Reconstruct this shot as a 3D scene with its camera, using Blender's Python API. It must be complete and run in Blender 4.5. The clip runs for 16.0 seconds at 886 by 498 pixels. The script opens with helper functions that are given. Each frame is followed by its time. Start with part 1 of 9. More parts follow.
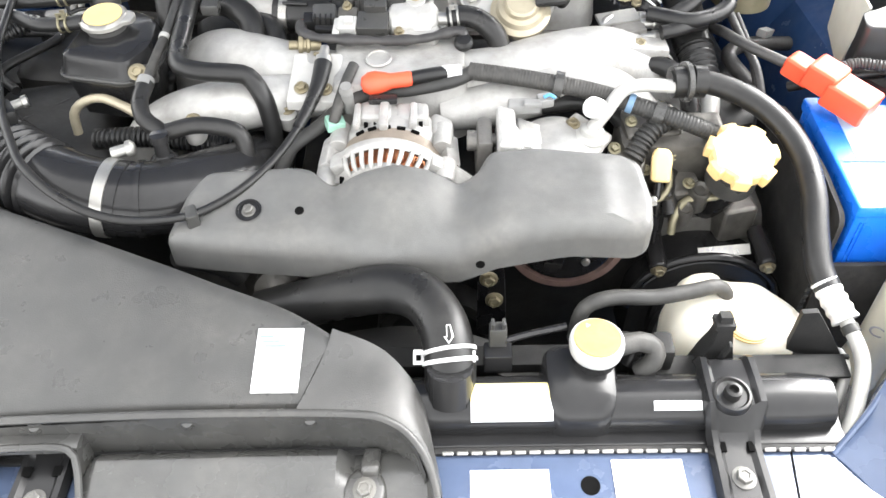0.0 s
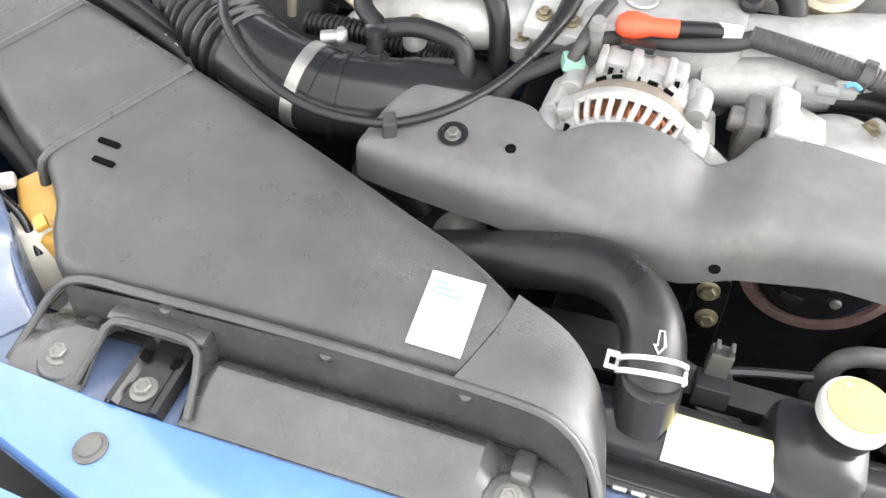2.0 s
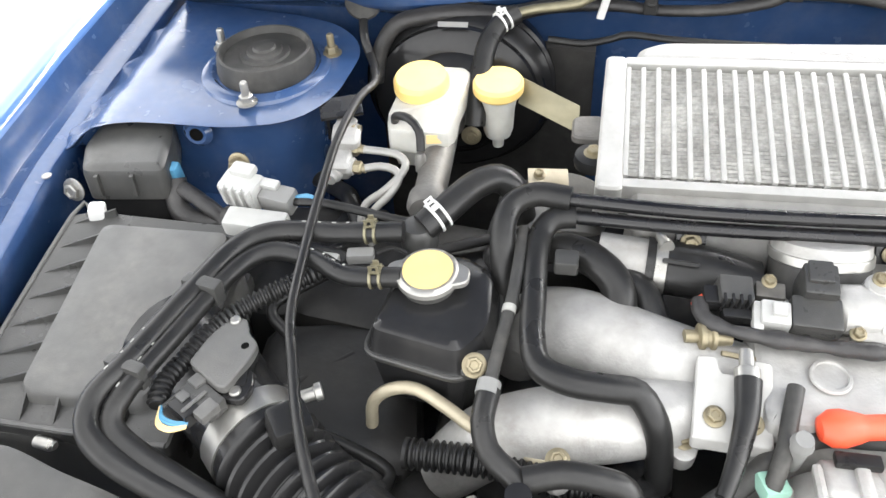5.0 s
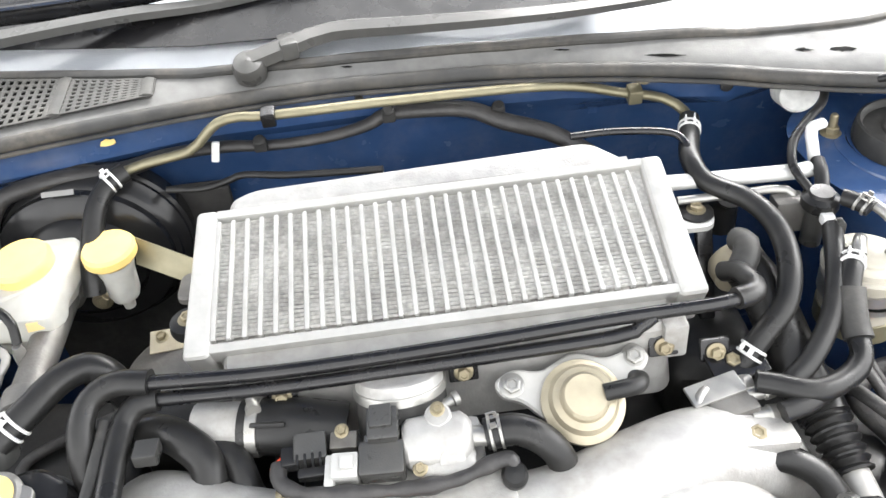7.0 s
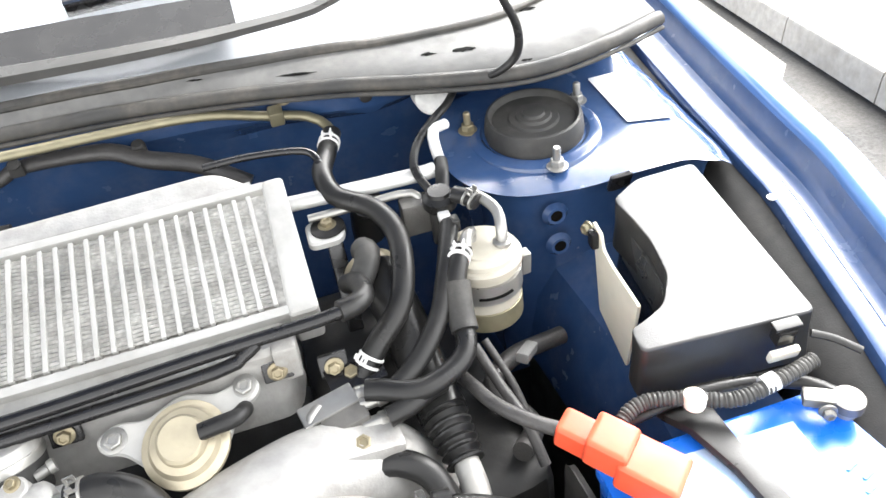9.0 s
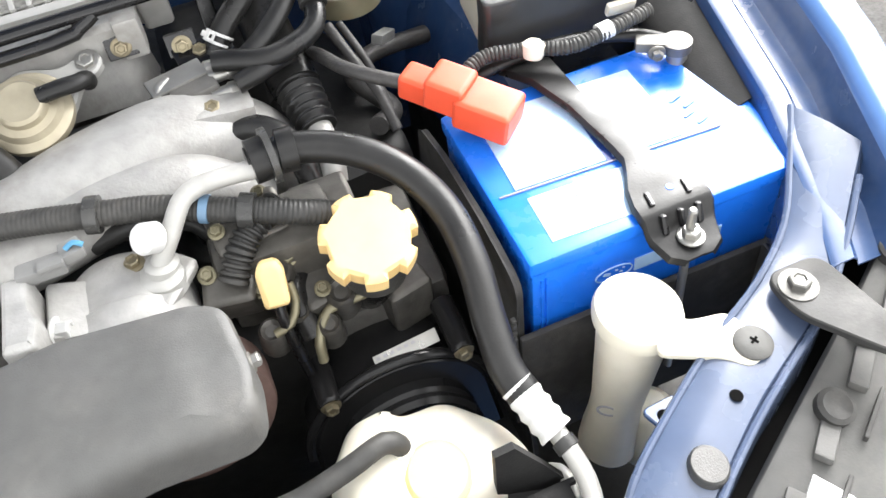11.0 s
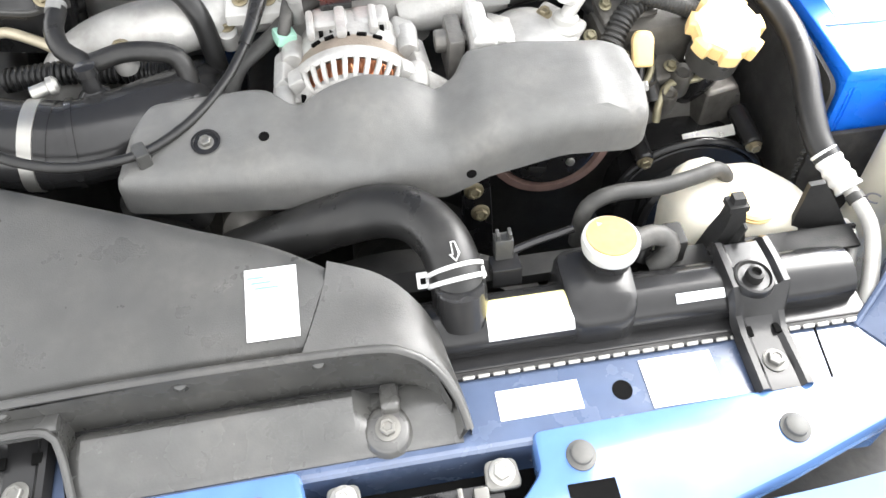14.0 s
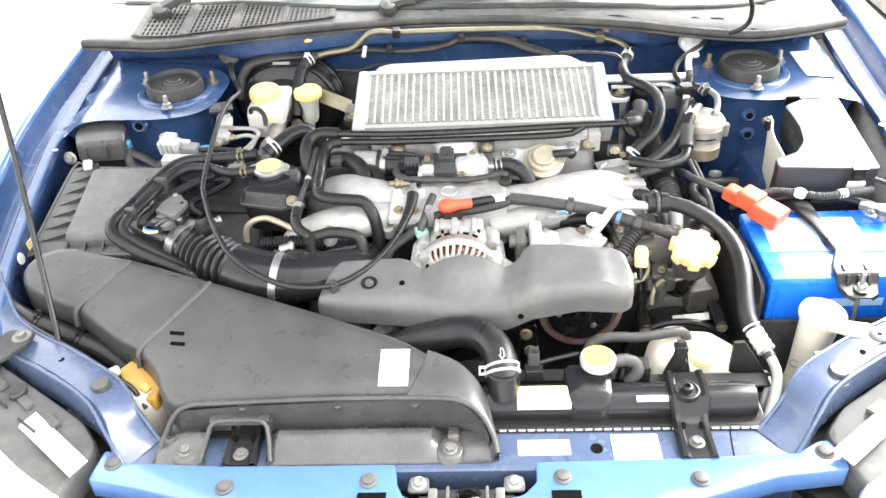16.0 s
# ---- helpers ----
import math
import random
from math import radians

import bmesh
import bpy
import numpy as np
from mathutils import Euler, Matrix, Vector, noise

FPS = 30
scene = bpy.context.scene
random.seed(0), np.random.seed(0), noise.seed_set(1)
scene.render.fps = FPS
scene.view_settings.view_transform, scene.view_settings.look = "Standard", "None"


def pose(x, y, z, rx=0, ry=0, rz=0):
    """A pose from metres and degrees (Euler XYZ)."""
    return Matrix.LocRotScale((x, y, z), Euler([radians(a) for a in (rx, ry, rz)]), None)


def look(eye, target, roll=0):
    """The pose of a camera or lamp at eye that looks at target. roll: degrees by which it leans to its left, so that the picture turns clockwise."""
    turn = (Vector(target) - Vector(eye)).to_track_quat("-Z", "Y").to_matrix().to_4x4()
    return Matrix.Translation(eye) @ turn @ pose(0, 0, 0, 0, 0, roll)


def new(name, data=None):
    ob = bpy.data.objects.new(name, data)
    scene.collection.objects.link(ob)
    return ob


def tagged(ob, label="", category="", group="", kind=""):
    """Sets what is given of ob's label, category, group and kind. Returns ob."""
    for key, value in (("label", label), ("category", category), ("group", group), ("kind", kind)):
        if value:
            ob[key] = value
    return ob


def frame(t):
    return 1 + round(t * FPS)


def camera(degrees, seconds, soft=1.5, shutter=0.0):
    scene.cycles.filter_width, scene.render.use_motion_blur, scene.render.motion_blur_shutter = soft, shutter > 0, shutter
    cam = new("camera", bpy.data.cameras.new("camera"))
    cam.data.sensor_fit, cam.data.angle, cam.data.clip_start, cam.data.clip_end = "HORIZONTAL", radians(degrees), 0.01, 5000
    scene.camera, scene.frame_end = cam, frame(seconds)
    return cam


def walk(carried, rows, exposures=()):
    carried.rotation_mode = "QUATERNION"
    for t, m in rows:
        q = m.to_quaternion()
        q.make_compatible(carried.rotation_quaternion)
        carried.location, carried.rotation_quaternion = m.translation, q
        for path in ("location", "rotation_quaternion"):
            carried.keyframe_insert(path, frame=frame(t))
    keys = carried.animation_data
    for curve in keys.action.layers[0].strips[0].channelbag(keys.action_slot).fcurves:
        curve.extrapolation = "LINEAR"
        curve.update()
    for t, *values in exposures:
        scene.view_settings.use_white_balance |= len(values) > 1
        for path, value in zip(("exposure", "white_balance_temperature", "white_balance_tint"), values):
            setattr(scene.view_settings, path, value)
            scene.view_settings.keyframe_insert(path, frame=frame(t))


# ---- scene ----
cam = camera(61.5, 16.0)
PATH = [
    (0, (0.064, -0.017, 1.25), (0.057, 1.414, -0.146), -0.6),
    (0.5, (0.095, 0.019, 1.19), (0.08, 1.452, -0.205), 1.6),
    (1, (0.099, 0.049, 1.137), (0.022, 1.446, -0.292), 3.9),
    (1.5, (0.063, 0.054, 1.145), (-0.152, 1.445, -0.276), 5.0),
    (2, (0.012, 0.046, 1.15), (-0.378, 1.392, -0.278), 3.5),
    (2.5, (-0.051, 0.076, 1.162), (-0.501, 1.395, -0.272), 2.3),
    (3, (-0.121, 0.13, 1.184), (-0.608, 1.436, -0.251), 0.1),
    (3.5, (-0.172, 0.188, 1.205), (-0.677, 1.534, -0.186), -2.6),
    (3.7, (-0.183, 0.206, 1.21), (-0.646, 1.589, -0.158), -2.3),
    (5.8, (-0.178, 0.33, 1.271), (-0.442, 1.922, 0.089), -5.4),
    (6, (-0.158, 0.337, 1.28), (-0.346, 1.936, 0.094), -5.3),
    (6.5, (-0.063, 0.347, 1.295), (-0.126, 1.992, 0.159), -5.1),
    (7, (0.037, 0.359, 1.308), (0.086, 2.0, 0.166), -5.5),
    (7.5, (0.128, 0.369, 1.314), (0.304, 2.006, 0.178), -5.8),
    (8, (0.207, 0.36, 1.315), (0.507, 1.989, 0.194), -6.5),
    (8.5, (0.253, 0.344, 1.309), (0.628, 1.955, 0.183), -6.8),
    (9, (0.274, 0.327, 1.29), (0.644, 1.926, 0.146), -7.8),
    (9.5, (0.299, 0.292, 1.253), (0.65, 1.839, 0.034), -10.4),
    (9.7, (0.308, 0.271, 1.238), (0.703, 1.769, -0.027), -10.0),
    (11.8, (0.251, 0.188, 1.154), (0.634, 1.388, -0.4), -6.9),
    (12, (0.232, 0.183, 1.149), (0.585, 1.363, -0.427), -6.4),
    (12.5, (0.147, 0.168, 1.146), (0.375, 1.311, -0.479), -6.1),
    (13, (0.088, 0.135, 1.147), (0.239, 1.258, -0.502), -6.3),
    (13.5, (0.039, 0.089, 1.156), (0.227, 1.248, -0.463), -3.5),
    (14, (0.005, 0.017, 1.203), (0.195, 1.292, -0.326), -0.9),
    (14.5, (0.02, -0.085, 1.257), (0.08, 1.317, -0.169), -2.9),
    (15, (0.035, -0.193, 1.299), (0.014, 1.376, 0.059), -2.7),
    (15.5, (0.034, -0.275, 1.364), (-0.032, 1.38, 0.243), -2.4),
    (16, (0.033, -0.367, 1.391), (-0.051, 1.331, 0.337), -2.4),
]
walk(cam, [(t, look(eye, aim, roll)) for t, eye, aim, roll in PATH], [(0, 3.15), (3.5, 3.03), (7, 3.04), (9.5, 2.98), (11.8, 2.40), (12.2, 2.50), (12.6, 2.92), (13.5, 3.05), (16, 3.18)])

# ---- world and light: bright, thinly overcast day ----
world = bpy.data.worlds.new("overcast_day")
scene.world = world
world.use_nodes = True
wn, wl = world.node_tree.nodes, world.node_tree.links
sky = wn.new("ShaderNodeTexSky")
sky.sky_type = "NISHITA"
sky.sun_disc = False
sky.sun_elevation, sky.sun_rotation = radians(45), radians(45)
sky.dust_density, sky.air_density = 4.0, 1.2
pale = wn.new("ShaderNodeHueSaturation")
pale.inputs["Saturation"].default_value = 0.03
wl.new(sky.outputs[0], pale.inputs["Color"])
wl.new(pale.outputs[0], wn["Background"].inputs["Color"])
wn["Background"].inputs["Strength"].default_value = 0.15
sun_lamp = bpy.data.lights.new("sun", "SUN")
sun_lamp.energy, sun_lamp.angle, sun_lamp.color = 0.75, radians(50), (1.0, 0.96, 0.91)
sun = new("sun", sun_lamp)
sun.matrix_world = look((3.1, 3.3, 4.2), (0.6, 0.7, 0.8))

# ---- building helpers ----
from mathutils import geometry

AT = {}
# view-fitted shift of x, y and z over the bay: constant, then by x, y, z, x*x, x*y, y*y from (0, 0.65, 0.80)
VIEW_FIT = ((0.0037, -0.0386, -0.0007, -0.001, 0.0213, 0.0954, -0.0067),
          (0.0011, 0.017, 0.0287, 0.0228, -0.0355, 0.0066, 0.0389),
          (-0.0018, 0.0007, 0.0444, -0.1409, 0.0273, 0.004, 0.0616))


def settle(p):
    """Draughted plan moved to fit the camera's view; the bay narrows towards the nose."""
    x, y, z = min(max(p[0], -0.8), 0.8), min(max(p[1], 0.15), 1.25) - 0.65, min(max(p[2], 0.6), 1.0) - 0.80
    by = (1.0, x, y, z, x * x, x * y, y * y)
    return Vector([p[i] + sum(c * b for c, b in zip(VIEW_FIT[i], by)) for i in range(3)])


def thing(name, base, label, category, group="", kind=""):
    """An empty at the thing's base, under which its parts hang."""
    ob = new(name)
    ob.empty_display_size = 0.02
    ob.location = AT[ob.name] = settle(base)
    return tagged(ob, label, category, group, kind)


def part(name, bm, material, parent=None, label="", sharp=35):
    """Links a bmesh drawn in world places as one mesh object, under parent if one is given."""
    bmesh.ops.recalc_face_normals(bm, faces=bm.faces[:])
    for _ in range(4):
        long = [e for e in bm.edges if 0.08 < e.calc_length() < 1.6]
        if long:
            bmesh.ops.subdivide_edges(bm, edges=long, cuts=1, use_grid_fill=True)
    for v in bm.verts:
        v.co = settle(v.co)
    lo = Vector([min(v.co[i] for v in bm.verts) for i in range(3)])
    hi = Vector([max(v.co[i] for v in bm.verts) for i in range(3)])
    mid = (lo + hi) / 2
    for v in bm.verts:
        v.co -= mid
    me = bpy.data.meshes.new(name)
    bm.to_mesh(me)
    bm.free()
    for p in me.polygons:
        p.use_smooth = True
    me.set_sharp_from_angle(angle=radians(sharp))
    me.materials.append(material)
    ob = new(name, me)
    AT[ob.name] = mid
    if 20 < len(me.polygons) < 6000 and name not in ("tower_top", "seal", "panel"):
        crisp = ob.modifiers.new("crisp_faces", "WEIGHTED_NORMAL")
        crisp.mode, crisp.weight, crisp.keep_sharp = "FACE_AREA", 50, True
    if parent is not None:
        ob.parent = parent
        ob.location = mid - AT[parent.name]
    else:
        ob.location = mid
    if label:
        ob["label"] = label
    return ob


def shift(ob, x, y, z):
    """Moves a finished thing, with all its parts."""
    ob.location += Vector((x, y, z))
    AT[ob.name] += Vector((x, y, z))


def solo(name, bm, material, label, category, group="", kind="", sharp=35):
    return tagged(part(name, bm, material, sharp=sharp), label, category, group, kind)


def basis(axis, side=(1, 0, 0)):
    a = Vector(axis).normalized()
    u = Vector(side)
    if abs(a.dot(u.normalized())) > 0.95:
        u = Vector((0, 1, 0))
    u = (u - a * a.dot(u)).normalized()
    return u, a.cross(u), a


def box(bm, centre, size, bevel=0.0, turn=None, seg=2):
    """A box; turn: degrees about x, y, z."""
    r = bmesh.ops.create_cube(bm, size=1.0)
    vs = r["verts"]
    for v in vs:
        v.co = Vector((v.co.x * size[0], v.co.y * size[1], v.co.z * size[2]))
    if bevel:
        es = list({e for v in vs for e in v.link_edges})
        out = bmesh.ops.bevel(bm, geom=es, offset=bevel, segments=seg, affect="EDGES", profile=0.6)
        vs = list({v for f in out["faces"] for v in f.verts} | {v for v in vs if v.is_valid})
    m = Matrix.Translation(centre) @ (pose(0, 0, 0, *turn) if turn else Matrix())
    for v in vs:
        v.co = m @ v.co
    return bm


def lathe(bm, origin, axis, profile, seg=28):
    """Turns a profile of (radius, height) about the axis through origin; closed at both ends."""
    u, w, a = basis(axis)
    o = Vector(origin)
    rings = []
    for r, h in profile:
        r = max(r, 1e-5)
        rings.append([bm.verts.new(o + a * h + (u * math.cos(k * math.tau / seg) + w * math.sin(k * math.tau / seg)) * r) for k in range(seg)])
    for p, q in zip(rings, rings[1:]):
        for k in range(seg):
            bm.faces.new((p[k], p[(k + 1) % seg], q[(k + 1) % seg], q[k]))
    bm.faces.new(rings[0][::-1])
    bm.faces.new(rings[-1])
    return bm


def disc(bm, p, axis, r, h, edge=0.0015, seg=28):
    """A short cylinder from p along axis with softened rims."""
    e = min(edge, h * 0.4, r * 0.4)
    return lathe(bm, p, axis, [(r - e, 0), (r, e), (r, h - e), (r - e, h)], seg)


def curve_points(pts, step=0.006, closed=False):
    """Catmull-Rom through the points, evenly sampled."""
    P = [Vector(p) for p in pts]
    n = len(P)
    if n == 2 and not closed:
        return P
    out = []
    for i in range(n if closed else n - 1):
        if closed:
            a, b, c, d = P[(i - 1) % n], P[i], P[(i + 1) % n], P[(i + 2) % n]
        else:
            b, c = P[i], P[i + 1]
            a = P[i - 1] if i else b * 2 - c
            d = P[i + 2] if i + 2 < n else c * 2 - b
        k = max(2, int((c - b).length / step))
        for j in range(k):
            t = j / k
            out.append(0.5 * (2 * b + (c - a) * t + (2 * a - 5 * b + 4 * c - d) * t * t + (3 * b - a - 3 * c + d) * t ** 3))
    if not closed:
        out.append(P[-1])
    return out


def sweep(bm, pts, radius, seg=14, step=0.006, flat=1.0, raw=False):
    """A tube along a smooth line. radius: a number, or a function of the way gone (metres) and of its share (0 to 1)."""
    line = [Vector(p) for p in pts] if raw else curve_points(pts, step)
    n = len(line)
    way = [0.0]
    for p, q in zip(line, line[1:]):
        way.append(way[-1] + (q - p).length)
    tang = [(line[min(i + 1, n - 1)] - line[max(i - 1, 0)]).normalized() for i in range(n)]
    u, _, _ = basis(tang[0], (0, 0, 1))
    rings = []
    for i in range(n):
        u = (u - tang[i] * tang[i].dot(u)).normalized()
        w = tang[i].cross(u)
        r = radius(way[i], way[i] / way[-1]) if callable(radius) else radius
        rings.append([bm.verts.new(line[i] + (u * math.cos(k * math.tau / seg) * flat + w * math.sin(k * math.tau / seg)) * r) for k in range(seg)])
    for p, q in zip(rings, rings[1:]):
        for k in range(seg):
            bm.faces.new((p[k], p[(k + 1) % seg], q[(k + 1) % seg], q[k]))
    bm.faces.new(rings[0][::-1])
    bm.faces.new(rings[-1])
    return bm


def ribbed(r, pitch=0.006, depth=0.0015):
    return lambda s, f: r + depth * (1 if (s / pitch) % 1 < 0.55 else -1)


def loft(bm, sections, closed=True, caps=True):
    """Skins sections of equal length."""
    rings = [[bm.verts.new(Vector(p)) for p in s] for s in sections]
    n = len(rings[0])
    for p, q in zip(rings, rings[1:]):
        for k in range(n if closed else n - 1):
            bm.faces.new((p[k], p[(k + 1) % n], q[(k + 1) % n], q[k]))
    if closed and caps:
        bm.faces.new(rings[0][::-1])
        bm.faces.new(rings[-1])
    return bm


def strip(bm, sections, thick=0.0012):
    """A sheet skinned through open sections, with thickness below it."""
    both = []
    for s in sections:
        s = [Vector(p) for p in s]
        low = [p - Vector((0, 0, thick)) for p in s]
        both.append(s + low[::-1])
    return loft(bm, both)


def rounded(pts, r, seg=5):
    """A polygon of (x, y) with its corners rounded; r: one radius, or one for each corner."""
    P = [Vector((p[0], p[1])) for p in pts]
    n = len(P)
    out = []
    for i in range(n):
        ri = r[i] if isinstance(r, (list, tuple)) else r
        b, a, c = P[i], P[i - 1], P[(i + 1) % n]
        d1, d2 = (a - b), (c - b)
        k = min(ri, d1.length * 0.48, d2.length * 0.48)
        if k < 1e-5:
            out.append(b)
            continue
        p, q = b + d1.normalized() * k, b + d2.normalized() * k
        for j in range(seg + 1):
            t = j / seg
            out.append(p * (1 - t) ** 2 + b * 2 * t * (1 - t) + q * t * t)
    return out


def inset(pts, d):
    """The polygon moved inwards by d (it runs anticlockwise)."""
    n = len(pts)
    out = []
    for i in range(n):
        a, b, c = pts[i - 1], pts[i], pts[(i + 1) % n]
        t1, t2 = (b - a), (c - b)
        t1 = t1.normalized() if t1.length > 1e-7 else t2.normalized()
        t2 = t2.normalized() if t2.length > 1e-7 else t1
        n1, n2 = Vector((-t1.y, t1.x)), Vector((-t2.y, t2.x))
        m = n1 + n2
        m = m.normalized() if m.length > 1e-6 else n1
        out.append(b + m * d / max(0.5, m.dot(n1)))
    return out


def within(p, poly):
    """Whether the point lies inside the polygon."""
    hit = False
    for a, b in zip(poly, poly[1:] + poly[:1]):
        if (a.y > p.y) != (b.y > p.y) and p.x < (b.x - a.x) * (p.y - a.y) / (b.y - a.y) + a.x:
            hit = not hit
    return hit


def pillow(bm, outline, top, rings, frame_=None, grid=0.0):
    """A body over a flat outline: rings of (inset, fall below top(x, y)) from the foot to the lid, which is filled in.
    top: a height or a function of x and y. frame_: a matrix laid over the result."""
    z = top if callable(top) else (lambda x, y: top)
    loops = []
    for d, fall in rings:
        loops.append([bm.verts.new((p.x, p.y, z(p.x, p.y) - fall)) for p in (inset(outline, d) if abs(d) > 1e-7 else outline)])
    for p, q in zip(loops, loops[1:]):
        for k in range(len(p)):
            bm.faces.new((p[k], p[(k + 1) % len(p)], q[(k + 1) % len(p)], q[k]))
    foot = bm.faces.new(loops[0][::-1])
    made = [v for l in loops for v in l]
    bmesh.ops.triangulate(bm, faces=[foot])
    rim, last = loops[-1], rings[-1][1]
    flat = [Vector((v.co.x, v.co.y)) for v in rim]
    if callable(top) and grid:
        lo = [min(p[i] for p in flat) for i in (0, 1)]
        hi = [max(p[i] for p in flat) for i in (0, 1)]
        spread = []
        for i in range(1, int((hi[0] - lo[0]) / grid) + 1):
            for j in range(1, int((hi[1] - lo[1]) / grid) + 1):
                p = Vector((lo[0] + (i + 0.5 * (j % 2)) * grid, lo[1] + j * grid))
                if min((p - q).length for q in flat) > grid * 0.45 and within(p, flat):
                    spread.append(p)
        n = len(flat)
        co, _, fs, orig, _, _ = geometry.delaunay_2d_cdt(flat + spread, [(k, (k + 1) % n) for k in range(n)], [list(range(n))], 1, 1e-7)
        vs = []
        for p, o in zip(co, orig):
            k = min(o) if o else -1
            if 0 <= k < n:
                vs.append(rim[k])
            else:
                v = bm.verts.new((p.x, p.y, z(p.x, p.y) - last))
                made.append(v)
                vs.append(v)
        for f in fs:
            if len({vs[k] for k in f}) == len(f):
                bm.faces.new([vs[k] for k in f])
    else:
        lid = bm.faces.new(rim)
        bmesh.ops.triangulate(bm, faces=[lid])
    if frame_ is not None:
        for v in made:
            v.co = frame_ @ v.co
    return bm


def plane_frame(o, u, v):
    """A matrix with x along u, y along v (made square to u) and z out of both."""
    u = Vector(u).normalized()
    n = u.cross(Vector(v)).normalized()
    v = n.cross(u)
    return Matrix(((u.x, v.x, n.x, o[0]), (u.y, v.y, n.y, o[1]), (u.z, v.z, n.z, o[2]), (0, 0, 0, 1)))


def hexhead(bm, p, axis, r=0.006, h=0.005, flange=1.45, dish=True):
    """A flanged hexagon head standing on p."""
    f = r * flange
    lathe(bm, p, axis, [(f, 0), (f, 0.0012), (r * 1.02, 0.0024)], 20)
    u, w, a = basis(axis)
    o = Vector(p) + a * 0.002
    rings = []
    for rr, hh in ((r, 0), (r, h * 0.85), (r * 0.86, h), (r * 0.6, h), (r * 0.5, h - (0.0012 if dish else 0))):
        rings.append([bm.verts.new(o + a * hh + (u * math.cos(k * math.tau / 6 + 0.3) + w * math.sin(k * math.tau / 6 + 0.3)) * rr) for k in range(6)])
    for q, s in zip(rings, rings[1:]):
        for k in range(6):
            bm.faces.new((q[k], q[(k + 1) % 6], s[(k + 1) % 6], s[k]))
    bm.faces.new(rings[-1])
    bm.faces.new(rings[0][::-1])
    return bm


def B():
    return bmesh.new()


def bolt(p, axis, parent, material, r=0.006, name="bolt", label=""):
    return part(name, hexhead(B(), p, axis, r), material, parent, label)


def band(pts, i, r, width, thick=0.0012, step=0.004):
    """A ring round the line pts at share i of its length."""
    line = curve_points(pts, step)
    k = min(max(int(i * (len(line) - 1)), 1), len(line) - 2)
    t = (line[k + 1] - line[k - 1]).normalized()
    o = line[k] - t * width / 2
    return lathe(B(), o, t, [(r, 0), (r + thick, 0.0004), (r + thick, width - 0.0004), (r, width)], 24), line[k], t


def hose(name, pts, r, material, label, category="hose", clamps=(), clamp_material=None, group="", seg=14, step=0.006):
    """A hose as a thing of its own, with clips round it at the given shares of its length."""
    if not clamps:
        return solo(name, sweep(B(), pts, r, seg, step), material, label, category, group)
    base = thing(name, pts[0], label, category, group)
    part("tube", sweep(B(), pts, r, seg, step), material, base)
    rr = r if not callable(r) else r(0, 0)
    for c in clamps:
        bm, o, t = band(pts, c, rr + 0.0003, 0.0028, 0.0011)
        u, w, a = basis(t, (0, 0, 1))
        lathe(bm, o + t * 0.0065, t, [(rr + 0.0003, 0), (rr + 0.0014, 0.0004), (rr + 0.0014, 0.0024), (rr + 0.0003, 0.0028)], 24)
        for at, size in ((o + u * (rr + 0.0012) + w * 0.0045 + t * 0.0035, (0.0095, 0.0028, 0.0012)), (o + u * (rr + 0.0012) - w * 0.0045 + t * 0.0035, (0.0095, 0.0028, 0.0012)),
                         (o + u * (rr + 0.0042) - w * 0.0042 + t * 0.0005, (0.0025, 0.0014, 0.007)), (o + u * (rr + 0.0042) - w * 0.0042 + t * 0.0065, (0.0025, 0.0014, 0.007)), (o + u * (rr + 0.0072) - w * 0.0042 + t * 0.0035, (0.0085, 0.0014, 0.0018)),
                         (o + u * (rr + 0.0036) + w * 0.0046 + t * 0.0035, (0.005, 0.0014, 0.0055))):
            bar = box(B(), (0, 0, 0), size, 0.0003)
            bar.transform(plane_frame(at, t, w))
            me = bpy.data.meshes.new("bar")
            bar.to_mesh(me)
            bar.free()
            bm.from_mesh(me)
            bpy.data.meshes.remove(me)
        part("hose_clip", bm, clamp_material, base, "springy steel hose clip")
    return base


def lettering(words, height, at):
    """Raised letters in the built-in font, centred on the frame at."""
    cu = bpy.data.curves.new("letters", "FONT")
    cu.body, cu.size, cu.extrude, cu.align_x, cu.align_y = words, height / 0.7, 0.0003, "CENTER", "CENTER"
    ob = bpy.data.objects.new("letters", cu)
    me = ob.to_mesh()
    bm = B()
    bm.from_mesh(me)
    ob.to_mesh_clear()
    bpy.data.objects.remove(ob)
    bm.transform(at)
    return bm

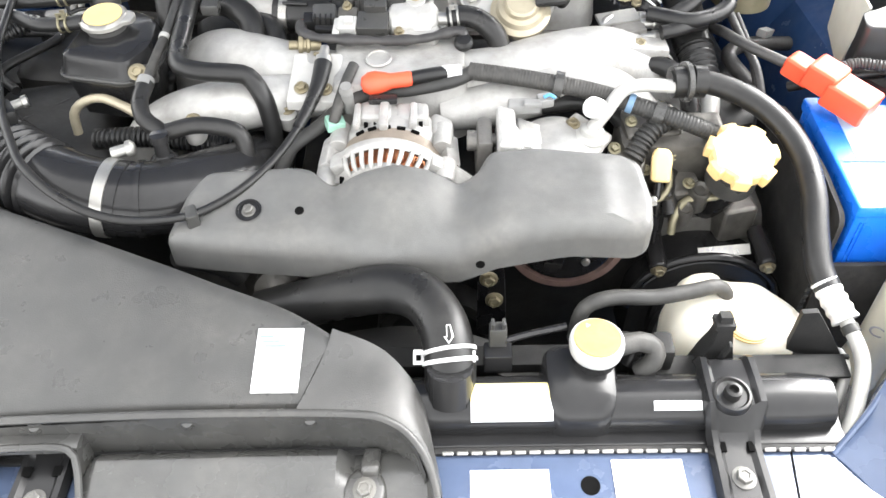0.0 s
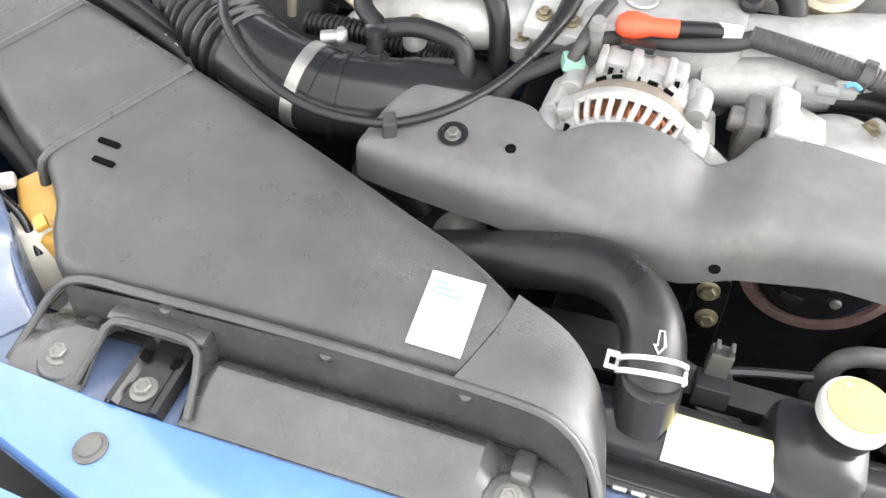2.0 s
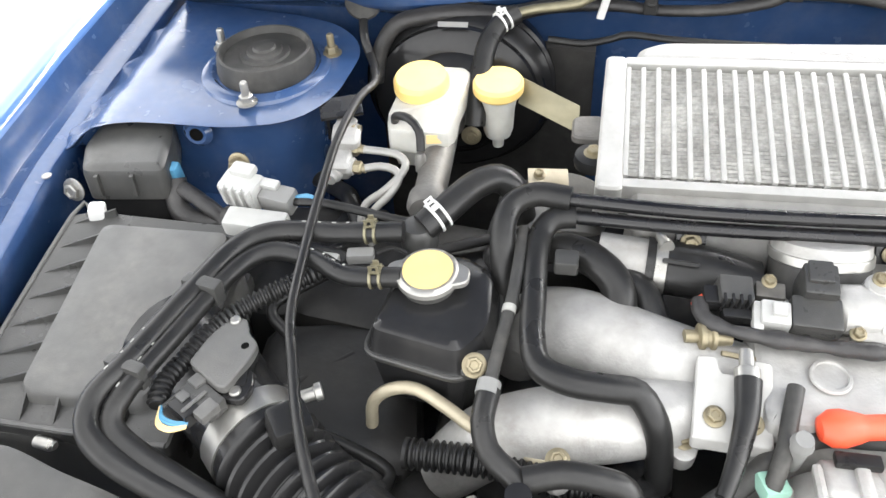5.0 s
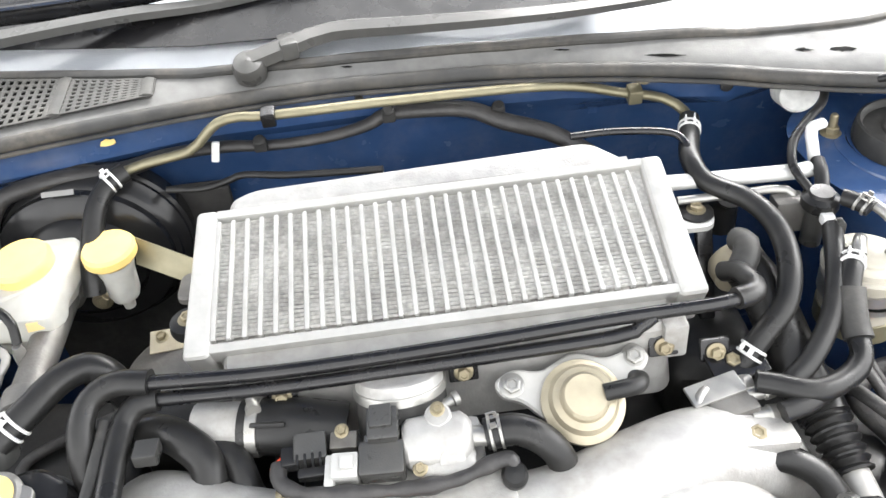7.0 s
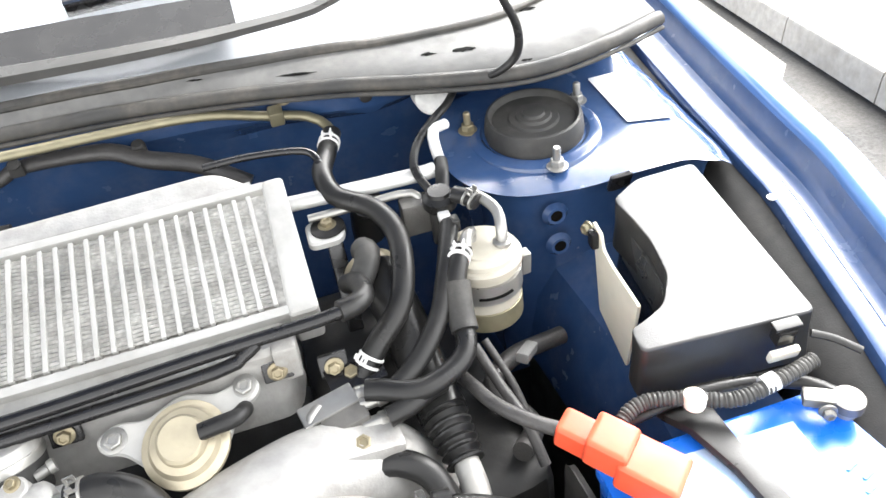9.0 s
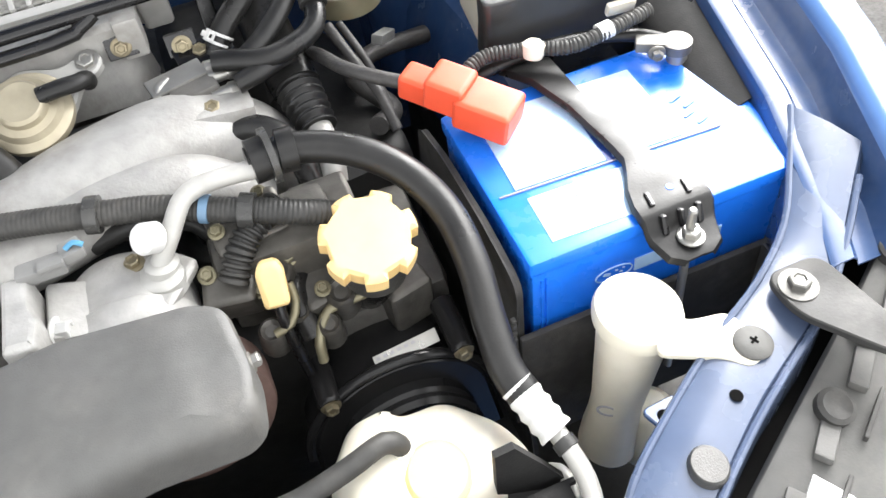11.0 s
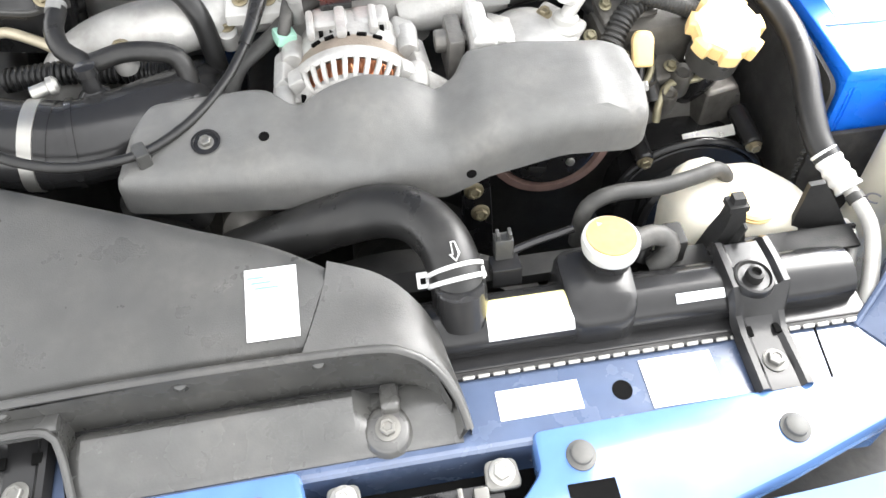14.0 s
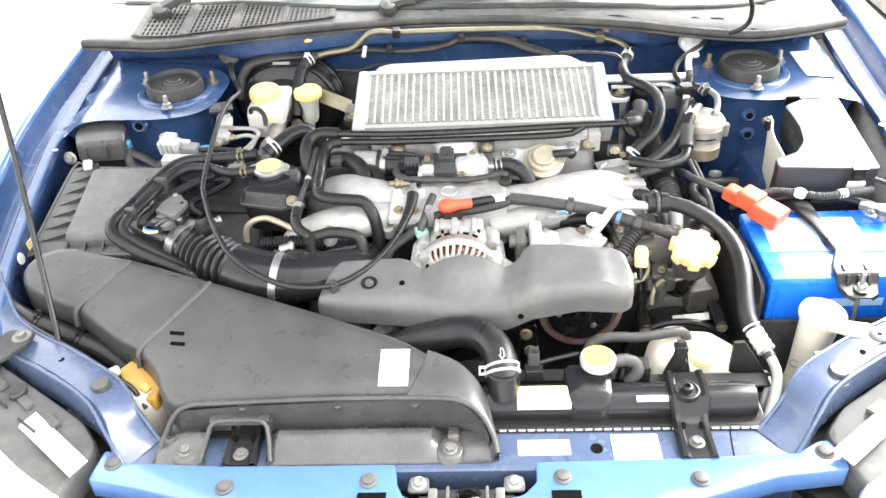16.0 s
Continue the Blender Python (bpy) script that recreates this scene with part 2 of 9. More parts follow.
# ---- materials ----
def surface(name, colour, rough=0.5, metal=0.0, vary=0.12, grain=60.0, patch=6.0, bump=0.1, bump_scale=400.0,
            dirt=None, dirt_amount=0.0, coat=0.0, spec=0.5, trans=0.0, rough_vary=0.12, sss=0.0, stretch=None, island=0.0):
    """A surface with its colour varied at two scales, fine relief, uneven gloss and, if given, dirt in soft patches."""
    m = bpy.data.materials.new(name)
    m.use_nodes = True
    nt = m.node_tree
    N, L = nt.nodes, nt.links
    bs = N["Principled BSDF"]
    geo = N.new("ShaderNodeNewGeometry")
    where = geo.outputs["Position"]
    if stretch:
        mp = N.new("ShaderNodeMapping")
        mp.inputs["Scale"].default_value = stretch
        L.new(where, mp.inputs["Vector"])
        where = mp.outputs[0]

    def noise_at(scale, detail=4.0):
        n = N.new("ShaderNodeTexNoise")
        n.inputs["Scale"].default_value, n.inputs["Detail"].default_value = scale, detail
        L.new(where, n.inputs["Vector"])
        return n.outputs["Fac"]

    def ramp(fac, a, b, p0=0.3, p1=0.7):
        r = N.new("ShaderNodeMapRange")
        r.inputs["From Min"].default_value, r.inputs["From Max"].default_value = p0, p1
        r.inputs["To Min"].default_value, r.inputs["To Max"].default_value = a, b
        L.new(fac, r.inputs["Value"])
        return r.outputs[0]

    def times(a, b):
        k = N.new("ShaderNodeMath")
        k.operation = "MULTIPLY"
        L.new(a, k.inputs[0]), L.new(b, k.inputs[1])
        return k.outputs[0]

    fine, broad = noise_at(grain), noise_at(patch, 3.0)
    shade = times(ramp(fine, 1 - vary, 1 + vary), ramp(broad, 1 - vary, 1 + vary))
    if island:
        shade = times(shade, ramp(geo.outputs["Random Per Island"], 1 - island, 1 + island, 0, 1))
    col = N.new("ShaderNodeMix")
    col.data_type, col.blend_type = "RGBA", "MULTIPLY"
    col.inputs["Factor"].default_value = 1.0
    col.inputs["A"].default_value = (*colour, 1)
    comb = N.new("ShaderNodeCombineColor")
    for k in range(3):
        L.new(shade, comb.inputs[k])
    L.new(comb.outputs[0], col.inputs["B"])
    out = col.outputs["Result"]
    if dirt:
        dm = N.new("ShaderNodeMix")
        dm.data_type = "RGBA"
        dm.inputs["B"].default_value = (*dirt, 1)
        L.new(out, dm.inputs["A"])
        L.new(times(ramp(noise_at(patch * 3.1, 6.0), 0.0, dirt_amount, 0.42, 0.72), ramp(noise_at(grain * 2.3), 0.3, 1.0)), dm.inputs["Factor"])
        out = dm.outputs["Result"]
    L.new(out, bs.inputs["Base Color"])
    L.new(ramp(noise_at(grain * 0.6), max(0.02, rough - rough_vary), min(1, rough + rough_vary)), bs.inputs["Roughness"])
    bs.inputs["Metallic"].default_value = metal
    bs.inputs["Specular IOR Level"].default_value = spec
    bs.inputs["Coat Weight"].default_value = coat
    bs.inputs["Coat Roughness"].default_value = 0.08
    bs.inputs["Transmission Weight"].default_value = trans
    if sss:
        bs.inputs["Subsurface Weight"].default_value = sss
        bs.inputs["Subsurface Radius"].default_value = (0.01, 0.008, 0.006)
    if bump:
        bp = N.new("ShaderNodeBump")
        bp.inputs["Strength"].default_value, bp.inputs["Distance"].default_value = bump, 0.001
        L.new(noise_at(bump_scale, 3.0), bp.inputs["Height"])
        L.new(bp.outputs[0], bs.inputs["Normal"])
    return m


DUST = (0.30, 0.28, 0.25)
PLASTIC = surface("black_moulded_plastic", (0.044, 0.044, 0.0425), 0.35, vary=0.08, bump=0.25, bump_scale=900, dirt=DUST, dirt_amount=0.10)
PLASTIC_GLOSS = surface("smooth_black_plastic", (0.016, 0.016, 0.0165), 0.21, vary=0.08, bump=0.05, bump_scale=300, spec=0.32, rough_vary=0.05, dirt=DUST, dirt_amount=0.015)
COVER_GREY = surface("dark_grey_cover_plastic", (0.100, 0.100, 0.097), 0.50, vary=0.10, bump=0.3, bump_scale=1000, dirt=DUST, dirt_amount=0.20)
RUBBER = surface("black_rubber_hose", (0.013, 0.013, 0.013), 0.36, vary=0.12, bump=0.12, bump_scale=500, spec=0.34, dirt=DUST, dirt_amount=0.05)
RUBBER_GREY = surface("greyed_rubber", (0.034, 0.034, 0.033), 0.52, spec=0.3, vary=0.12, bump=0.15, bump_scale=500, dirt=DUST, dirt_amount=0.2)
BLACK_METAL = surface("black_painted_steel", (0.007, 0.007, 0.008), 0.24, vary=0.1, bump=0.05, bump_scale=200, dirt=DUST, dirt_amount=0.05)
# grime, and the shade deep in the bay, put into one near-black
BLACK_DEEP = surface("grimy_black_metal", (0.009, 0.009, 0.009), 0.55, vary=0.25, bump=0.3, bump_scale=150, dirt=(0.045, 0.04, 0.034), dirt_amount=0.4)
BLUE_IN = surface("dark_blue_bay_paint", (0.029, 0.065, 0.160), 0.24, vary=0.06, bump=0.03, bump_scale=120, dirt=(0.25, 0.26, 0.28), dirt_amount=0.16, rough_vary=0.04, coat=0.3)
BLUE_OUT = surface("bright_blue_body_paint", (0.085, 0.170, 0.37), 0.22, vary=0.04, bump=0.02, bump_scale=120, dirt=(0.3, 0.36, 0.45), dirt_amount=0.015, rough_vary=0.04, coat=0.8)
CAST = surface("cast_aluminium", (0.40, 0.395, 0.38), 0.50, 0.25, vary=0.13, bump=0.45, bump_scale=350, dirt=(0.20, 0.18, 0.15), dirt_amount=0.55)
CAST_DULL = surface("stained_cast_aluminium", (0.16, 0.155, 0.145), 0.5, 0.5, vary=0.15, bump=0.4, bump_scale=300, dirt=(0.10, 0.085, 0.07), dirt_amount=0.5)
ALU = surface("bright_aluminium", (0.53, 0.53, 0.515), 0.40, 0.25, vary=0.06, bump=0.08, bump_scale=250, dirt=(0.4, 0.39, 0.36), dirt_amount=0.2)
ALU_FIN = surface("aluminium_fins", (0.53, 0.525, 0.50), 0.5, 0.05, vary=0.26, grain=220, patch=22, bump=0.2, bump_scale=500, dirt=(0.20, 0.18, 0.15), dirt_amount=0.5)
STEEL = surface("zinc_plated_steel", (0.36, 0.355, 0.335), 0.38, 0.75, vary=0.1, bump=0.08, bump_scale=300, dirt=(0.2, 0.17, 0.13), dirt_amount=0.2)
GOLD_ZINC = surface("yellow_passivated_zinc", (0.27, 0.235, 0.155), 0.42, 0.6, vary=0.15, bump=0.1, bump_scale=300, dirt=(0.2, 0.15, 0.1), dirt_amount=0.3)
BRASS_PIPE = surface("olive_plated_pipe", (0.225, 0.205, 0.135), 0.42, 0.55, vary=0.12, bump=0.06, bump_scale=300)
TAN = surface("tan_plated_metal", (0.42, 0.375, 0.275), 0.45, 0.35, vary=0.1, bump=0.15, bump_scale=300, dirt=(0.25, 0.2, 0.14), dirt_amount=0.3)
RUST = surface("rusty_pulley_rim", (0.20, 0.13, 0.11), 0.6, 0.3, vary=0.15, bump=0.3, bump_scale=300)
COPPER = surface("copper_windings", (0.70, 0.28, 0.13), 0.35, 0.8, vary=0.25, bump=0.3, bump_scale=500)
STATOR = surface("varnished_stator", (0.25, 0.21, 0.17), 0.5, 0.3, vary=0.15, bump=0.4, bump_scale=600)
YELLOW = surface("yellow_cap_plastic", (0.80, 0.575, 0.20), 0.42, vary=0.05, bump=0.06, bump_scale=300, dirt=(0.45, 0.33, 0.15), dirt_amount=0.10)
CAP_LABEL = surface("warm_yellow_label", (0.50, 0.29, 0.10), 0.55, vary=0.10, grain=120, patch=40, bump=0.03, bump_scale=300, spec=0.3)
YELLOW_PALE = surface("pale_yellow_plastic", (0.82, 0.59, 0.27), 0.42, vary=0.05, bump=0.05, bump_scale=300)
OCHRE = surface("ochre_plastic", (0.50, 0.28, 0.055), 0.4, vary=0.06, bump=0.05, bump_scale=300)
MILKY = surface("milky_plastic", (0.68, 0.645, 0.545), 0.42, vary=0.04, bump=0.06, bump_scale=200, sss=0.3, dirt=(0.6, 0.5, 0.35), dirt_amount=0.12)
WHITE = surface("white_plastic", (0.62, 0.62, 0.61), 0.45, vary=0.04, bump=0.05, bump_scale=300, dirt=(0.5, 0.48, 0.44), dirt_amount=0.12)
PAPER = surface("white_sticker", (0.80, 0.81, 0.82), 0.5, vary=0.03, bump=0.0)
PAPER_YELLOW = surface("yellow_sticker", (0.85, 0.74, 0.32), 0.5, vary=0.03, bump=0.0)
INK = surface("grey_print", (0.30, 0.30, 0.32), 0.5, vary=0.05, bump=0.0)
RED = surface("orange_red_boot", (0.80, 0.095, 0.04), 0.45, vary=0.05, bump=0.05, bump_scale=300)
BATTERY_BLUE = surface("blue_battery_plastic", (0.012, 0.17, 0.80), 0.30, vary=0.05, bump=0.08, bump_scale=300)
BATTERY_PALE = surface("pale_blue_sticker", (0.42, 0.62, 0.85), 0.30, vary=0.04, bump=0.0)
GREEN = surface("green_connector", (0.30, 0.52, 0.42), 0.5, vary=0.06, bump=0.05)
BLUE_TAPE = surface("faded_blue_tape", (0.14, 0.24, 0.36), 0.5, vary=0.06, bump=0.05)
BLUE_PLUG = surface("light_blue_plug", (0.08, 0.26, 0.42), 0.4, vary=0.06, bump=0.05)
GREY_PLASTIC = surface("grey_plastic", (0.20, 0.20, 0.195), 0.5, vary=0.06, bump=0.1, bump_scale=600, dirt=DUST, dirt_amount=0.15)
CONNECTOR = surface("dusty_white_connector", (0.40, 0.40, 0.385), 0.45, vary=0.06, bump=0.05, bump_scale=300, dirt=(0.25, 0.24, 0.22), dirt_amount=0.2)
HOSE_PRINT = surface("faded_white_print", (0.32, 0.32, 0.30), 0.6, vary=0.2, bump=0.0)
TRAY_BLACK = surface("worn_glossy_black_plastic", (0.052, 0.052, 0.050), 0.27, vary=0.1, bump=0.12, bump_scale=500, spec=0.7, rough_vary=0.08, dirt=DUST, dirt_amount=0.12)
CREAM = surface("cream_painted_metal", (0.40, 0.38, 0.32), 0.42, vary=0.06, bump=0.08, bump_scale=250, dirt=(0.25, 0.2, 0.14), dirt_amount=0.2)
# blue greyed by the sky's reflection, which is put into the colour
BLUE_PALED = surface("dusty_blue_panel_paint", (0.066, 0.090, 0.150), 0.26, vary=0.07, bump=0.03, bump_scale=120, dirt=(0.20, 0.22, 0.26), dirt_amount=0.10, rough_vary=0.04, coat=0.4)
JACKET = surface("black_padded_cloth", (0.040, 0.039, 0.038), 0.85, vary=0.12, bump=0.5, bump_scale=700, spec=0.25, dirt=DUST, dirt_amount=0.15)
MATT_BLACK = surface("matt_black_plastic", (0.018, 0.018, 0.018), 0.6, vary=0.1, bump=0.2, bump_scale=700, spec=0.2, dirt=DUST, dirt_amount=0.06)
BOLT_GREY = surface("dull_grey_bolt", (0.15, 0.148, 0.138), 0.45, 0.35, vary=0.12, bump=0.1, bump_scale=300, dirt=(0.2, 0.17, 0.13), dirt_amount=0.2)
SATIN_BLACK = surface("satin_black_lid", (0.016, 0.016, 0.016), 0.46, vary=0.08, bump=0.2, bump_scale=900, spec=0.9)
LAMP_GREY = surface("dusty_grey_lamp_plastic", (0.085, 0.085, 0.082), 0.55, vary=0.12, bump=0.15, bump_scale=600, spec=0.3, dirt=DUST, dirt_amount=0.2)
COWL_GREY = surface("weathered_cowl_plastic", (0.055, 0.055, 0.053), 0.6, spec=0.25, vary=0.10, bump=0.15, bump_scale=500, dirt=(0.20, 0.19, 0.17), dirt_amount=0.35)
SEAL = surface("weathered_rubber_seal", (0.042, 0.042, 0.041), 0.6, spec=0.3, vary=0.12, bump=0.25, bump_scale=500, dirt=(0.24, 0.21, 0.17), dirt_amount=0.3)
TAPE = surface("wrapped_harness_tape", (0.024, 0.023, 0.023), 0.5, vary=0.2, bump=0.5, bump_scale=350, dirt=DUST, dirt_amount=0.14)
CHIP = surface("bare_filler", (0.62, 0.62, 0.60), 0.6, vary=0.15, grain=120, bump=0.3, bump_scale=200, dirt=(0.3, 0.3, 0.32), dirt_amount=0.4)
CONCRETE = surface("pale_concrete", (0.25, 0.240, 0.222), 0.85, vary=0.10, grain=40, patch=1.2, bump=0.6, bump_scale=120, dirt=(0.32, 0.30, 0.27), dirt_amount=0.35)
ASPHALT = surface("worn_asphalt", (0.055, 0.053, 0.05), 0.9, vary=0.25, grain=90, patch=1.5, bump=0.8, bump_scale=160, dirt=(0.14, 0.13, 0.115), dirt_amount=0.4)
KERB = surface("kerb_concrete", (0.30, 0.285, 0.255), 0.85, vary=0.16, grain=30, patch=2.0, bump=0.6, bump_scale=120, dirt=(0.25, 0.23, 0.2), dirt_amount=0.4)
LENS = surface("clear_lamp_lens", (0.80, 0.82, 0.85), 0.12, 0.0, vary=0.03, bump=0.0, coat=1.0)
WINDOW = surface("windscreen_glass", (0.95, 0.97, 0.98), 0.03, vary=0.01, bump=0.0, trans=1.0, rough_vary=0.01)
SCREEN_SHEEN = surface("pale_sun_shade", (0.34, 0.35, 0.37), 0.5, vary=0.05, bump=0.05)
ALU_DULL = surface("dull_aluminium", (0.36, 0.355, 0.335), 0.46, 0.3, vary=0.10, bump=0.12, bump_scale=250, dirt=(0.25, 0.23, 0.2), dirt_amount=0.35)
CORE_ALU = surface("weathered_core_aluminium", (0.45, 0.445, 0.425), 0.48, 0.15, vary=0.08, bump=0.1, bump_scale=250, dirt=(0.27, 0.25, 0.22), dirt_amount=0.35)
GREASY = surface("greasy_engine_metal", (0.12, 0.114, 0.103), 0.42, 0.35, vary=0.25, bump=0.35, bump_scale=200, dirt=(0.03, 0.027, 0.022), dirt_amount=0.6)
CAP_WHITE = surface("warm_white_cap_plastic", (0.66, 0.625, 0.52), 0.45, vary=0.04, bump=0.05, bump_scale=300)
RESERVOIR = surface("greyed_milky_plastic", (0.50, 0.495, 0.455), 0.42, vary=0.08, bump=0.06, bump_scale=200, sss=0.3, dirt=(0.4, 0.36, 0.28), dirt_amount=0.2)
COWL_PALE = surface("bleached_cowl_plastic", (0.14, 0.14, 0.137), 0.6, spec=0.12, vary=0.12, bump=0.15, bump_scale=500, dirt=(0.26, 0.25, 0.23), dirt_amount=0.3)
# near-black: shade painted into holes, slots and gaps; also dark peeled patches
SHADE_AND_CHIP_BLACK = surface("dark_recess", (0.004, 0.004, 0.004), 0.9, vary=0.1, bump=0.0, spec=0.05)

# ---- ground ----
bm = B()
box(bm, (0, 0, -0.05), (120, 120, 0.1))
ground = solo("ground", bm, ASPHALT, "worn grey asphalt standing ground under the car", "ground", kind="structure")
pavement = thing("pavement", (4.9, 0, 0), "pale concrete pavement behind a kerb", "pavement", kind="structure")


def kerb_x(y):
    """The kerb runs a little askew to the parked car."""
    return 2.245 + 0.165 * (y - 2.36)


part("slab", loft(B(), [[(kerb_x(y) + 0.16, y, 0.0), (kerb_x(y) + 0.16, y, 0.108), (kerb_x(y) + 6.0, y, 0.112), (kerb_x(y) + 6.0, y, 0.0)] for y in (-14.0, -6.0, 0.0, 6.0, 14.0)]), CONCRETE, pavement)
for k in range(30):
    y0, y1 = -9.270 + k * 0.600, -8.676 + k * 0.600
    part("kerb_stone", loft(B(), [[(kerb_x(y) + dx, y, z) for dx, z in ((0.0, 0.0), (0.010, 0.092), (0.016, 0.104), (0.028, 0.110), (0.155, 0.112), (0.155, 0.0))] for y in (y0, y0 + 0.006, y1 - 0.006, y1)]), KERB, pavement)
part("gutter", loft(B(), [[(kerb_x(y) - 0.34, y, 0.0), (kerb_x(y) - 0.335, y, 0.010), (kerb_x(y) - 0.006, y, 0.006), (kerb_x(y) - 0.006, y, 0.0)] for y in (-14.0, -6.0, 0.0, 6.0, 14.0)]), KERB, pavement, "stained concrete gutter")
lot = solo("concrete_apron", box(B(), (-6.2, 1.0, 0.03), (8.2, 30, 0.06), 0.01), CONCRETE, "pale concrete apron beside the car", "pavement", kind="structure")
part("drain_lip", box(B(), (-2.02, 1.0, 0.05), (0.14, 30, 0.10), 0.01), KERB, lot)


# ---- bay shell ----
def inner_x(y, s):
    """Half width of the bay at the fender's inner flange, on side s."""
    back = (0.740, 0.741, 0.744, 0.750) if s > 0 else (0.738, 0.742, 0.734, 0.730)
    return float(np.interp(y, (0.40, 0.45, 0.56, 0.70, 0.85, 1.00, 1.17, 1.45), (0.640, 0.662, 0.694, 0.718, *back)))


def flange_z(y):
    return float(np.interp(y, (0.40, 0.55, 0.70, 0.85, 1.0, 1.17, 1.45), (0.785, 0.815, 0.838, 0.858, 0.874, 0.892, 0.912)))


for s, side in ((1, "left"), (-1, "right")):
    fender = thing("fender_" + side, (s * 0.78, 0.8, 0.5), "bright blue painted front fender with a gutter edge", "fender", kind="structure")
    secs, lips = [], []
    for k in range(32):
        y = 0.42 + k * 0.034
        x, z = inner_x(y, s), flange_z(y)
        secs.append([(s * (x + dx), y, z + dz) for dx, dz in
                     ((-0.006, -0.30), (-0.006, -0.012), (-0.003, -0.003), (0.004, 0.0), (0.014, 0.0), (0.018, -0.004), (0.021, -0.012), (0.039, -0.012), (0.046, 0.0), (0.049, 0.024))])
        lips.append([(s * (x + dx), y, z + dz) for dx, dz in
                     ((0.0485, 0.012), (0.049, 0.026), (0.053, 0.033), (0.061, 0.037), (0.074, 0.036), (0.088, 0.029), (0.098, 0.010), (0.110, -0.08), (0.120, -0.35))])
    part("apron", strip(B(), [[(s * (inner_x(y, s) - 0.004), y, flange_z(y) - 0.014), (s * (inner_x(y, s) - 0.018), y, flange_z(y) - 0.020), (s * (inner_x(y, s) - 0.040), y, flange_z(y) - 0.030), (s * (inner_x(y, s) - 0.052), y, flange_z(y) - 0.050), (s * (inner_x(y, s) - 0.058), y, flange_z(y) - 0.30)] for y in [(0.57 if s > 0 else 0.95) + 0.03 * k for k in range(21 if s > 0 else 8)]], 0.0015), MATT_BLACK, fender, "black gutter beside the tower")
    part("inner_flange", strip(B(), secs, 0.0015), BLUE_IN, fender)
    part("outer_skin", strip(B(), lips, 0.0015), BLUE_OUT, fender)
    part("rubber_stop", lathe(B(), (s * (inner_x(0.80, s) - 0.002), 0.84, flange_z(0.84) + 0.001), (0, 0, 1), [(0.004, 0), (0.005, 0.002), (0.003, 0.003)], 14), STEEL, fender)

    # strut tower
    tower = thing("strut_tower_" + side, (s * 0.58, 1.0, 0.6), "dark blue painted strut tower with worn edges", "strut tower", kind="structure")
    w = 0.0 if s > 0 else 0.013
    outline = [(0.535 + w, 1.092), (0.492 + w, 1.078), (0.462 + w, 1.045), (0.470 + w, 0.968), (0.500 + w * 0.5, 0.936), (0.56, 0.924), (0.625, 0.926), (0.668, 0.925)] + ([(0.690, 0.919), (0.704, 0.908), (0.708, 0.93), (0.708, 1.030), (0.704, 1.125)] if s > 0 else [(0.700, 0.916), (0.722, 0.900), (0.732, 0.93), (0.732, 1.030), (0.728, 1.125)])
    shape = rounded([(s * x, y) for x, y in (outline if s < 0 else outline[::-1])], 0.02)
    lift = lambda x, y: 0.893 + 0.05 * (y - 1.0) - 0.030 * max(0.0, min(1.0, (abs(x) - 0.698) / 0.032)) ** 1.5
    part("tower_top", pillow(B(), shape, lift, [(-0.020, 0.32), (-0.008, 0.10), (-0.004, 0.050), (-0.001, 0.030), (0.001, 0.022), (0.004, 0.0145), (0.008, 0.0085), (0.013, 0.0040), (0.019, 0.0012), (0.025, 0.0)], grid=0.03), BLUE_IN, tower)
    seat = Vector((s * 0.551, 1.009, 0.893))
    part("raised_rim", lathe(B(), seat, (0, 0, 1), [(0.074, -0.004), (0.072, 0.001), (0.066, 0.0035), (0.060, 0.0035), (0.056, 0.0)], 48), BLUE_IN, tower)
    mount = thing("strut_mount", seat, "black rubber strut top mount with three studs", "strut mount", group="strut mounts")
    part("rubber_dome", lathe(B(), seat, (0, 0, 1), [(0.0537, 0.0), (0.0545, 0.006), (0.0531, 0.020), (0.0517, 0.0255), (0.0490, 0.0265), (0.0470, 0.0240), (0.0455, 0.0180), (0.0280, 0.0180), (0.0265, 0.0210), (0.0200, 0.0215), (0.0185, 0.0245), (0.0130, 0.0250), (0.0115, 0.0280), (0.0060, 0.0285), (0.0, 0.0288)], 48), RUBBER_GREY, mount)
    for ang in (267, 27, 155):
        p = seat + Vector((s * 0.073 * math.cos(radians(ang)), 0.073 * math.sin(radians(ang)), 0.002))
        bm = hexhead(B(), p, (0, 0, 1), 0.0075, 0.008, 1.5)
        lathe(bm, p, (0, 0, 1), [(0.0042, 0.0), (0.0042, 0.024), (0.003, 0.026)], 14)
        part("stud", bm, STEEL if ang != 155 else GOLD_ZINC, mount, "zinc stud with flanged nut")

    if s > 0:
        part("sticker", pillow(B(), rounded([(0.647, 0.979), (0.697, 0.966), (0.687, 1.073), (0.644, 1.074)], 0.002), lambda x, y: lift(x, y) + 0.0030, [(0, 0.0010), (0, 0)], grid=0.012), PAPER, tower, "white sticker")
    for x, y, z, r in (((0.536, 0.9165, 0.845, 0.0065), (0.537, 0.9120, 0.805, 0.0065)) if s > 0 else ((-0.600, 0.9135, 0.866, 0.0075),)):
        part("face_hole", lathe(B(), (x, y, z), (0, -1, 0.12), [(r * 2.2, -0.004), (r * 1.5, 0.0015), (r * 1.05, 0.0012), (r, -0.002), (0, -0.002)], 24), BLUE_IN, tower)
        part("hole_dark", lathe(B(), (x, y - 0.0002, z), (0, -1, 0.12), [(r, 0), (r, 0.0008), (0, 0.0008)], 20), SHADE_AND_CHIP_BLACK, tower)

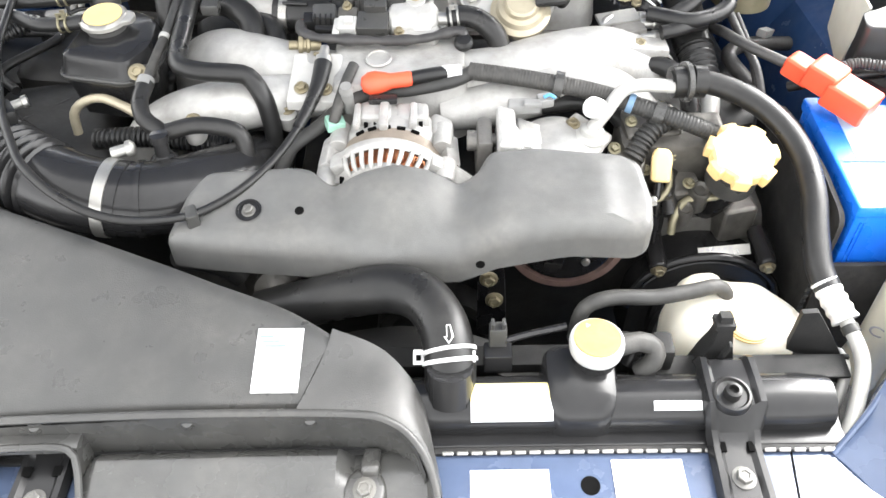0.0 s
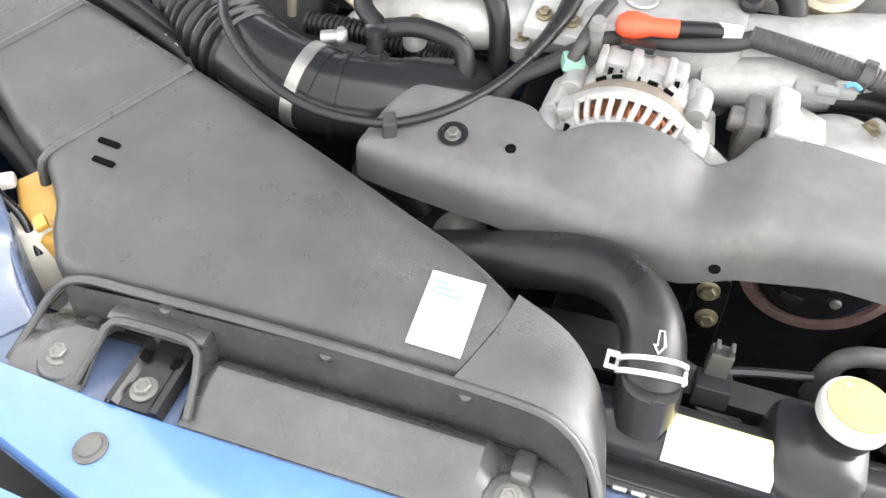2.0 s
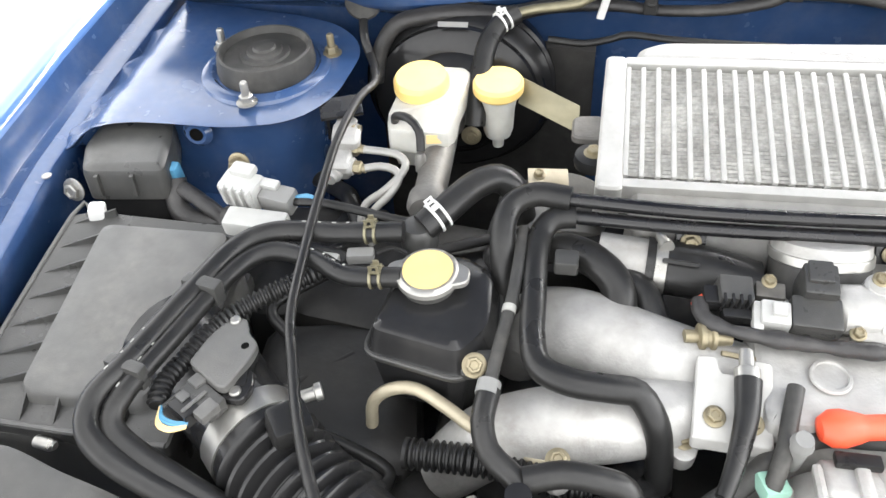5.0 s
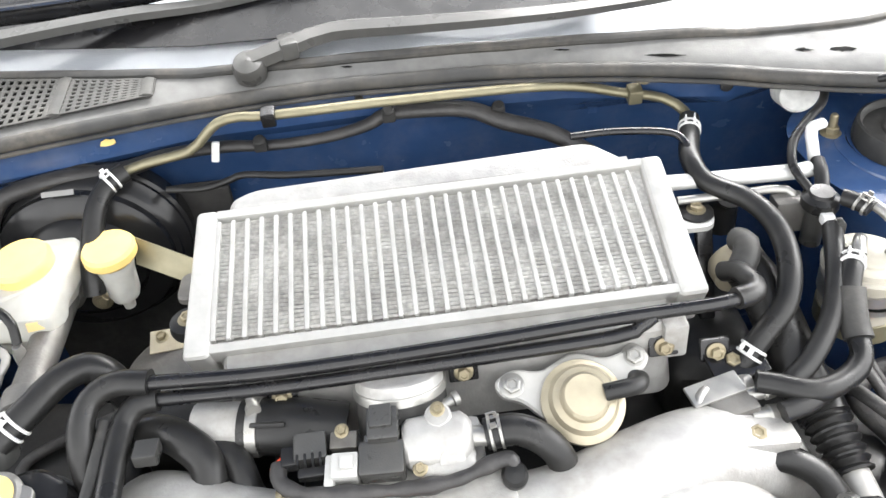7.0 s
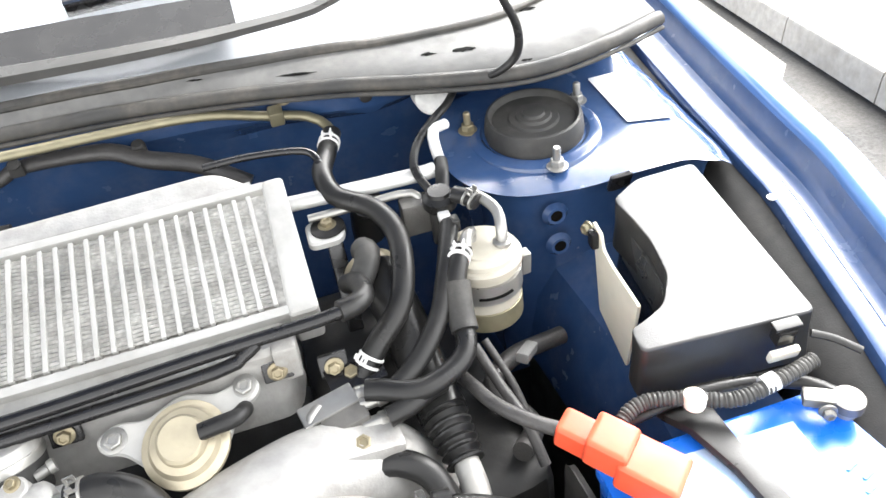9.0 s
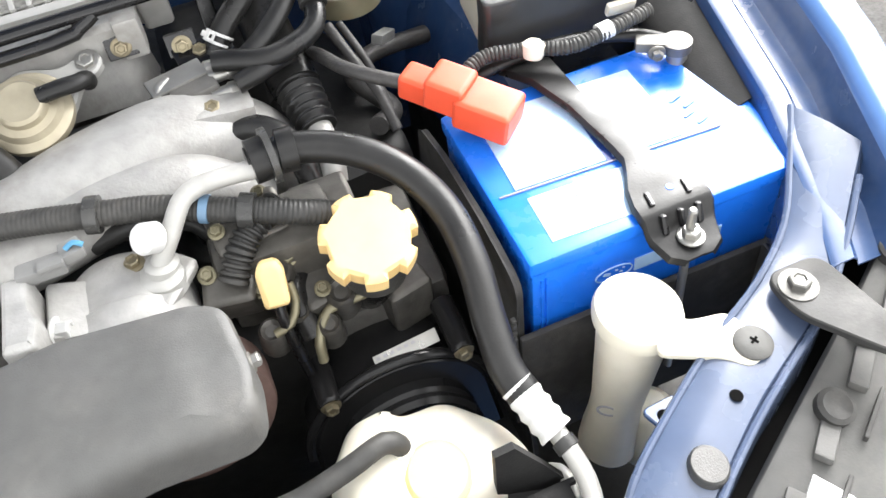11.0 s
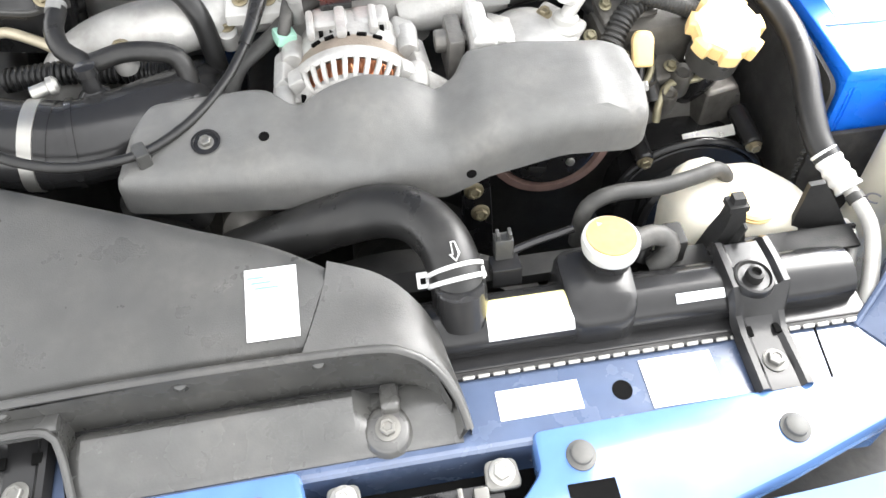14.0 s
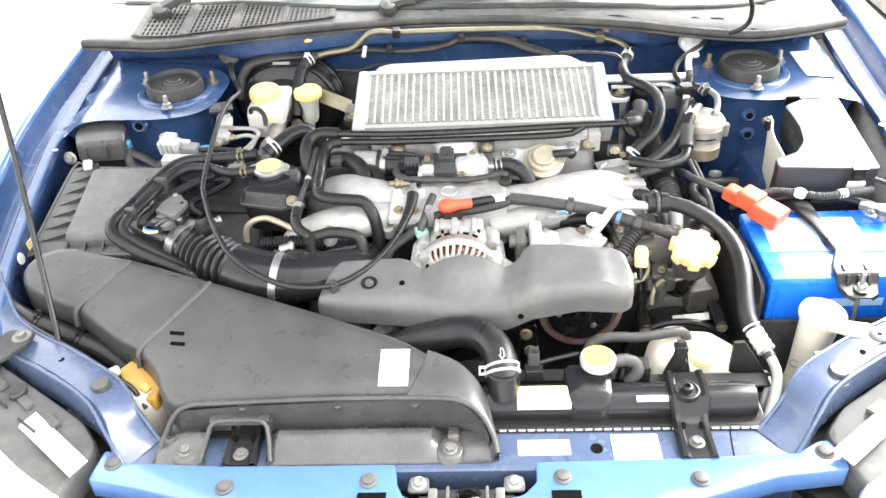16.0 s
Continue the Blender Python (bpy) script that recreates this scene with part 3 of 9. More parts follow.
    house = [[(s * (x + 0.012 * math.sin((y - 0.6) * 9)), y, z) for x, z in ((0.64, 0.765), (0.575, 0.762), (0.540, 0.745), (0.520, 0.70), (0.508, 0.60), (0.500, 0.36))] for y in [0.665 + 0.026 * k for k in range(12)]]
    part("wheel_house", strip(B(), [row[:5] for row in house], 0.0015), BLUE_IN, tower)
    # added lower wall, black so that the gap below stays dark
    part("splash_shield", strip(B(), [row[4:] for row in house], 0.0015), MATT_BLACK, tower, "added black wall below the wheel house")

    # front side rail, from the radiator panel up to the fender
    rail = thing("front_rail_" + side, (s * 0.52, 0.36, 0.7), "dark blue front rail curving to the fender", "body rail", kind="structure")
    ins = curve_points([(0.395, 0.300, 0.708), (0.424, 0.322, 0.728), (0.450, 0.352, 0.758), (0.530, 0.402, 0.772), (0.633, 0.456, 0.786), (0.70, 0.54, 0.815)], 0.012)
    outs = curve_points([(0.425, 0.256, 0.704), (0.448, 0.275, 0.728), (0.470, 0.306, 0.757), (0.545, 0.358, 0.770), (0.637, 0.408, 0.782), (0.722, 0.485, 0.812)], 0.012)
    secs = []
    for k in range(30):
        a = ins[int(k / 29 * (len(ins) - 1))]
        b = outs[int(k / 29 * (len(outs) - 1))]
        d = (b - a)
        d.z = 0
        d.normalize()
        pts = [a + Vector((0, 0, -0.11)) - d * 0.004, a + Vector((0, 0, -0.012)) - d * 0.002, a + Vector((0, 0, -0.002)), a + d * 0.006, a.lerp(b, 0.5) + Vector((0, 0, 0.002)), b - d * 0.004, b + Vector((0, 0, -0.006)), b + d * 0.003 + Vector((0, 0, -0.05))]
        secs.append([(s * p.x, p.y, p.z) for p in pts])
    part("rail_panel", strip(B(), secs, 0.0015), BLUE_PALED, rail)
    for edge_line in (ins, outs):
        part("rail_lip", sweep(B(), [(s * p.x, p.y, p.z - 0.001) for p in edge_line[::4]], 0.0026, 8, 0.012), BLUE_PALED, rail)
    part("bump_stop", lathe(B(), (0.4995 if s > 0 else -0.478, 0.346, 0.752), (s * 0.05, -0.05, 1), [(0.0165, 0), (0.0165, 0.002), (0.0130, 0.0035), (0.0122, 0.018), (0.0108, 0.0200), (0.0, 0.0200)], 28), PLASTIC, rail, "grey rubber hood bump stop")
    part("hole_plug", disc(B(), ((0.540, 0.374, 0.7725) if s > 0 else (-0.550, 0.388, 0.7735)), (0, 0, 1), 0.0042, 0.0012), SHADE_AND_CHIP_BLACK, rail)
    foot = B()
    pillow(foot, rounded([(s * 0.598, 0.430), (s * 0.598, 0.398), (s * 0.632, 0.350), (s * 0.652, 0.350), (s * 0.640, 0.430)][::s], 0.012), 0.795, [(0, 0.006), (0, 0.001), (0.001, 0)])
    lug = part("lamp_bracket", foot, RUBBER_GREY, rail, "dark bracket of the headlamp")
    part("bolt", hexhead(B(), (s * 0.612, 0.414, 0.795), (0, 0, 1), 0.0075, 0.006, 1.7), BOLT_GREY, lug)

    # headlamp
    lamp = thing("headlamp", (s * 0.60, 0.27, 0.6), "headlamp with grey housing and glare painted on its lens", "headlamp", group="headlamps")
    hz = lambda x, y: 0.735 - 0.22 * (0.34 - y) + 0.10 * (abs(x) - 0.5)
    house = [(0.470, 0.285), (0.500, 0.318), (0.560, 0.352), (0.655, 0.405), (0.760, 0.47), (0.770, 0.38), (0.66, 0.27), (0.56, 0.19), (0.50, 0.20)]
    part("housing", pillow(B(), rounded([(s * x, y) for x, y in (house if s < 0 else house)][::-s], 0.012), hz, [(0.0, 0.10), (0.0, 0.008), (0.003, 0.002), (0.008, 0.0)], grid=0.05), LAMP_GREY, lamp)
    # added black sheet below: stands for the shade in the gap beside the rail
    part("lower_tray", pillow(B(), rounded([(s * x, y) for x, y in ((0.430, 0.262), (0.480, 0.330), (0.560, 0.385), (0.650, 0.440), (0.760, 0.50), (0.770, 0.38), (0.66, 0.27), (0.56, 0.19), (0.47, 0.20))][::-s], 0.012), 0.668, [(0.0, 0.02), (0.0, 0.002), (0.002, 0.0)]), MATT_BLACK, lamp, "added black sheet keeping the gap by the lamp dark")
    lens = [(0.485, 0.218), (0.55, 0.252), (0.65, 0.322), (0.76, 0.402), (0.80, 0.36), (0.74, 0.22), (0.62, 0.10), (0.50, 0.08)]
    # lens glare is put into its near-white colour
    part("lens", pillow(B(), rounded([(s * x, y) for x, y in lens][::-s], 0.02), lambda x, y: hz(x, y) + 0.004 - 0.9 * max(0, 0.2 - y) ** 1.5, [(0.0, 0.14), (0.0, 0.02), (0.004, 0.006), (0.012, 0.0)], grid=0.04), LENS, lamp)
    part("sticker", box(B(), (s * 0.524, 0.278, hz(0.524, 0.278) + 0.008), (0.124, 0.026, 0.003), 0.0, (10, -4 * s, s * 37)), PAPER, lamp, "white sticker")
    for k in range(4):
        x = 0.54 + 0.045 * k
        part("moulded_rib", box(B(), (s * x, 0.312 + 0.026 * k, hz(x, 0.31 + 0.026 * k) + 0.003), (0.03, 0.012, 0.008), 0.002, (0, 0, s * 40)), LAMP_GREY, lamp)
    for k in range(3):
        x = 0.60 + 0.05 * k
        part("vent_cap", lathe(B(), (s * x, 0.352 + 0.034 * k, hz(x, 0.352 + 0.034 * k) - 0.001), (0, -0.2, 1), [(0.012, 0), (0.012, 0.008), (0.009, 0.010), (0.006, 0.008), (0, 0.008)], 20), RUBBER_GREY, lamp)
        part("cover_edge", box(B(), (s * (x - 0.03), 0.305 + 0.034 * k, hz(x - 0.03, 0.305 + 0.034 * k) + 0.002), (0.040, 0.003, 0.006), 0.001, (0, 0, s * 34)), RUBBER_GREY, lamp)

# firewall, in two leaning sheets with a shelf
fw = thing("firewall", (0, 1.13, 0.5), "blue painted firewall behind the engine", "firewall", kind="structure")
edge = [(-0.71, 1.070), (-0.60, 1.058), (-0.40, 1.085), (-0.20, 1.125), (0.0, 1.13), (0.22, 1.115), (0.40, 1.075), (0.55, 1.028), (0.66, 1.040), (0.71, 1.058)]


def fw_y(x, z):
    """Front face of the firewall's upper sheet, set back behind the strut towers."""
    y = float(np.interp(x, [p[0] for p in edge], [p[1] for p in edge]))
    back = float(np.interp(x, (-0.52, -0.44, 0.40, 0.47), (0.038, 0.0, 0.0, 0.048)))
    return y + float(np.interp(z, (0.915, 0.93, 0.952, 0.972), (0.022 + back, 0.012 + back, 0.010 + back * 0.85, 0.013)))


secs = []
for k in range(41):
    x = -0.71 + k * 0.0355
    top_z = float(np.interp(x, (-0.71, -0.57, -0.34, 0.25, 0.43, 0.71), (0.955, 0.965, 0.970, 0.971, 0.962, 0.955)))
    secs.append([(x, 1.17, 0.30), (x, 1.165, 0.80), (x, 1.15, 0.895)] + [(x, fw_y(x, z), z) for z in (0.915, 0.93, 0.945, top_z - 0.004)] + [(x, fw_y(x, 0.972) + 0.003, top_z)])
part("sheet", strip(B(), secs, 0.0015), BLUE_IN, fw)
# added black sheet: the shade low on the firewall, put into its colour
shade_rows = [[(x, 1.148, 0.42), (x, 1.142, 0.70), (x, 1.138 + 0.003 * math.sin(x * 31), 0.82), (x, 1.136, 0.850 + 0.004 * math.sin(x * 47)), (x, 1.146, 0.856)] for x in [-0.46 + 0.03 * k for k in range(10)]]
part("insulation", strip(B(), shade_rows, 0.004), JACKET, fw, "black sheet painted as shade low on the firewall")
for x, z, r in ((0.385, 0.944, 0.007), (0.43, 0.94, 0.007), (-0.02, 0.955, 0.005)):
    part("grommet", lathe(B(), (x, fw_y(x, z), z), (0, -1, 0.1), [(r, 0), (r, 0.002), (r * 0.6, 0.003)], 18), RUBBER, fw)
dab = [Vector(q) for q in ((-0.009, -0.003), (-0.003, -0.0045), (0.004, -0.004), (0.008, -0.002), (0.007, 0.003), (0.003, 0.0025), (-0.001, 0.0045), (-0.007, 0.002))]
part("yellow_mark", pillow(B(), dab, 0.0, [(0, 0.0012), (0, 0)], plane_frame((-0.298, 1.1115, 0.953), (1, 0.15, 0), (0, 0.1, 1))), YELLOW, fw, "dab of yellow marking paint")
for x, y, z, m_, nm in ((0.458, 1.066, 0.933, CHIP, "pale patch of bare filler"), (-0.463, 1.105, 0.924, RUBBER_GREY, "grey rubber grommet disc")):
    part("access_disc", lathe(B(), (x, y + 0.006, z), (0, -1, 0.25), [(0.022, -0.020), (0.022, 0.004), (0.019, 0.006), (0.008, 0.0065), (0.0, 0.007)], 30), m_, fw, nm)

# cowl, seal, windscreen
seal_line = [(-0.745, 1.088, 0.966), (-0.660, 1.066, 0.973), (-0.569, 1.052, 0.977), (-0.456, 1.074, 0.980), (-0.337, 1.098, 0.981), (-0.20, 1.120, 0.982), (-0.06, 1.130, 0.983), (0.026, 1.126, 0.983), (0.129, 1.118, 0.983), (0.245, 1.098, 0.982), (0.357, 1.070, 0.979), (0.43, 1.048, 0.974), (0.519, 1.022, 0.971), (0.58, 1.018, 0.970), (0.660, 1.036, 0.969), (0.728, 1.064, 0.966)]
seal = thing("hood_seal", (0, 1.1, 0.98), "weathered black rubber hood seal along the cowl", "rubber seal", kind="structure")
part("bulb", sweep(B(), seal_line, 0.0078, 12, 0.012, 1.15), SEAL, seal)
part("lip", sweep(B(), [(x, y - 0.008, z - 0.009) for x, y, z in seal_line], 0.0028, 10, 0.012), SEAL, seal)
cowl = thing("cowl_panel", (0, 1.2, 0.95), "weathered grey cowl panel below the windscreen", "cowl", kind="structure")
secs, gsecs = [], []
line = curve_points(seal_line, 0.02)
for p in line:
    back = float(np.interp(p.x, (-0.75, -0.60, -0.45, -0.30, -0.20, -0.06, 0.15, 0.27, 0.40, 0.50, 0.60, 0.75), (0.17, 0.17, 0.135, 0.075, 0.04, 0.022, 0.024, 0.036, 0.06, 0.09, 0.115, 0.14)))
    secs.append([(p.x, p.y + 0.004, p.z - 0.004), (p.x, p.y + 0.012, p.z + 0.005), (p.x, p.y + 0.012 + 0.5 * (back - 0.012), p.z + 0.011), (p.x, p.y + back, p.z + 0.018)])
    gsecs.append([(p.x * 1.0, p.y + back + 0.001 + d * math.cos(0.5), p.z + 0.020 + d * math.sin(0.5)) for d in (0, 0.1, 0.3, 0.8)])
part("panel", strip(B(), secs, 0.002), COWL_PALE, cowl)
screen = solo("windscreen", strip(B(), gsecs, 0.004), WINDOW, "clear windscreen over a sheet painted with sky reflection", "windscreen", kind="structure")
screen.visible_shadow = False
# added pale sheet: the sky's reflection on the glass, put into its colour
part("sun_shade", strip(B(), [[(x, y + 0.006, z - 0.012) for x, y, z in g] for g in gsecs], 0.002), SCREEN_SHEEN, screen, "pale sheet painted as the sky's reflection")
part("screen_trim", sweep(B(), [s_[0] for s_ in gsecs[2:-2]], 0.006, 10, 0.02), SEAL, screen)

# black strip painted as the shaded wiper recess at the foot of the glass
part("black_band", strip(B(), [[(g[0][0], g[0][1] + d * math.cos(0.5), g[0][2] + 0.005 + d * math.sin(0.5)) for d in (0.030, 0.060, 0.088)] for g in gsecs if -0.62 < g[0][0] < 0.27], 0.001), BLACK_METAL, screen, "black strip painted as the shaded wiper recess")

# intake mesh of the cowl: bars and ribs over a sheet painted black as shade
def cowl_at(x, f):
    y = float(np.interp(x, [p.x for p in line], [p.y for p in line]))
    z = float(np.interp(x, [p.x for p in line], [p.z for p in line]))
    back = float(np.interp(x, (-0.75, -0.60, -0.45, -0.30, -0.20), (0.17, 0.17, 0.135, 0.075, 0.04)))
    d = 0.020 + f * (back - 0.032)
    return Vector((x, y + d, z + 0.0055 + 0.0125 * d / back))


vent = thing("cowl_vent", (-0.45, 1.12, 0.985), "dark slotted air intake mesh in the cowl", "air vent")
part("dark_sheet", strip(B(), [[cowl_at(x, f) + Vector((0, 0, 0.0035)) for f in (0, 0.5, 1)] for x in [-0.635 + 0.0195 * k for k in range(21)]], 0.001), SHADE_AND_CHIP_BLACK, vent)
for k in range(41):
    x = -0.634 + 0.0096 * k
    w = 0.0075 if k % 10 == 0 else 0.0026
    part("vent_bar", sweep(B(), [cowl_at(x, f) + Vector((0, 0, 0.005)) for f in (-0.02, 0.5, 1.02)], w, 6, 0.03, 0.5), COWL_GREY, vent)
for j in range(9):
    part("vent_rib", sweep(B(), [cowl_at(-0.636 + 0.0197 * k, j / 8) + Vector((0, 0, 0.005)) for k in range(21)], 0.0022, 6, 0.03, 0.6), COWL_GREY, vent)

# open hood, held by the prop rod
hood = thing("hood", (0, 1.12, 1.10), "blue hood propped open above the engine", "hood", kind="structure")
outer, lining = [], []
for k in range(15):
    x = -0.77 + k * 1.54 / 14
    bow = 0.03 * (1 - (x / 0.77) ** 2)
    reach = 0.98 - 0.10 * (x / 0.77) ** 4
    outer.append([(x, 1.12 - d * math.cos(1.0) + (bow + 0.012) * math.sin(1.0), 1.10 + d * math.sin(1.0) + (bow + 0.012) * math.cos(1.0)) for d in (0, 0.3 * reach, 0.7 * reach, reach)])
    lining.append([(x * 0.98, 1.12 - d * math.cos(1.0) + bow * math.sin(1.0), 1.10 + d * math.sin(1.0) + bow * math.cos(1.0)) for d in (0.01, 0.3 * reach, 0.7 * reach, reach - 0.01)])
part("outer_skin", strip(B(), outer, 0.0015), BLUE_OUT, hood)
# underside in the darker blue: its shade is put into the colour
part("inner_skin", strip(B(), lining, 0.0015), BLUE_IN, hood)

# radiator panel across the front
rad_panel = thing("radiator_panel", (0, 0.28, 0.6), "dark blue radiator support panel with white stickers", "body panel", kind="structure")
shape = rounded([(-0.43, 0.245), (0.43, 0.245), (0.43, 0.305), (-0.43, 0.305)], 0.004)
part("panel", pillow(B(), shape, 0.706, [(0, 0.12), (0, 0.003), (0.002, 0.0005), (0.005, 0)]), BLUE_PALED, rad_panel)
part("hole", disc(B(), (0.186, 0.275, 0.7055), (0, 0, 1), 0.0082, 0.0012, 0.0003), SHADE_AND_CHIP_BLACK, rad_panel)
for x0, x1, y0, y1 in ((0.085, 0.152, 0.265, 0.289), (0.206, 0.266, 0.256, 0.2965)):
    part("sticker", box(B(), ((x0 + x1) / 2, (y0 + y1) / 2, 0.7068), (x1 - x0, y1 - y0, 0.0008)), PAPER, rad_panel, "white sticker")
part("seam", box(B(), (0.357, 0.278, 0.7064), (0.0015, 0.050, 0.0012), 0, (0, 0, -8)), SHADE_AND_CHIP_BLACK, rad_panel)

# bright blue panel in front of it, with the latch gap
for s in (-1, 1):
    panel = thing("front_panel", (s * 0.27, 0.22, 0.69), "bright blue front panel with grey push clips", "body panel", group="front panels", kind="structure")
    if s > 0:
        out = [(0.106, 0.252), (0.105, 0.222), (0.088, 0.205), (0.050, 0.196), (0.050, 0.170), (0.20, 0.172), (0.30, 0.196), (0.40, 0.226), (0.484, 0.236), (0.488, 0.283), (0.462, 0.280), (0.43, 0.262), (0.30, 0.256)]
    else:
        out = [(-0.072, 0.252), (-0.20, 0.252), (-0.30, 0.254), (-0.43, 0.262), (-0.445, 0.280), (-0.462, 0.283), (-0.466, 0.236), (-0.40, 0.222), (-0.30, 0.196), (-0.20, 0.172), (-0.020, 0.170), (-0.022, 0.194), (-0.060, 0.205), (-0.068, 0.222)]
        out = out[::1]
    shape = rounded(out, 0.006)
    area = sum(a.x * b.y - b.x * a.y for a, b in zip(shape, shape[1:] + shape[:1]))
    if area < 0:
        shape = shape[::-1]
    part("panel", pillow(B(), shape, lambda x, y: 0.712 - 0.15 * max(0, 0.21 - y), [(0, 0.030), (0, 0.004), (0.0015, 0.001), (0.004, 0)], grid=0.06), BLUE_OUT, panel)
    for x, y in (((0.138, 0.228), (0.304, 0.223), (0.463, 0.261)) if s > 0 else ((-0.104, 0.226), (-0.285, 0.220), (-0.441, 0.260))):
        clip = part("push_clip", lathe(B(), (x, y, 0.7115), (0, 0, 1), [(0.0115, 0), (0.0115, 0.0015), (0.0085, 0.003), (0.0082, 0.006), (0.0065, 0.0072), (0.0, 0.0072)], 20), LAMP_GREY, panel, "grey push clip")
    hx = 0.140 if s > 0 else -0.098
    part("slot", box(B(), (hx, 0.197, 0.7112), (0.036, 0.024, 0.002), 0.0008), SHADE_AND_CHIP_BLACK, panel, "black patch painted as a shaded opening")
part("oval_slot", pillow(B(), rounded([(0.062, 0.184), (0.100, 0.184), (0.100, 0.194), (0.062, 0.194)], 0.0049), 0.7105, [(0, 0.003), (0, 0)]), SHADE_AND_CHIP_BLACK, panel)

# closing wall below: added unseen floor of the bay, dark to block light
under = solo("splash_shield", box(B(), (0, 0.72, 0.33), (1.36, 0.86, 0.01), 0.003), BLACK_DEEP, "added grimy black floor under the engine, blocks light", "splash shield", kind="structure")

# plain body walls that close the car round the bay
shell = thing("car_body", (0, 1.9, 0.2), "bright blue plain body of the car round the bay", "car body", kind="structure")
nose = [[(x, 0.172 + 0.10 * (abs(x) / 0.78) ** 3 + dy, z) for dy, z in ((0.004, 0.700), (-0.075, 0.675), (-0.135, 0.600), (-0.150, 0.450), (-0.130, 0.280), (-0.060, 0.200))] for x in [-0.78 + 0.078 * k for k in range(21)]]
part("bumper", strip(B(), nose, 0.003), BLUE_OUT, shell)
for s in (1, -1):
    side = [[(s * 0.905, y, 0.58), (s * 0.915, y, 0.45), (s * 0.90, y, 0.22), (s * 0.86, y, 0.16)] for y in (1.25, 1.8, 2.6, 3.4, 4.2)]
    part("side_wall", strip(B(), side, 0.003), BLUE_OUT, shell)
    upper = [[(s * 0.58, y, z + 0.40), (s * 0.70, y, z + 0.22), (s * 0.84, y, 0.93), (s * 0.90, y, 0.82), (s * 0.905, y, 0.58)] for y, z in ((1.52, 0.86), (1.85, 1.02), (2.6, 1.04), (3.4, 1.00), (4.2, 0.72))]
    part("cabin_wall", strip(B(), upper, 0.003), BLUE_OUT, shell)
part("cabin_roof", strip(B(), [[(x, y, z + 0.03 - 0.05 * (x / 0.58) ** 2) for x in (-0.58, -0.3, 0.0, 0.3, 0.58)] for y, z in ((1.85, 1.42), (2.6, 1.45), (3.4, 1.41), (4.2, 1.13))], 0.003), BLUE_OUT, shell)
part("rear_wall", box(B(), (0, 4.2, 0.66), (1.78, 0.02, 0.98), 0.004), BLUE_OUT, shell)
for s in (1, -1):
    for y in (0.96, 3.45):
        wheel = part("wheel", lathe(B(), (s * 0.68, y, 0.315), (s, 0, 0), [(0.20, 0), (0.30, 0.01), (0.315, 0.03), (0.315, 0.17), (0.30, 0.19), (0.21, 0.195), (0.20, 0.17), (0.06, 0.165), (0.0, 0.165)], 40), RUBBER, shell, "black tyre and dark rim in the wheel arch")

# peeled patches on the cowl
rng = random.Random(9)
for x, y, z, w, h in ((0.50, 1.075, 0.9935, 0.034, 0.010), (0.588, 1.155, 1.0, 0.030, 0.010), (0.317, 1.100, 0.992, 0.050, 0.005), (0.21, 1.128, 0.992, 0.020, 0.004), (0.555, 1.03, 0.9925, 0.014, 0.006), (-0.03, 1.150, 0.997, 0.016, 0.004), (0.46, 1.082, 0.993, 0.020, 0.006)):
    n = 18
    ring = [Vector((w * 0.5 * rng.uniform(0.45, 1.1) * math.cos(math.tau * k / n), h * 0.5 * rng.uniform(0.35, 1.2) * math.sin(math.tau * k / n))) for k in range(n)]
    back = float(np.interp(x, (-0.06, 0.15, 0.27, 0.40, 0.50, 0.60, 0.75), (0.022, 0.024, 0.036, 0.06, 0.09, 0.115, 0.14)))
    y0 = float(np.interp(x, [p.x for p in line], [p.y for p in line]))
    z0 = float(np.interp(x, [p.x for p in line], [p.z for p in line]))
    d = min(max(y - y0, 0.014), back - 0.004)
    zz = z0 + 0.005 + 0.013 * (d - 0.012) / max(back - 0.012, 0.01) + 0.0006
    part("peeled_patch", pillow(B(), ring, 0.0, [(0, 0.0004), (0, 0)], plane_frame((x, y0 + d, zz), (1, -0.25, 0), (0.25, 1, 0.13))), SHADE_AND_CHIP_BLACK, cowl, "dark peeled patch")

# ---- air duct over the radiator ----
duct = thing("air_intake_duct", (-0.3, 0.45, 0.68), "black moulded plastic air intake duct with white sticker", "air duct")


def duct_top(x, y):
    z = 0.7745 + 0.33 * (y - 0.322) - 0.015 * max(0.0, min(1.0, (-0.12 - x) / 0.25))
    edge_fall = max(0.0, x + 0.075)
    return z - 2.1 * edge_fall ** 2


plan = [(-0.358, 0.318), (-0.20, 0.316), (-0.06, 0.314), (-0.020, 0.313), (0.004, 0.318), (0.012, 0.330), (0.006, 0.346), (-0.010, 0.362), (-0.030, 0.374), (-0.078, 0.398), (-0.130, 0.417), (-0.190, 0.441), (-0.250, 0.464),
        (-0.308, 0.486), (-0.366, 0.507), (-0.425, 0.526), (-0.488, 0.546), (-0.551, 0.560), (-0.605, 0.572), (-0.642, 0.560), (-0.658, 0.534), (-0.645, 0.506), (-0.600, 0.484), (-0.553, 0.464), (-0.492, 0.424), (-0.447, 0.399), (-0.414, 0.368), (-0.396, 0.338)]
plan = [Vector(p[:2]) for p in curve_points([(x, y, 0) for x, y in plan], 0.008, True)]
if sum(a.x * b.y - b.x * a.y for a, b in zip(plan, plan[1:] + plan[:1])) < 0:
    plan = plan[::-1]
part("upper_shell", pillow(B(), plan, duct_top, [(0.010, 0.075), (0.0, 0.050), (0.0, 0.014), (0.0025, 0.006), (0.008, 0.0015), (0.016, 0.0)], grid=0.012), PLASTIC, duct)
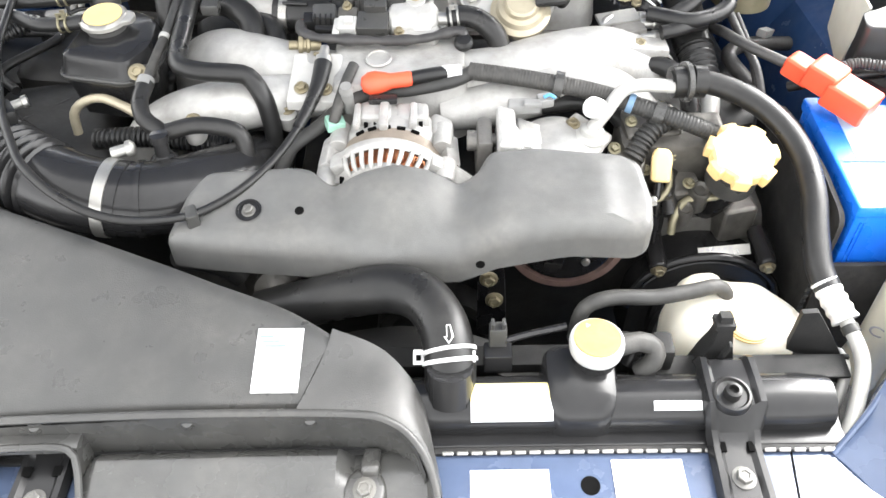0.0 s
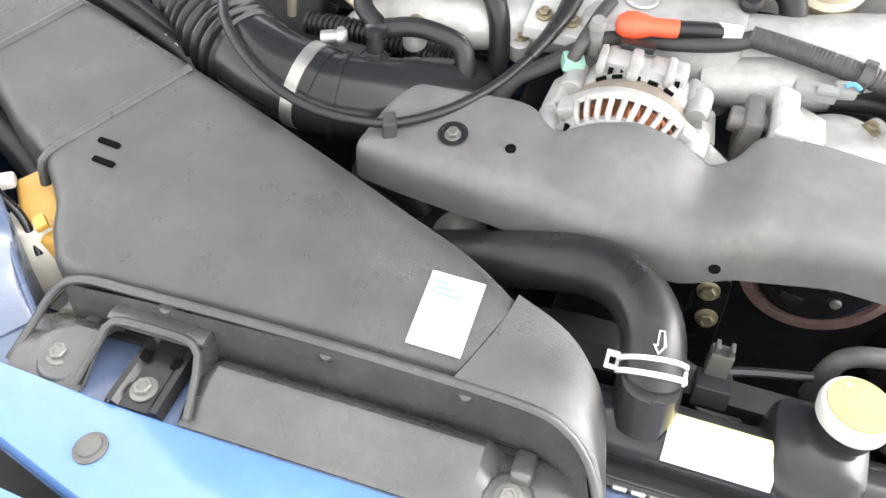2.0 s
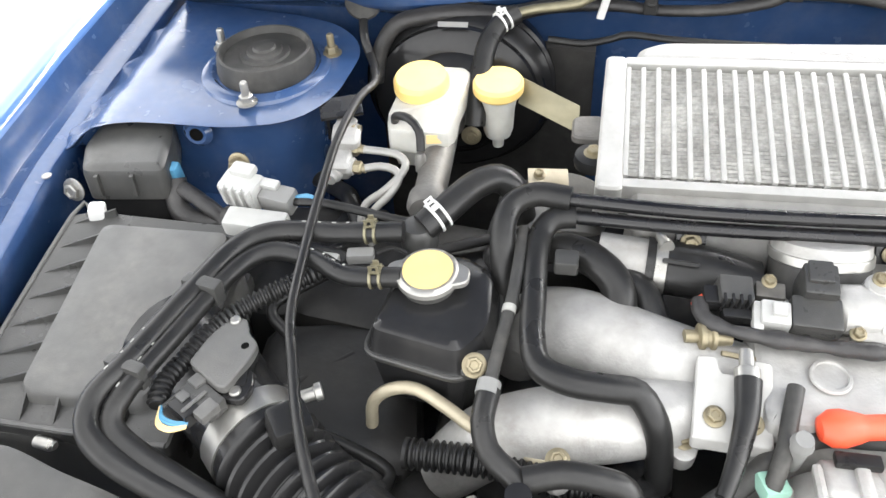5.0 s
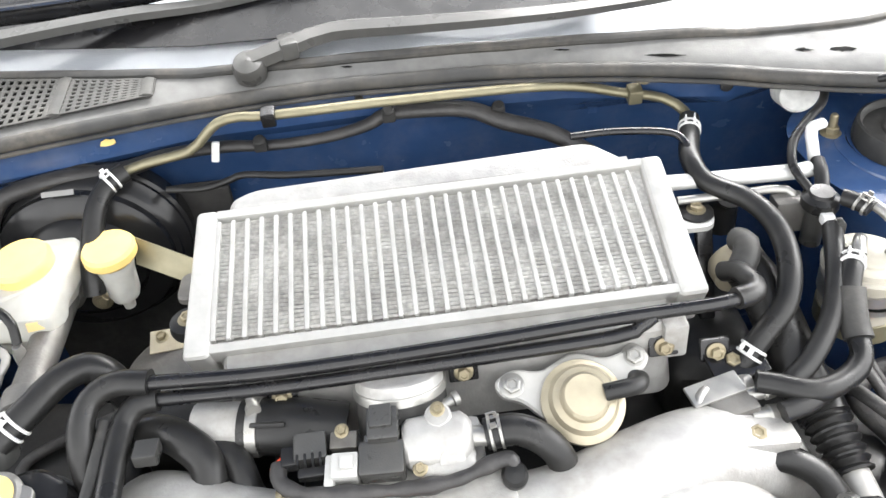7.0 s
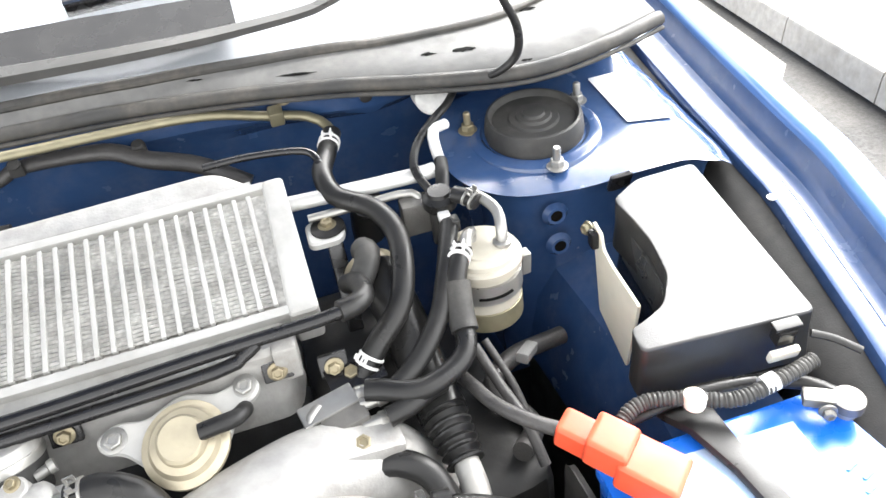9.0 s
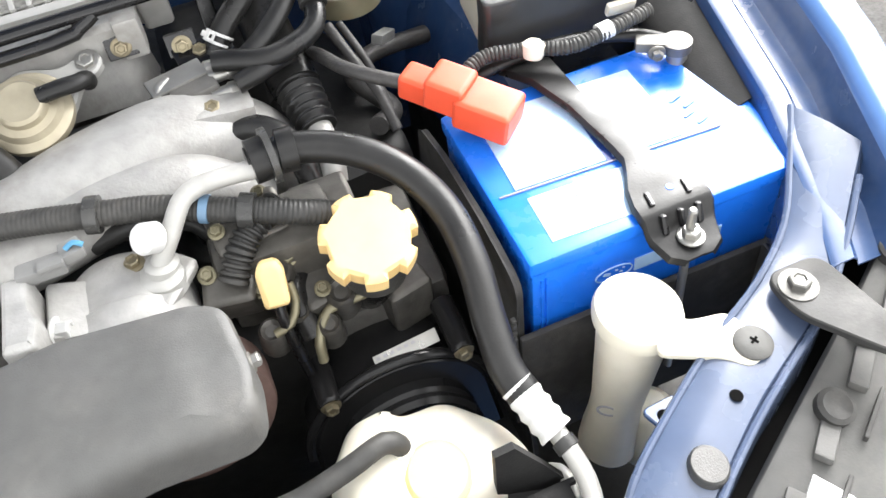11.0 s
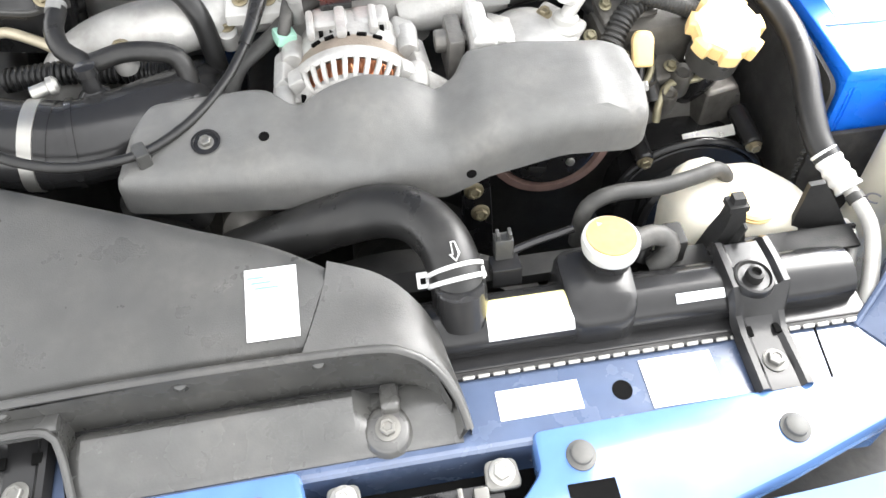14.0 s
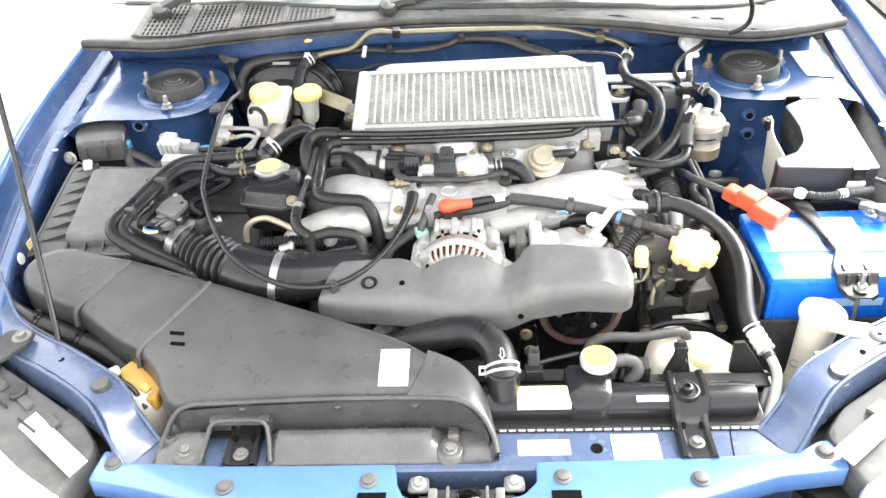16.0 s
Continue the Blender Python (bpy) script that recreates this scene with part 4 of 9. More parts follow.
# rolled lip round the mouth
lip_line = [(-0.392, 0.266, 0.704), (-0.384, 0.288, 0.722), (-0.372, 0.306, 0.744), (-0.352, 0.313, 0.7570), (-0.30, 0.3125, 0.7620), (-0.15, 0.3105, 0.7680), (-0.02, 0.3080, 0.7680), (0.018, 0.304, 0.762), (0.040, 0.292, 0.749), (0.053, 0.274, 0.734), (0.058, 0.257, 0.722)]
part("mouth_lip", sweep(B(), lip_line, 0.0035, 10, 0.008), PLASTIC, duct)


# lower tray: a bellied sheet with feet and a gap for the bracket
def tray(x):
    gap = 1.0 if -0.322 < x < -0.242 else 0.0
    b = max(0.0, min(1.0, (-0.018 - x) / 0.010, (x + 0.242) / 0.012)) if x > -0.3 else max(0.0, min(1.0, (x + 0.374) / 0.012))
    b = 0.35 + 0.65 * b if not -0.018 < x < 0.010 else 0.0
    pts = [(0.352, 0.728), (0.337, 0.706), (0.322, 0.700), (0.311, 0.702 + 0.004 * b), (0.303, 0.7085 + 0.013 * b), (0.294, 0.7100 + 0.0175 * b), (0.283, 0.7105 + 0.0155 * b), (0.271, 0.7095 + 0.009 * b), (0.260, 0.708), (0.254, 0.7075)]
    if gap:
        pts = [(0.345, 0.738), (0.335, 0.739), (0.328, 0.740), (0.322, 0.741), (0.318, 0.742), (0.312, 0.743), (0.306, 0.744), (0.301, 0.744), (0.298, 0.743), (0.297, 0.739)]
    return [(x, y, z) for y, z in pts]


xs = [-0.388 + 0.011 * k for k in range(6)] + [-0.3225, -0.3215] + [-0.3105 + 0.011 * k for k in range(6)] + [-0.2425, -0.2415] + [-0.230 + 0.0135 * k for k in range(22)]
part("lower_tray", strip(B(), [tray(x) for x in xs], 0.003), TRAY_BLACK, duct)
lip_end = [(-0.060, 0.3090, 0.7690), (-0.020, 0.3080, 0.7680), (0.018, 0.304, 0.762), (0.040, 0.292, 0.749), (0.053, 0.274, 0.734), (0.058, 0.257, 0.722)]
back_end = [(-0.034, 0.376, 0.7770), (0.006, 0.366, 0.7690), (0.030, 0.350, 0.7590), (0.043, 0.333, 0.7450), (0.050, 0.311, 0.7280), (0.057, 0.280, 0.7110), (0.060, 0.258, 0.7050)]
shoulder = []
for a, b in zip(curve_points(lip_end, 0.006), curve_points(back_end, 0.0076)):
    m = a.lerp(b, 0.5) + Vector((0.003, 0.001, 0.0058))
    shoulder.append([a + Vector((0, 0, 0.001)), a.lerp(m, 0.5) + Vector((0.001, 0.0, 0.003)), m, m.lerp(b, 0.5) + Vector((0.0015, 0.001, 0.0015)), b, b + Vector((0.002, 0.002, -0.010)), b + Vector((0.001, 0.001, -0.040))])
for row in shoulder:
    for q in row[1:5]:
        q.z = max(q.z, duct_top(q.x, q.y) + 0.0007)
part("mouth_shoulder", strip(B(), shoulder, 0.002), PLASTIC, duct)
wall_rows = [(x, 0.3098, float(np.interp(x, (-0.36, -0.30, -0.15, -0.03), (0.751, 0.757, 0.763, 0.763)))) for x in [-0.366 + 0.024 * k for k in range(15)]] + [(-0.010, 0.3092, 0.762), (0.012, 0.3065, 0.758), (0.028, 0.300, 0.750), (0.040, 0.290, 0.742), (0.048, 0.275, 0.730)]
part("mouth_wall", strip(B(), [[(x, y, z), (x, y + 0.001, 0.5 * (z + 0.708)), (x - 0.002, y, 0.708)] for x, y, z in wall_rows], 0.0012), TRAY_BLACK, duct, "dark inside of the mouth")
cheek = ([(-0.020, 0.3080, 0.7680), (0.018, 0.304, 0.762), (0.040, 0.292, 0.749), (0.053, 0.274, 0.734), (0.058, 0.257, 0.722)], [(-0.020, 0.326, 0.708), (0.010, 0.320, 0.708), (0.030, 0.306, 0.709), (0.044, 0.284, 0.710), (0.050, 0.256, 0.7075)])
part("mouth_cheek", strip(B(), [[a, Vector(a).lerp(Vector(b), 0.5) + Vector((0.003, 0.008, 0.002)), b] for a, b in zip(*cheek)], 0.002), TRAY_BLACK, duct)
part("gap_rim", sweep(B(), [(-0.328, 0.258, 0.712), (-0.322, 0.286, 0.731), (-0.315, 0.297, 0.742), (-0.28, 0.298, 0.745), (-0.250, 0.297, 0.742), (-0.242, 0.286, 0.731), (-0.236, 0.258, 0.712)], 0.0032, 8, 0.006), PLASTIC, duct)
for x in (-0.279, -0.152, -0.049):
    part("locating_pip", lathe(B(), (x, 0.3165, 0.749), (0, -0.6, 0.8), [(0.0075, -0.004), (0.0075, 0.004), (0.005, 0.008), (0, 0.0085)], 18), TRAY_BLACK, duct)
for x, y in ((-0.351, 0.276), (-0.003, 0.271)):
    part("boss", lathe(B(), (x, y, 0.708), (0, -0.15, 1), [(0.022, -0.002), (0.0175, 0.006), (0.0145, 0.008), (0.0, 0.008)], 28), TRAY_BLACK, duct)
    part("boss_web", box(B(), (x + 0.004, y + 0.022, 0.7145), (0.016, 0.026, 0.014), 0.005, (-22, 0, 0), 3), TRAY_BLACK, duct)
    bolt((x, y - 0.001, 0.716), (0, -0.15, 1), duct, BOLT_GREY, 0.0068)
# raised seams across the body
for a, b in (((-0.552, 0.464), (-0.496, 0.540)), ((-0.441, 0.398), (-0.364, 0.500))):
    a, b = Vector(a), Vector(b)
    ln = [(p.x, p.y, duct_top(p.x, p.y) + 0.0008) for p in [a.lerp(b, t / 12) for t in range(13)]]
    ln = [(ln[0][0] - 0.004, ln[0][1] - 0.006, ln[0][2] - 0.03), (ln[0][0] - 0.002, ln[0][1] - 0.002, ln[0][2] - 0.006)] + ln[1:]
    part("seam_rib", sweep(B(), [(x, y, z - 0.0022) for x, y, z in ln], 0.0042, 10, 0.008), PLASTIC, duct)
for y in (0.402, 0.418):
    p = Vector((-0.393 - (y - 0.417) * 0.3, y, 0))
    bm = box(B(), (p.x, p.y, duct_top(p.x, p.y) + 0.0005), (0.021, 0.0050, 0.002), 0.0018, (18, 0, -6))
    part("moulded_slot", bm, SHADE_AND_CHIP_BLACK, duct)
bm = box(B(), (0, 0, 0), (0.0395, 0.054, 0.0006))
bm.transform(Matrix.Translation((-0.078, 0.349, duct_top(-0.078, 0.349) + 0.001)) @ pose(0, 0, 0, 18.3, 0, -1))
part("sticker", bm, PAPER, duct, "white sticker with pale blue print")
bm = box(B(), (0, 0, 0), (0.0375, 0.020, 0.0002))
bm.transform(Matrix.Translation((-0.0777, 0.3645, duct_top(-0.078, 0.3645) + 0.0014)) @ pose(0, 0, 0, 18.3, 0, -1))
part("print_field", bm, BATTERY_PALE, duct, "pale blue printed field")
for k in range(3):
    bm = box(B(), (0, 0, 0), (0.012 + 0.003 * k, 0.0012, 0.0003))
    bm.transform(Matrix.Translation((-0.089 + 0.004 * k, 0.368 - 0.004 * k, duct_top(-0.09, 0.368 - 0.004 * k) + 0.0019)) @ pose(0, 0, 0, 18.3, 0, -1))
    part("print_bar", bm, BLUE_TAPE, duct)

# ---- radiator ----
radiator = thing("radiator", (0.0, 0.34, 0.40), "black radiator with plastic top tank and crimped edge", "radiator")
part("core", box(B(), (0.0, 0.328, 0.53), (0.80, 0.026, 0.34), 0.002), BLACK_DEEP, radiator)
secs = []
for k in range(30):
    x = -0.34 + k * 0.0255
    w = 1.0 if 0 < k < 29 else 0.9
    secs.append([(x, 0.342 + math.cos(a) * 0.024 * w, 0.717 + math.sin(a) * 0.024 * w + (0.004 if math.sin(a) > 0 else 0)) for a in [math.tau * j / 18 for j in range(18)]])
tank = part("top_tank", loft(B(), secs), PLASTIC_GLOSS, radiator)
part("tank_flange", box(B(), (0.03, 0.331, 0.706), (0.76, 0.048, 0.012), 0.003), PLASTIC_GLOSS, radiator)
part("crimp_rail", box(B(), (0.02, 0.3075, 0.7075), (0.77, 0.010, 0.006), 0.002), BLACK_DEEP, radiator)
for k in range(27):
    part("crimp_tooth", box(B(), (0.066 + k * 0.01255, 0.3030, 0.7095), (0.0098, 0.0034, 0.0024), 0.0007, (35, 0, 0), 1), STEEL, radiator)
part("filler_block", pillow(B(), rounded([(0.152, 0.316), (0.213, 0.316), (0.217, 0.384), (0.150, 0.384)], 0.018), lambda x, y: 0.754 - 6.0 * max(0, 0.350 - y) ** 1.7, [(-0.002, 0.045), (0, 0.010), (0.003, 0.003), (0.009, 0)], grid=0.012), PLASTIC_GLOSS, radiator)
part("filler_neck", lathe(B(), (0.195, 0.367, 0.74), (0.0, 0.04, 1), [(0.0195, 0), (0.0195, 0.018), (0.021, 0.022)], 30), PLASTIC_GLOSS, radiator)


# added black panel that hides the bright ground beside the core
part("baffle", box(B(), (0.432, 0.335, 0.676), (0.07, 0.12, 0.006), 0.002, (0, -8, 30)), MATT_BLACK, radiator, "added black panel keeping the gap beside the core dark")


def on_tank(x0, x1, y0, y1, lift):
    """A thin sheet bent round the top tank."""
    ys = [y0 + (y1 - y0) * k / 8 for k in range(9)]
    return strip(B(), [[(x, y, 0.7212 + math.sqrt(0.0244 ** 2 - (y - 0.342) ** 2) + lift) for y in ys] for x in (x0, x1)], 0.0006)


part("sticker", on_tank(0.086, 0.157, 0.3315, 0.3475, 0.0006), PAPER_YELLOW, radiator, "pale yellow upper half of the caution sticker")
part("sticker_field", on_tank(0.086, 0.157, 0.3195, 0.3315, 0.0006), PAPER, radiator, "white lower half of the caution sticker")
part("sticker_strip", on_tank(0.243, 0.284, 0.3240, 0.3300, 0.0006), PAPER, radiator, "narrow white sticker")
part("hose_neck", lathe(B(), (0.068, 0.342, 0.735), (0, 0.35, 1), [(0.021, 0), (0.020, 0.03)], 26), PLASTIC_GLOSS, radiator)
tilt = (0.0, 0.06, 1)
cap = part("radiator_cap", lathe(B(), (0.196, 0.368, 0.7625), tilt, [(0.0205, 0), (0.0232, 0.003), (0.0242, 0.010), (0.0232, 0.0150), (0.0210, 0.0165), (0.0, 0.0167)], 40), ALU, radiator, "round pressure cap with a pale metal rim")
part("warning_disc", lathe(B(), (0.196, 0.369, 0.7790), tilt, [(0.0204, 0), (0.0204, 0.0013), (0.0, 0.0014)], 40), CAP_LABEL, cap, "warm yellow warning disc")
bm = B()
lathe(bm, (0.189, 0.382, 0.7796), tilt, [(0.0028, 0), (0.0028, 0.0004)], 3)
part("warning_mark", bm, INK, cap)

# brackets over the radiator
for x0, lab in ((0.3115, 1), (-0.2765, 0)):
    br = thing("radiator_bracket", (x0, 0.28, 0.708), "black steel radiator bracket with rubber bush", "bracket", group="radiator brackets")
    secs = []
    for y, z, w in ((0.253, 0.7125, 0.028), (0.262, 0.7135, 0.028), (0.300, 0.7155, 0.027), (0.312, 0.722, 0.028), (0.318, 0.736, 0.030), (0.324, 0.7465, 0.032), (0.345, 0.7485, 0.032), (0.366, 0.7485, 0.031), (0.372, 0.742, 0.031)):
        w *= 0.84
        secs.append([(x0 - w, y, z - 0.004), (x0 - w + 0.003, y, z + 0.0045), (x0 - w + 0.008, y, z + 0.0045), (x0 - w + 0.012, y, z), (x0 + w - 0.012, y, z), (x0 + w - 0.008, y, z + 0.0045), (x0 + w - 0.003, y, z + 0.0045), (x0 + w, y, z - 0.004)])
    part("plate", strip(B(), secs, 0.0018), PLASTIC_GLOSS, br)
    bolt((x0, 0.276 if lab else 0.268, 0.714), (0, 0, 1), br, BOLT_GREY, 0.0068)
    for dx in (-0.013, 0.013):
        part("slot", box(B(), (x0 + dx, 0.301 if lab else 0.291, 0.7185), (0.0078, 0.0085, 0.0030), 0.0008, (6, 0, 0)), SHADE_AND_CHIP_BLACK, br)
    part("bush", lathe(B(), (x0 - 0.004, 0.331, 0.7455), (0, -0.05, 1), [(0.0168, 0), (0.0168, 0.005), (0.0158, 0.0075), (0.0140, 0.0080), (0.0125, 0.0055), (0.0072, 0.0055), (0.0068, 0.0135), (0.0040, 0.0145), (0.0036, 0.009), (0, 0.009)], 32), RUBBER, br, "ringed rubber bush")

# fan shroud and connector clips behind the radiator
shroud = thing("fan_shroud", (0.30, 0.392, 0.70), "black plastic fan shroud behind the radiator", "fan shroud")
part("rim", box(B(), (0.335, 0.385, 0.706), (0.20, 0.004, 0.032), 0.001, (-8, 0, 0)), MATT_BLACK, shroud)
part("ledge", box(B(), (0.335, 0.376, 0.7195), (0.19, 0.020, 0.004), 0.001, (6, 0, 0)), MATT_BLACK, shroud)
part("rail", box(B(), (0.09, 0.394, 0.712), (0.30, 0.022, 0.014), 0.002), MATT_BLACK, shroud)
tower_secs = [[(x0, y0, z), (x1, y0, z), (x1, y1, z), (x0, y1, z)] for z, x0, x1, y0, y1 in ((0.705, 0.290, 0.328, 0.374, 0.396), (0.735, 0.297, 0.324, 0.377, 0.395), (0.755, 0.303, 0.320, 0.379, 0.394), (0.772, 0.304, 0.317, 0.380, 0.392), (0.7725, 0.301, 0.318, 0.379, 0.393), (0.779, 0.301, 0.318, 0.379, 0.393), (0.780, 0.304, 0.315, 0.381, 0.390), (0.787, 0.304, 0.314, 0.382, 0.390))]
part("clip_tower", loft(B(), tower_secs), MATT_BLACK, shroud)
part("tower_web", box(B(), (0.3105, 0.3735, 0.736), (0.003, 0.006, 0.060), 0.001, (6, 6, 0)), MATT_BLACK, shroud)
horn = [(0.386, 0.765), (0.400, 0.766), (0.418, 0.738), (0.434, 0.710), (0.430, 0.690), (0.385, 0.694)]
part("side_horn", loft(B(), [[(x, 0.402 - 0.35 * max(0, x - 0.40), z) for x, z in horn], [(x, 0.407 - 0.35 * max(0, x - 0.40), z) for x, z in horn]]), MATT_BLACK, shroud)
part("horn_floor", box(B(), (0.412, 0.390, 0.704), (0.044, 0.030, 0.004), 0.001, (4, 4, -12)), MATT_BLACK, shroud)
part("side_lug", box(B(), (0.262, 0.386, 0.728), (0.018, 0.024, 0.040), 0.004), MATT_BLACK, shroud)
fan = thing("radiator_fan", (0.02, 0.42, 0.55), "black radiator fan in the shade", "fan")
part("hub", disc(B(), (0.02, 0.40, 0.55), (0, 1, 0), 0.045, 0.05, 0.006), BLACK_DEEP, fan)
part("ring", lathe(B(), (0.02, 0.40, 0.55), (0, 1, 0), [(0.155, 0), (0.16, 0.0), (0.16, 0.035), (0.155, 0.035)], 40), BLACK_DEEP, fan)
sensor = thing("level_sensor", (0.107, 0.387, 0.72), "small black connector block on the shroud", "connector")
part("block", box(B(), (0.107, 0.384, 0.742), (0.026, 0.020, 0.020), 0.003, (-10, 0, 0)), PLASTIC_GLOSS, sensor)
part("plug", box(B(), (0.107, 0.395, 0.760), (0.016, 0.012, 0.022), 0.002, (-10, 0, 0)), PLASTIC, sensor)
for dx in (-0.005, 0.005):
    part("prong", box(B(), (0.107 + dx, 0.396, 0.773), (0.003, 0.008, 0.010), 0.0008), PLASTIC, sensor)
shift(sensor, 0.004, -0.006, -0.002)
hose("overflow_pipe", [(0.120, 0.392, 0.745), (0.140, 0.396, 0.748), (0.175, 0.399, 0.755)], 0.0035, BLACK_METAL, "thin black pipe beside the radiator cap", "pipe")

# upper radiator hose
urh = [(0.068, 0.347, 0.737), (0.068, 0.366, 0.752), (0.062, 0.395, 0.764), (0.043, 0.424, 0.767), (0.014, 0.440, 0.762), (-0.024, 0.444, 0.752), (-0.062, 0.446, 0.738), (-0.12, 0.455, 0.71)]
rh = thing("radiator_hose", urh[0], "thick black upper radiator hose with white clamp", "hose")
part("tube", sweep(B(), urh, 0.0230, 24, 0.006), RUBBER, rh)
clamp, o, t = band(urh, 0.135, 0.0232, 0.0038, 0.0018)
part("clamp_wire", clamp, WHITE, rh, "white painted spring clamp")
clamp2, o2, t2 = band(urh, 0.100, 0.0232, 0.0042, 0.0018)
part("clamp_wire", clamp2, WHITE, rh)
ear = o.lerp(o2, 0.5) + Vector((-0.0275, 0.0, 0.0))
part("clamp_ear", box(B(), ear, (0.010, 0.006, 0.013), 0.001, (-50, 0, 0)), WHITE, rh)
part("ear_hole", box(B(), ear + Vector((0.0, -0.0012, 0.001)), (0.0045, 0.006, 0.005), 0.0005, (-50, 0, 0)), SHADE_AND_CHIP_BLACK, rh)
part("clamp_join", box(B(), o.lerp(o2, 0.5) + Vector((0.0215, -0.006, 0.0085)), (0.003, 0.004, 0.010), 0.001, (-50, 0, 0)), WHITE, rh)
bm = B()
fr = plane_frame(Vector((0.0668, 0.3740, 0.7832)), (1, 0.05, 0), (0, 0.84, 0.40))
pillow(bm, [Vector(p) for p in ((-0.002, 0.007), (-0.002, -0.003), (-0.0046, -0.003), (0, -0.0095), (0.0046, -0.003), (0.002, -0.003), (0.002, 0.007))], 0.0004, [(0, 0.001), (0, 0)], fr)
part("arrow_mark", bm, WHITE, rh, "white printed arrow")
bm = B()
pillow(bm, [Vector(p) for p in ((-0.0011, 0.0061), (-0.0011, -0.0039), (-0.0026, -0.0039), (0, -0.0078), (0.0026, -0.0039), (0.0011, -0.0039), (0.0011, 0.0061))], 0.0008, [(0, 0.001), (0, 0)], fr)
part("arrow_field", bm, RUBBER, rh)

# coolant overflow bottle
res = thing("coolant_bottle", (0.345, 0.445, 0.62), "milky white coolant bottle with pale yellow cap", "coolant bottle")
rshape = rounded([(0.278, 0.412), (0.300, 0.398), (0.405, 0.396), (0.425, 0.420), (0.412, 0.450), (0.378, 0.482), (0.345, 0.482), (0.335, 0.492), (0.305, 0.490), (0.278, 0.455)], 0.012)
part("body", pillow(B(), rshape, lambda x, y: 0.731 - 1.5 * ((x - 0.335) ** 2 + (y - 0.44) ** 2) + (0.004 if x < 0.338 and y > 0.425 else 0.0), [(0.004, 0.10), (0.0, 0.04), (0.003, 0.018), (0.010, 0.006), (0.020, 0.0)], grid=0.02), MILKY, res)
part("cap", lathe(B(), (0.352, 0.424, 0.722), (0.05, -0.12, 1), [(0.020, 0), (0.0225, 0.003), (0.0225, 0.007), (0.020, 0.0095), (0, 0.0105)], 36), YELLOW_PALE, res, "pale yellow push-on lid")
part("lid_seam", lathe(B(), (0.352, 0.424, 0.7230), (0.05, -0.12, 1), [(0.0220, 0), (0.0236, 0.0006), (0.0236, 0.0028), (0.0220, 0.0034)], 36), YELLOW_PALE, res, "yellowed rim of the lid")
part("tether", sweep(B(), [(0.322, 0.440, 0.729), (0.315, 0.446, 0.732), (0.309, 0.440, 0.729)], 0.0024, 8, 0.004), MILKY, res)
part("spout", lathe(B(), (0.336, 0.446, 0.715), (0, 0, 1), [(0.010, 0), (0.008, 0.02)], 18), MILKY, res)
hose("overflow_hose", [(0.190, 0.424, 0.700), (0.192, 0.424, 0.738), (0.202, 0.428, 0.750), (0.225, 0.433, 0.752), (0.262, 0.434, 0.750), (0.298, 0.441, 0.749), (0.325, 0.449, 0.746), (0.335, 0.448, 0.736), (0.336, 0.447, 0.726)], 0.0074, RUBBER_GREY, "grey rubber overflow hose to the coolant bottle")
hose("bypass_hose", [(0.212, 0.368, 0.766), (0.236, 0.376, 0.763), (0.250, 0.374, 0.756), (0.249, 0.367, 0.746), (0.238, 0.366, 0.732)], 0.0088, RUBBER_GREY, "short curled grey hose beside the radiator cap")
hose("bypass_hose", [(0.215, 0.384, 0.752), (0.228, 0.388, 0.748), (0.236, 0.386, 0.738), (0.232, 0.380, 0.724)], 0.008, RUBBER, "short black hose behind the radiator cap")

solo("white_plug", lathe(B(), (0.215, 0.391, 0.695), (0.2, -0.5, 0.8), [(0.0, -0.005), (0.004, -0.003), (0.0055, 0.0), (0.004, 0.004), (0.0, 0.0055)], 18), WHITE, "small round white plug beside the radiator cap", "plug")

# hood latch
latch = thing("hood_latch", (0.02, 0.205, 0.66), "greasy steel hood latch between the front panels", "hood latch")
part("cavity", box(B(), (0.02, 0.195, 0.665), (0.20, 0.09, 0.02), 0.003), SHADE_AND_CHIP_BLACK, latch)
part("plate", box(B(), (0.018, 0.215, 0.690), (0.12, 0.022, 0.003), 0.001, (14, 0, 0)), BLACK_METAL, latch)
for x in (-0.042, 0.078):
    part("ear", pillow(B(), rounded([(x - 0.014, 0.218), (x + 0.014, 0.218), (x + 0.012, 0.240), (x - 0.012, 0.240)], 0.006), 0.700, [(0, 0.004), (0, 0.001), (0.001, 0)]), BOLT_GREY, latch)
    bolt((x, 0.230, 0.700), (0, -0.1, 1), latch, STEEL, 0.0068)
    part("ear_leg", box(B(), (x + (0.018 if x < 0 else -0.018), 0.216, 0.688), (0.012, 0.020, 0.026), 0.003, (20, 0, 0)), BOLT_GREY, latch)
for x in (-0.005, 0.044):
    part("cheek", box(B(), (x, 0.207, 0.694), (0.004, 0.030, 0.022), 0.001), BOLT_GREY, latch)
part("claw", sweep(B(), [(0.000, 0.200, 0.705), (0.018, 0.196, 0.709), (0.032, 0.203, 0.704), (0.040, 0.195, 0.698)], 0.003, 10, 0.004), BOLT_GREY, latch)
part("spring", sweep(B(), [(0.006, 0.212, 0.70), (0.02, 0.218, 0.702), (0.036, 0.212, 0.70)], ribbed(0.004, 0.002, 0.0008), 10, 0.001), BLACK_METAL, latch)
part("lever", box(B(), (0.060, 0.188, 0.690), (0.030, 0.030, 0.003), 0.001, (0, 20, 30)), BOLT_GREY, latch)

# ---- engine ----
engine = thing("engine_block", (0.10, 0.70, 0.42), "grimy engine block, black for the shade deep in the bay", "engine")
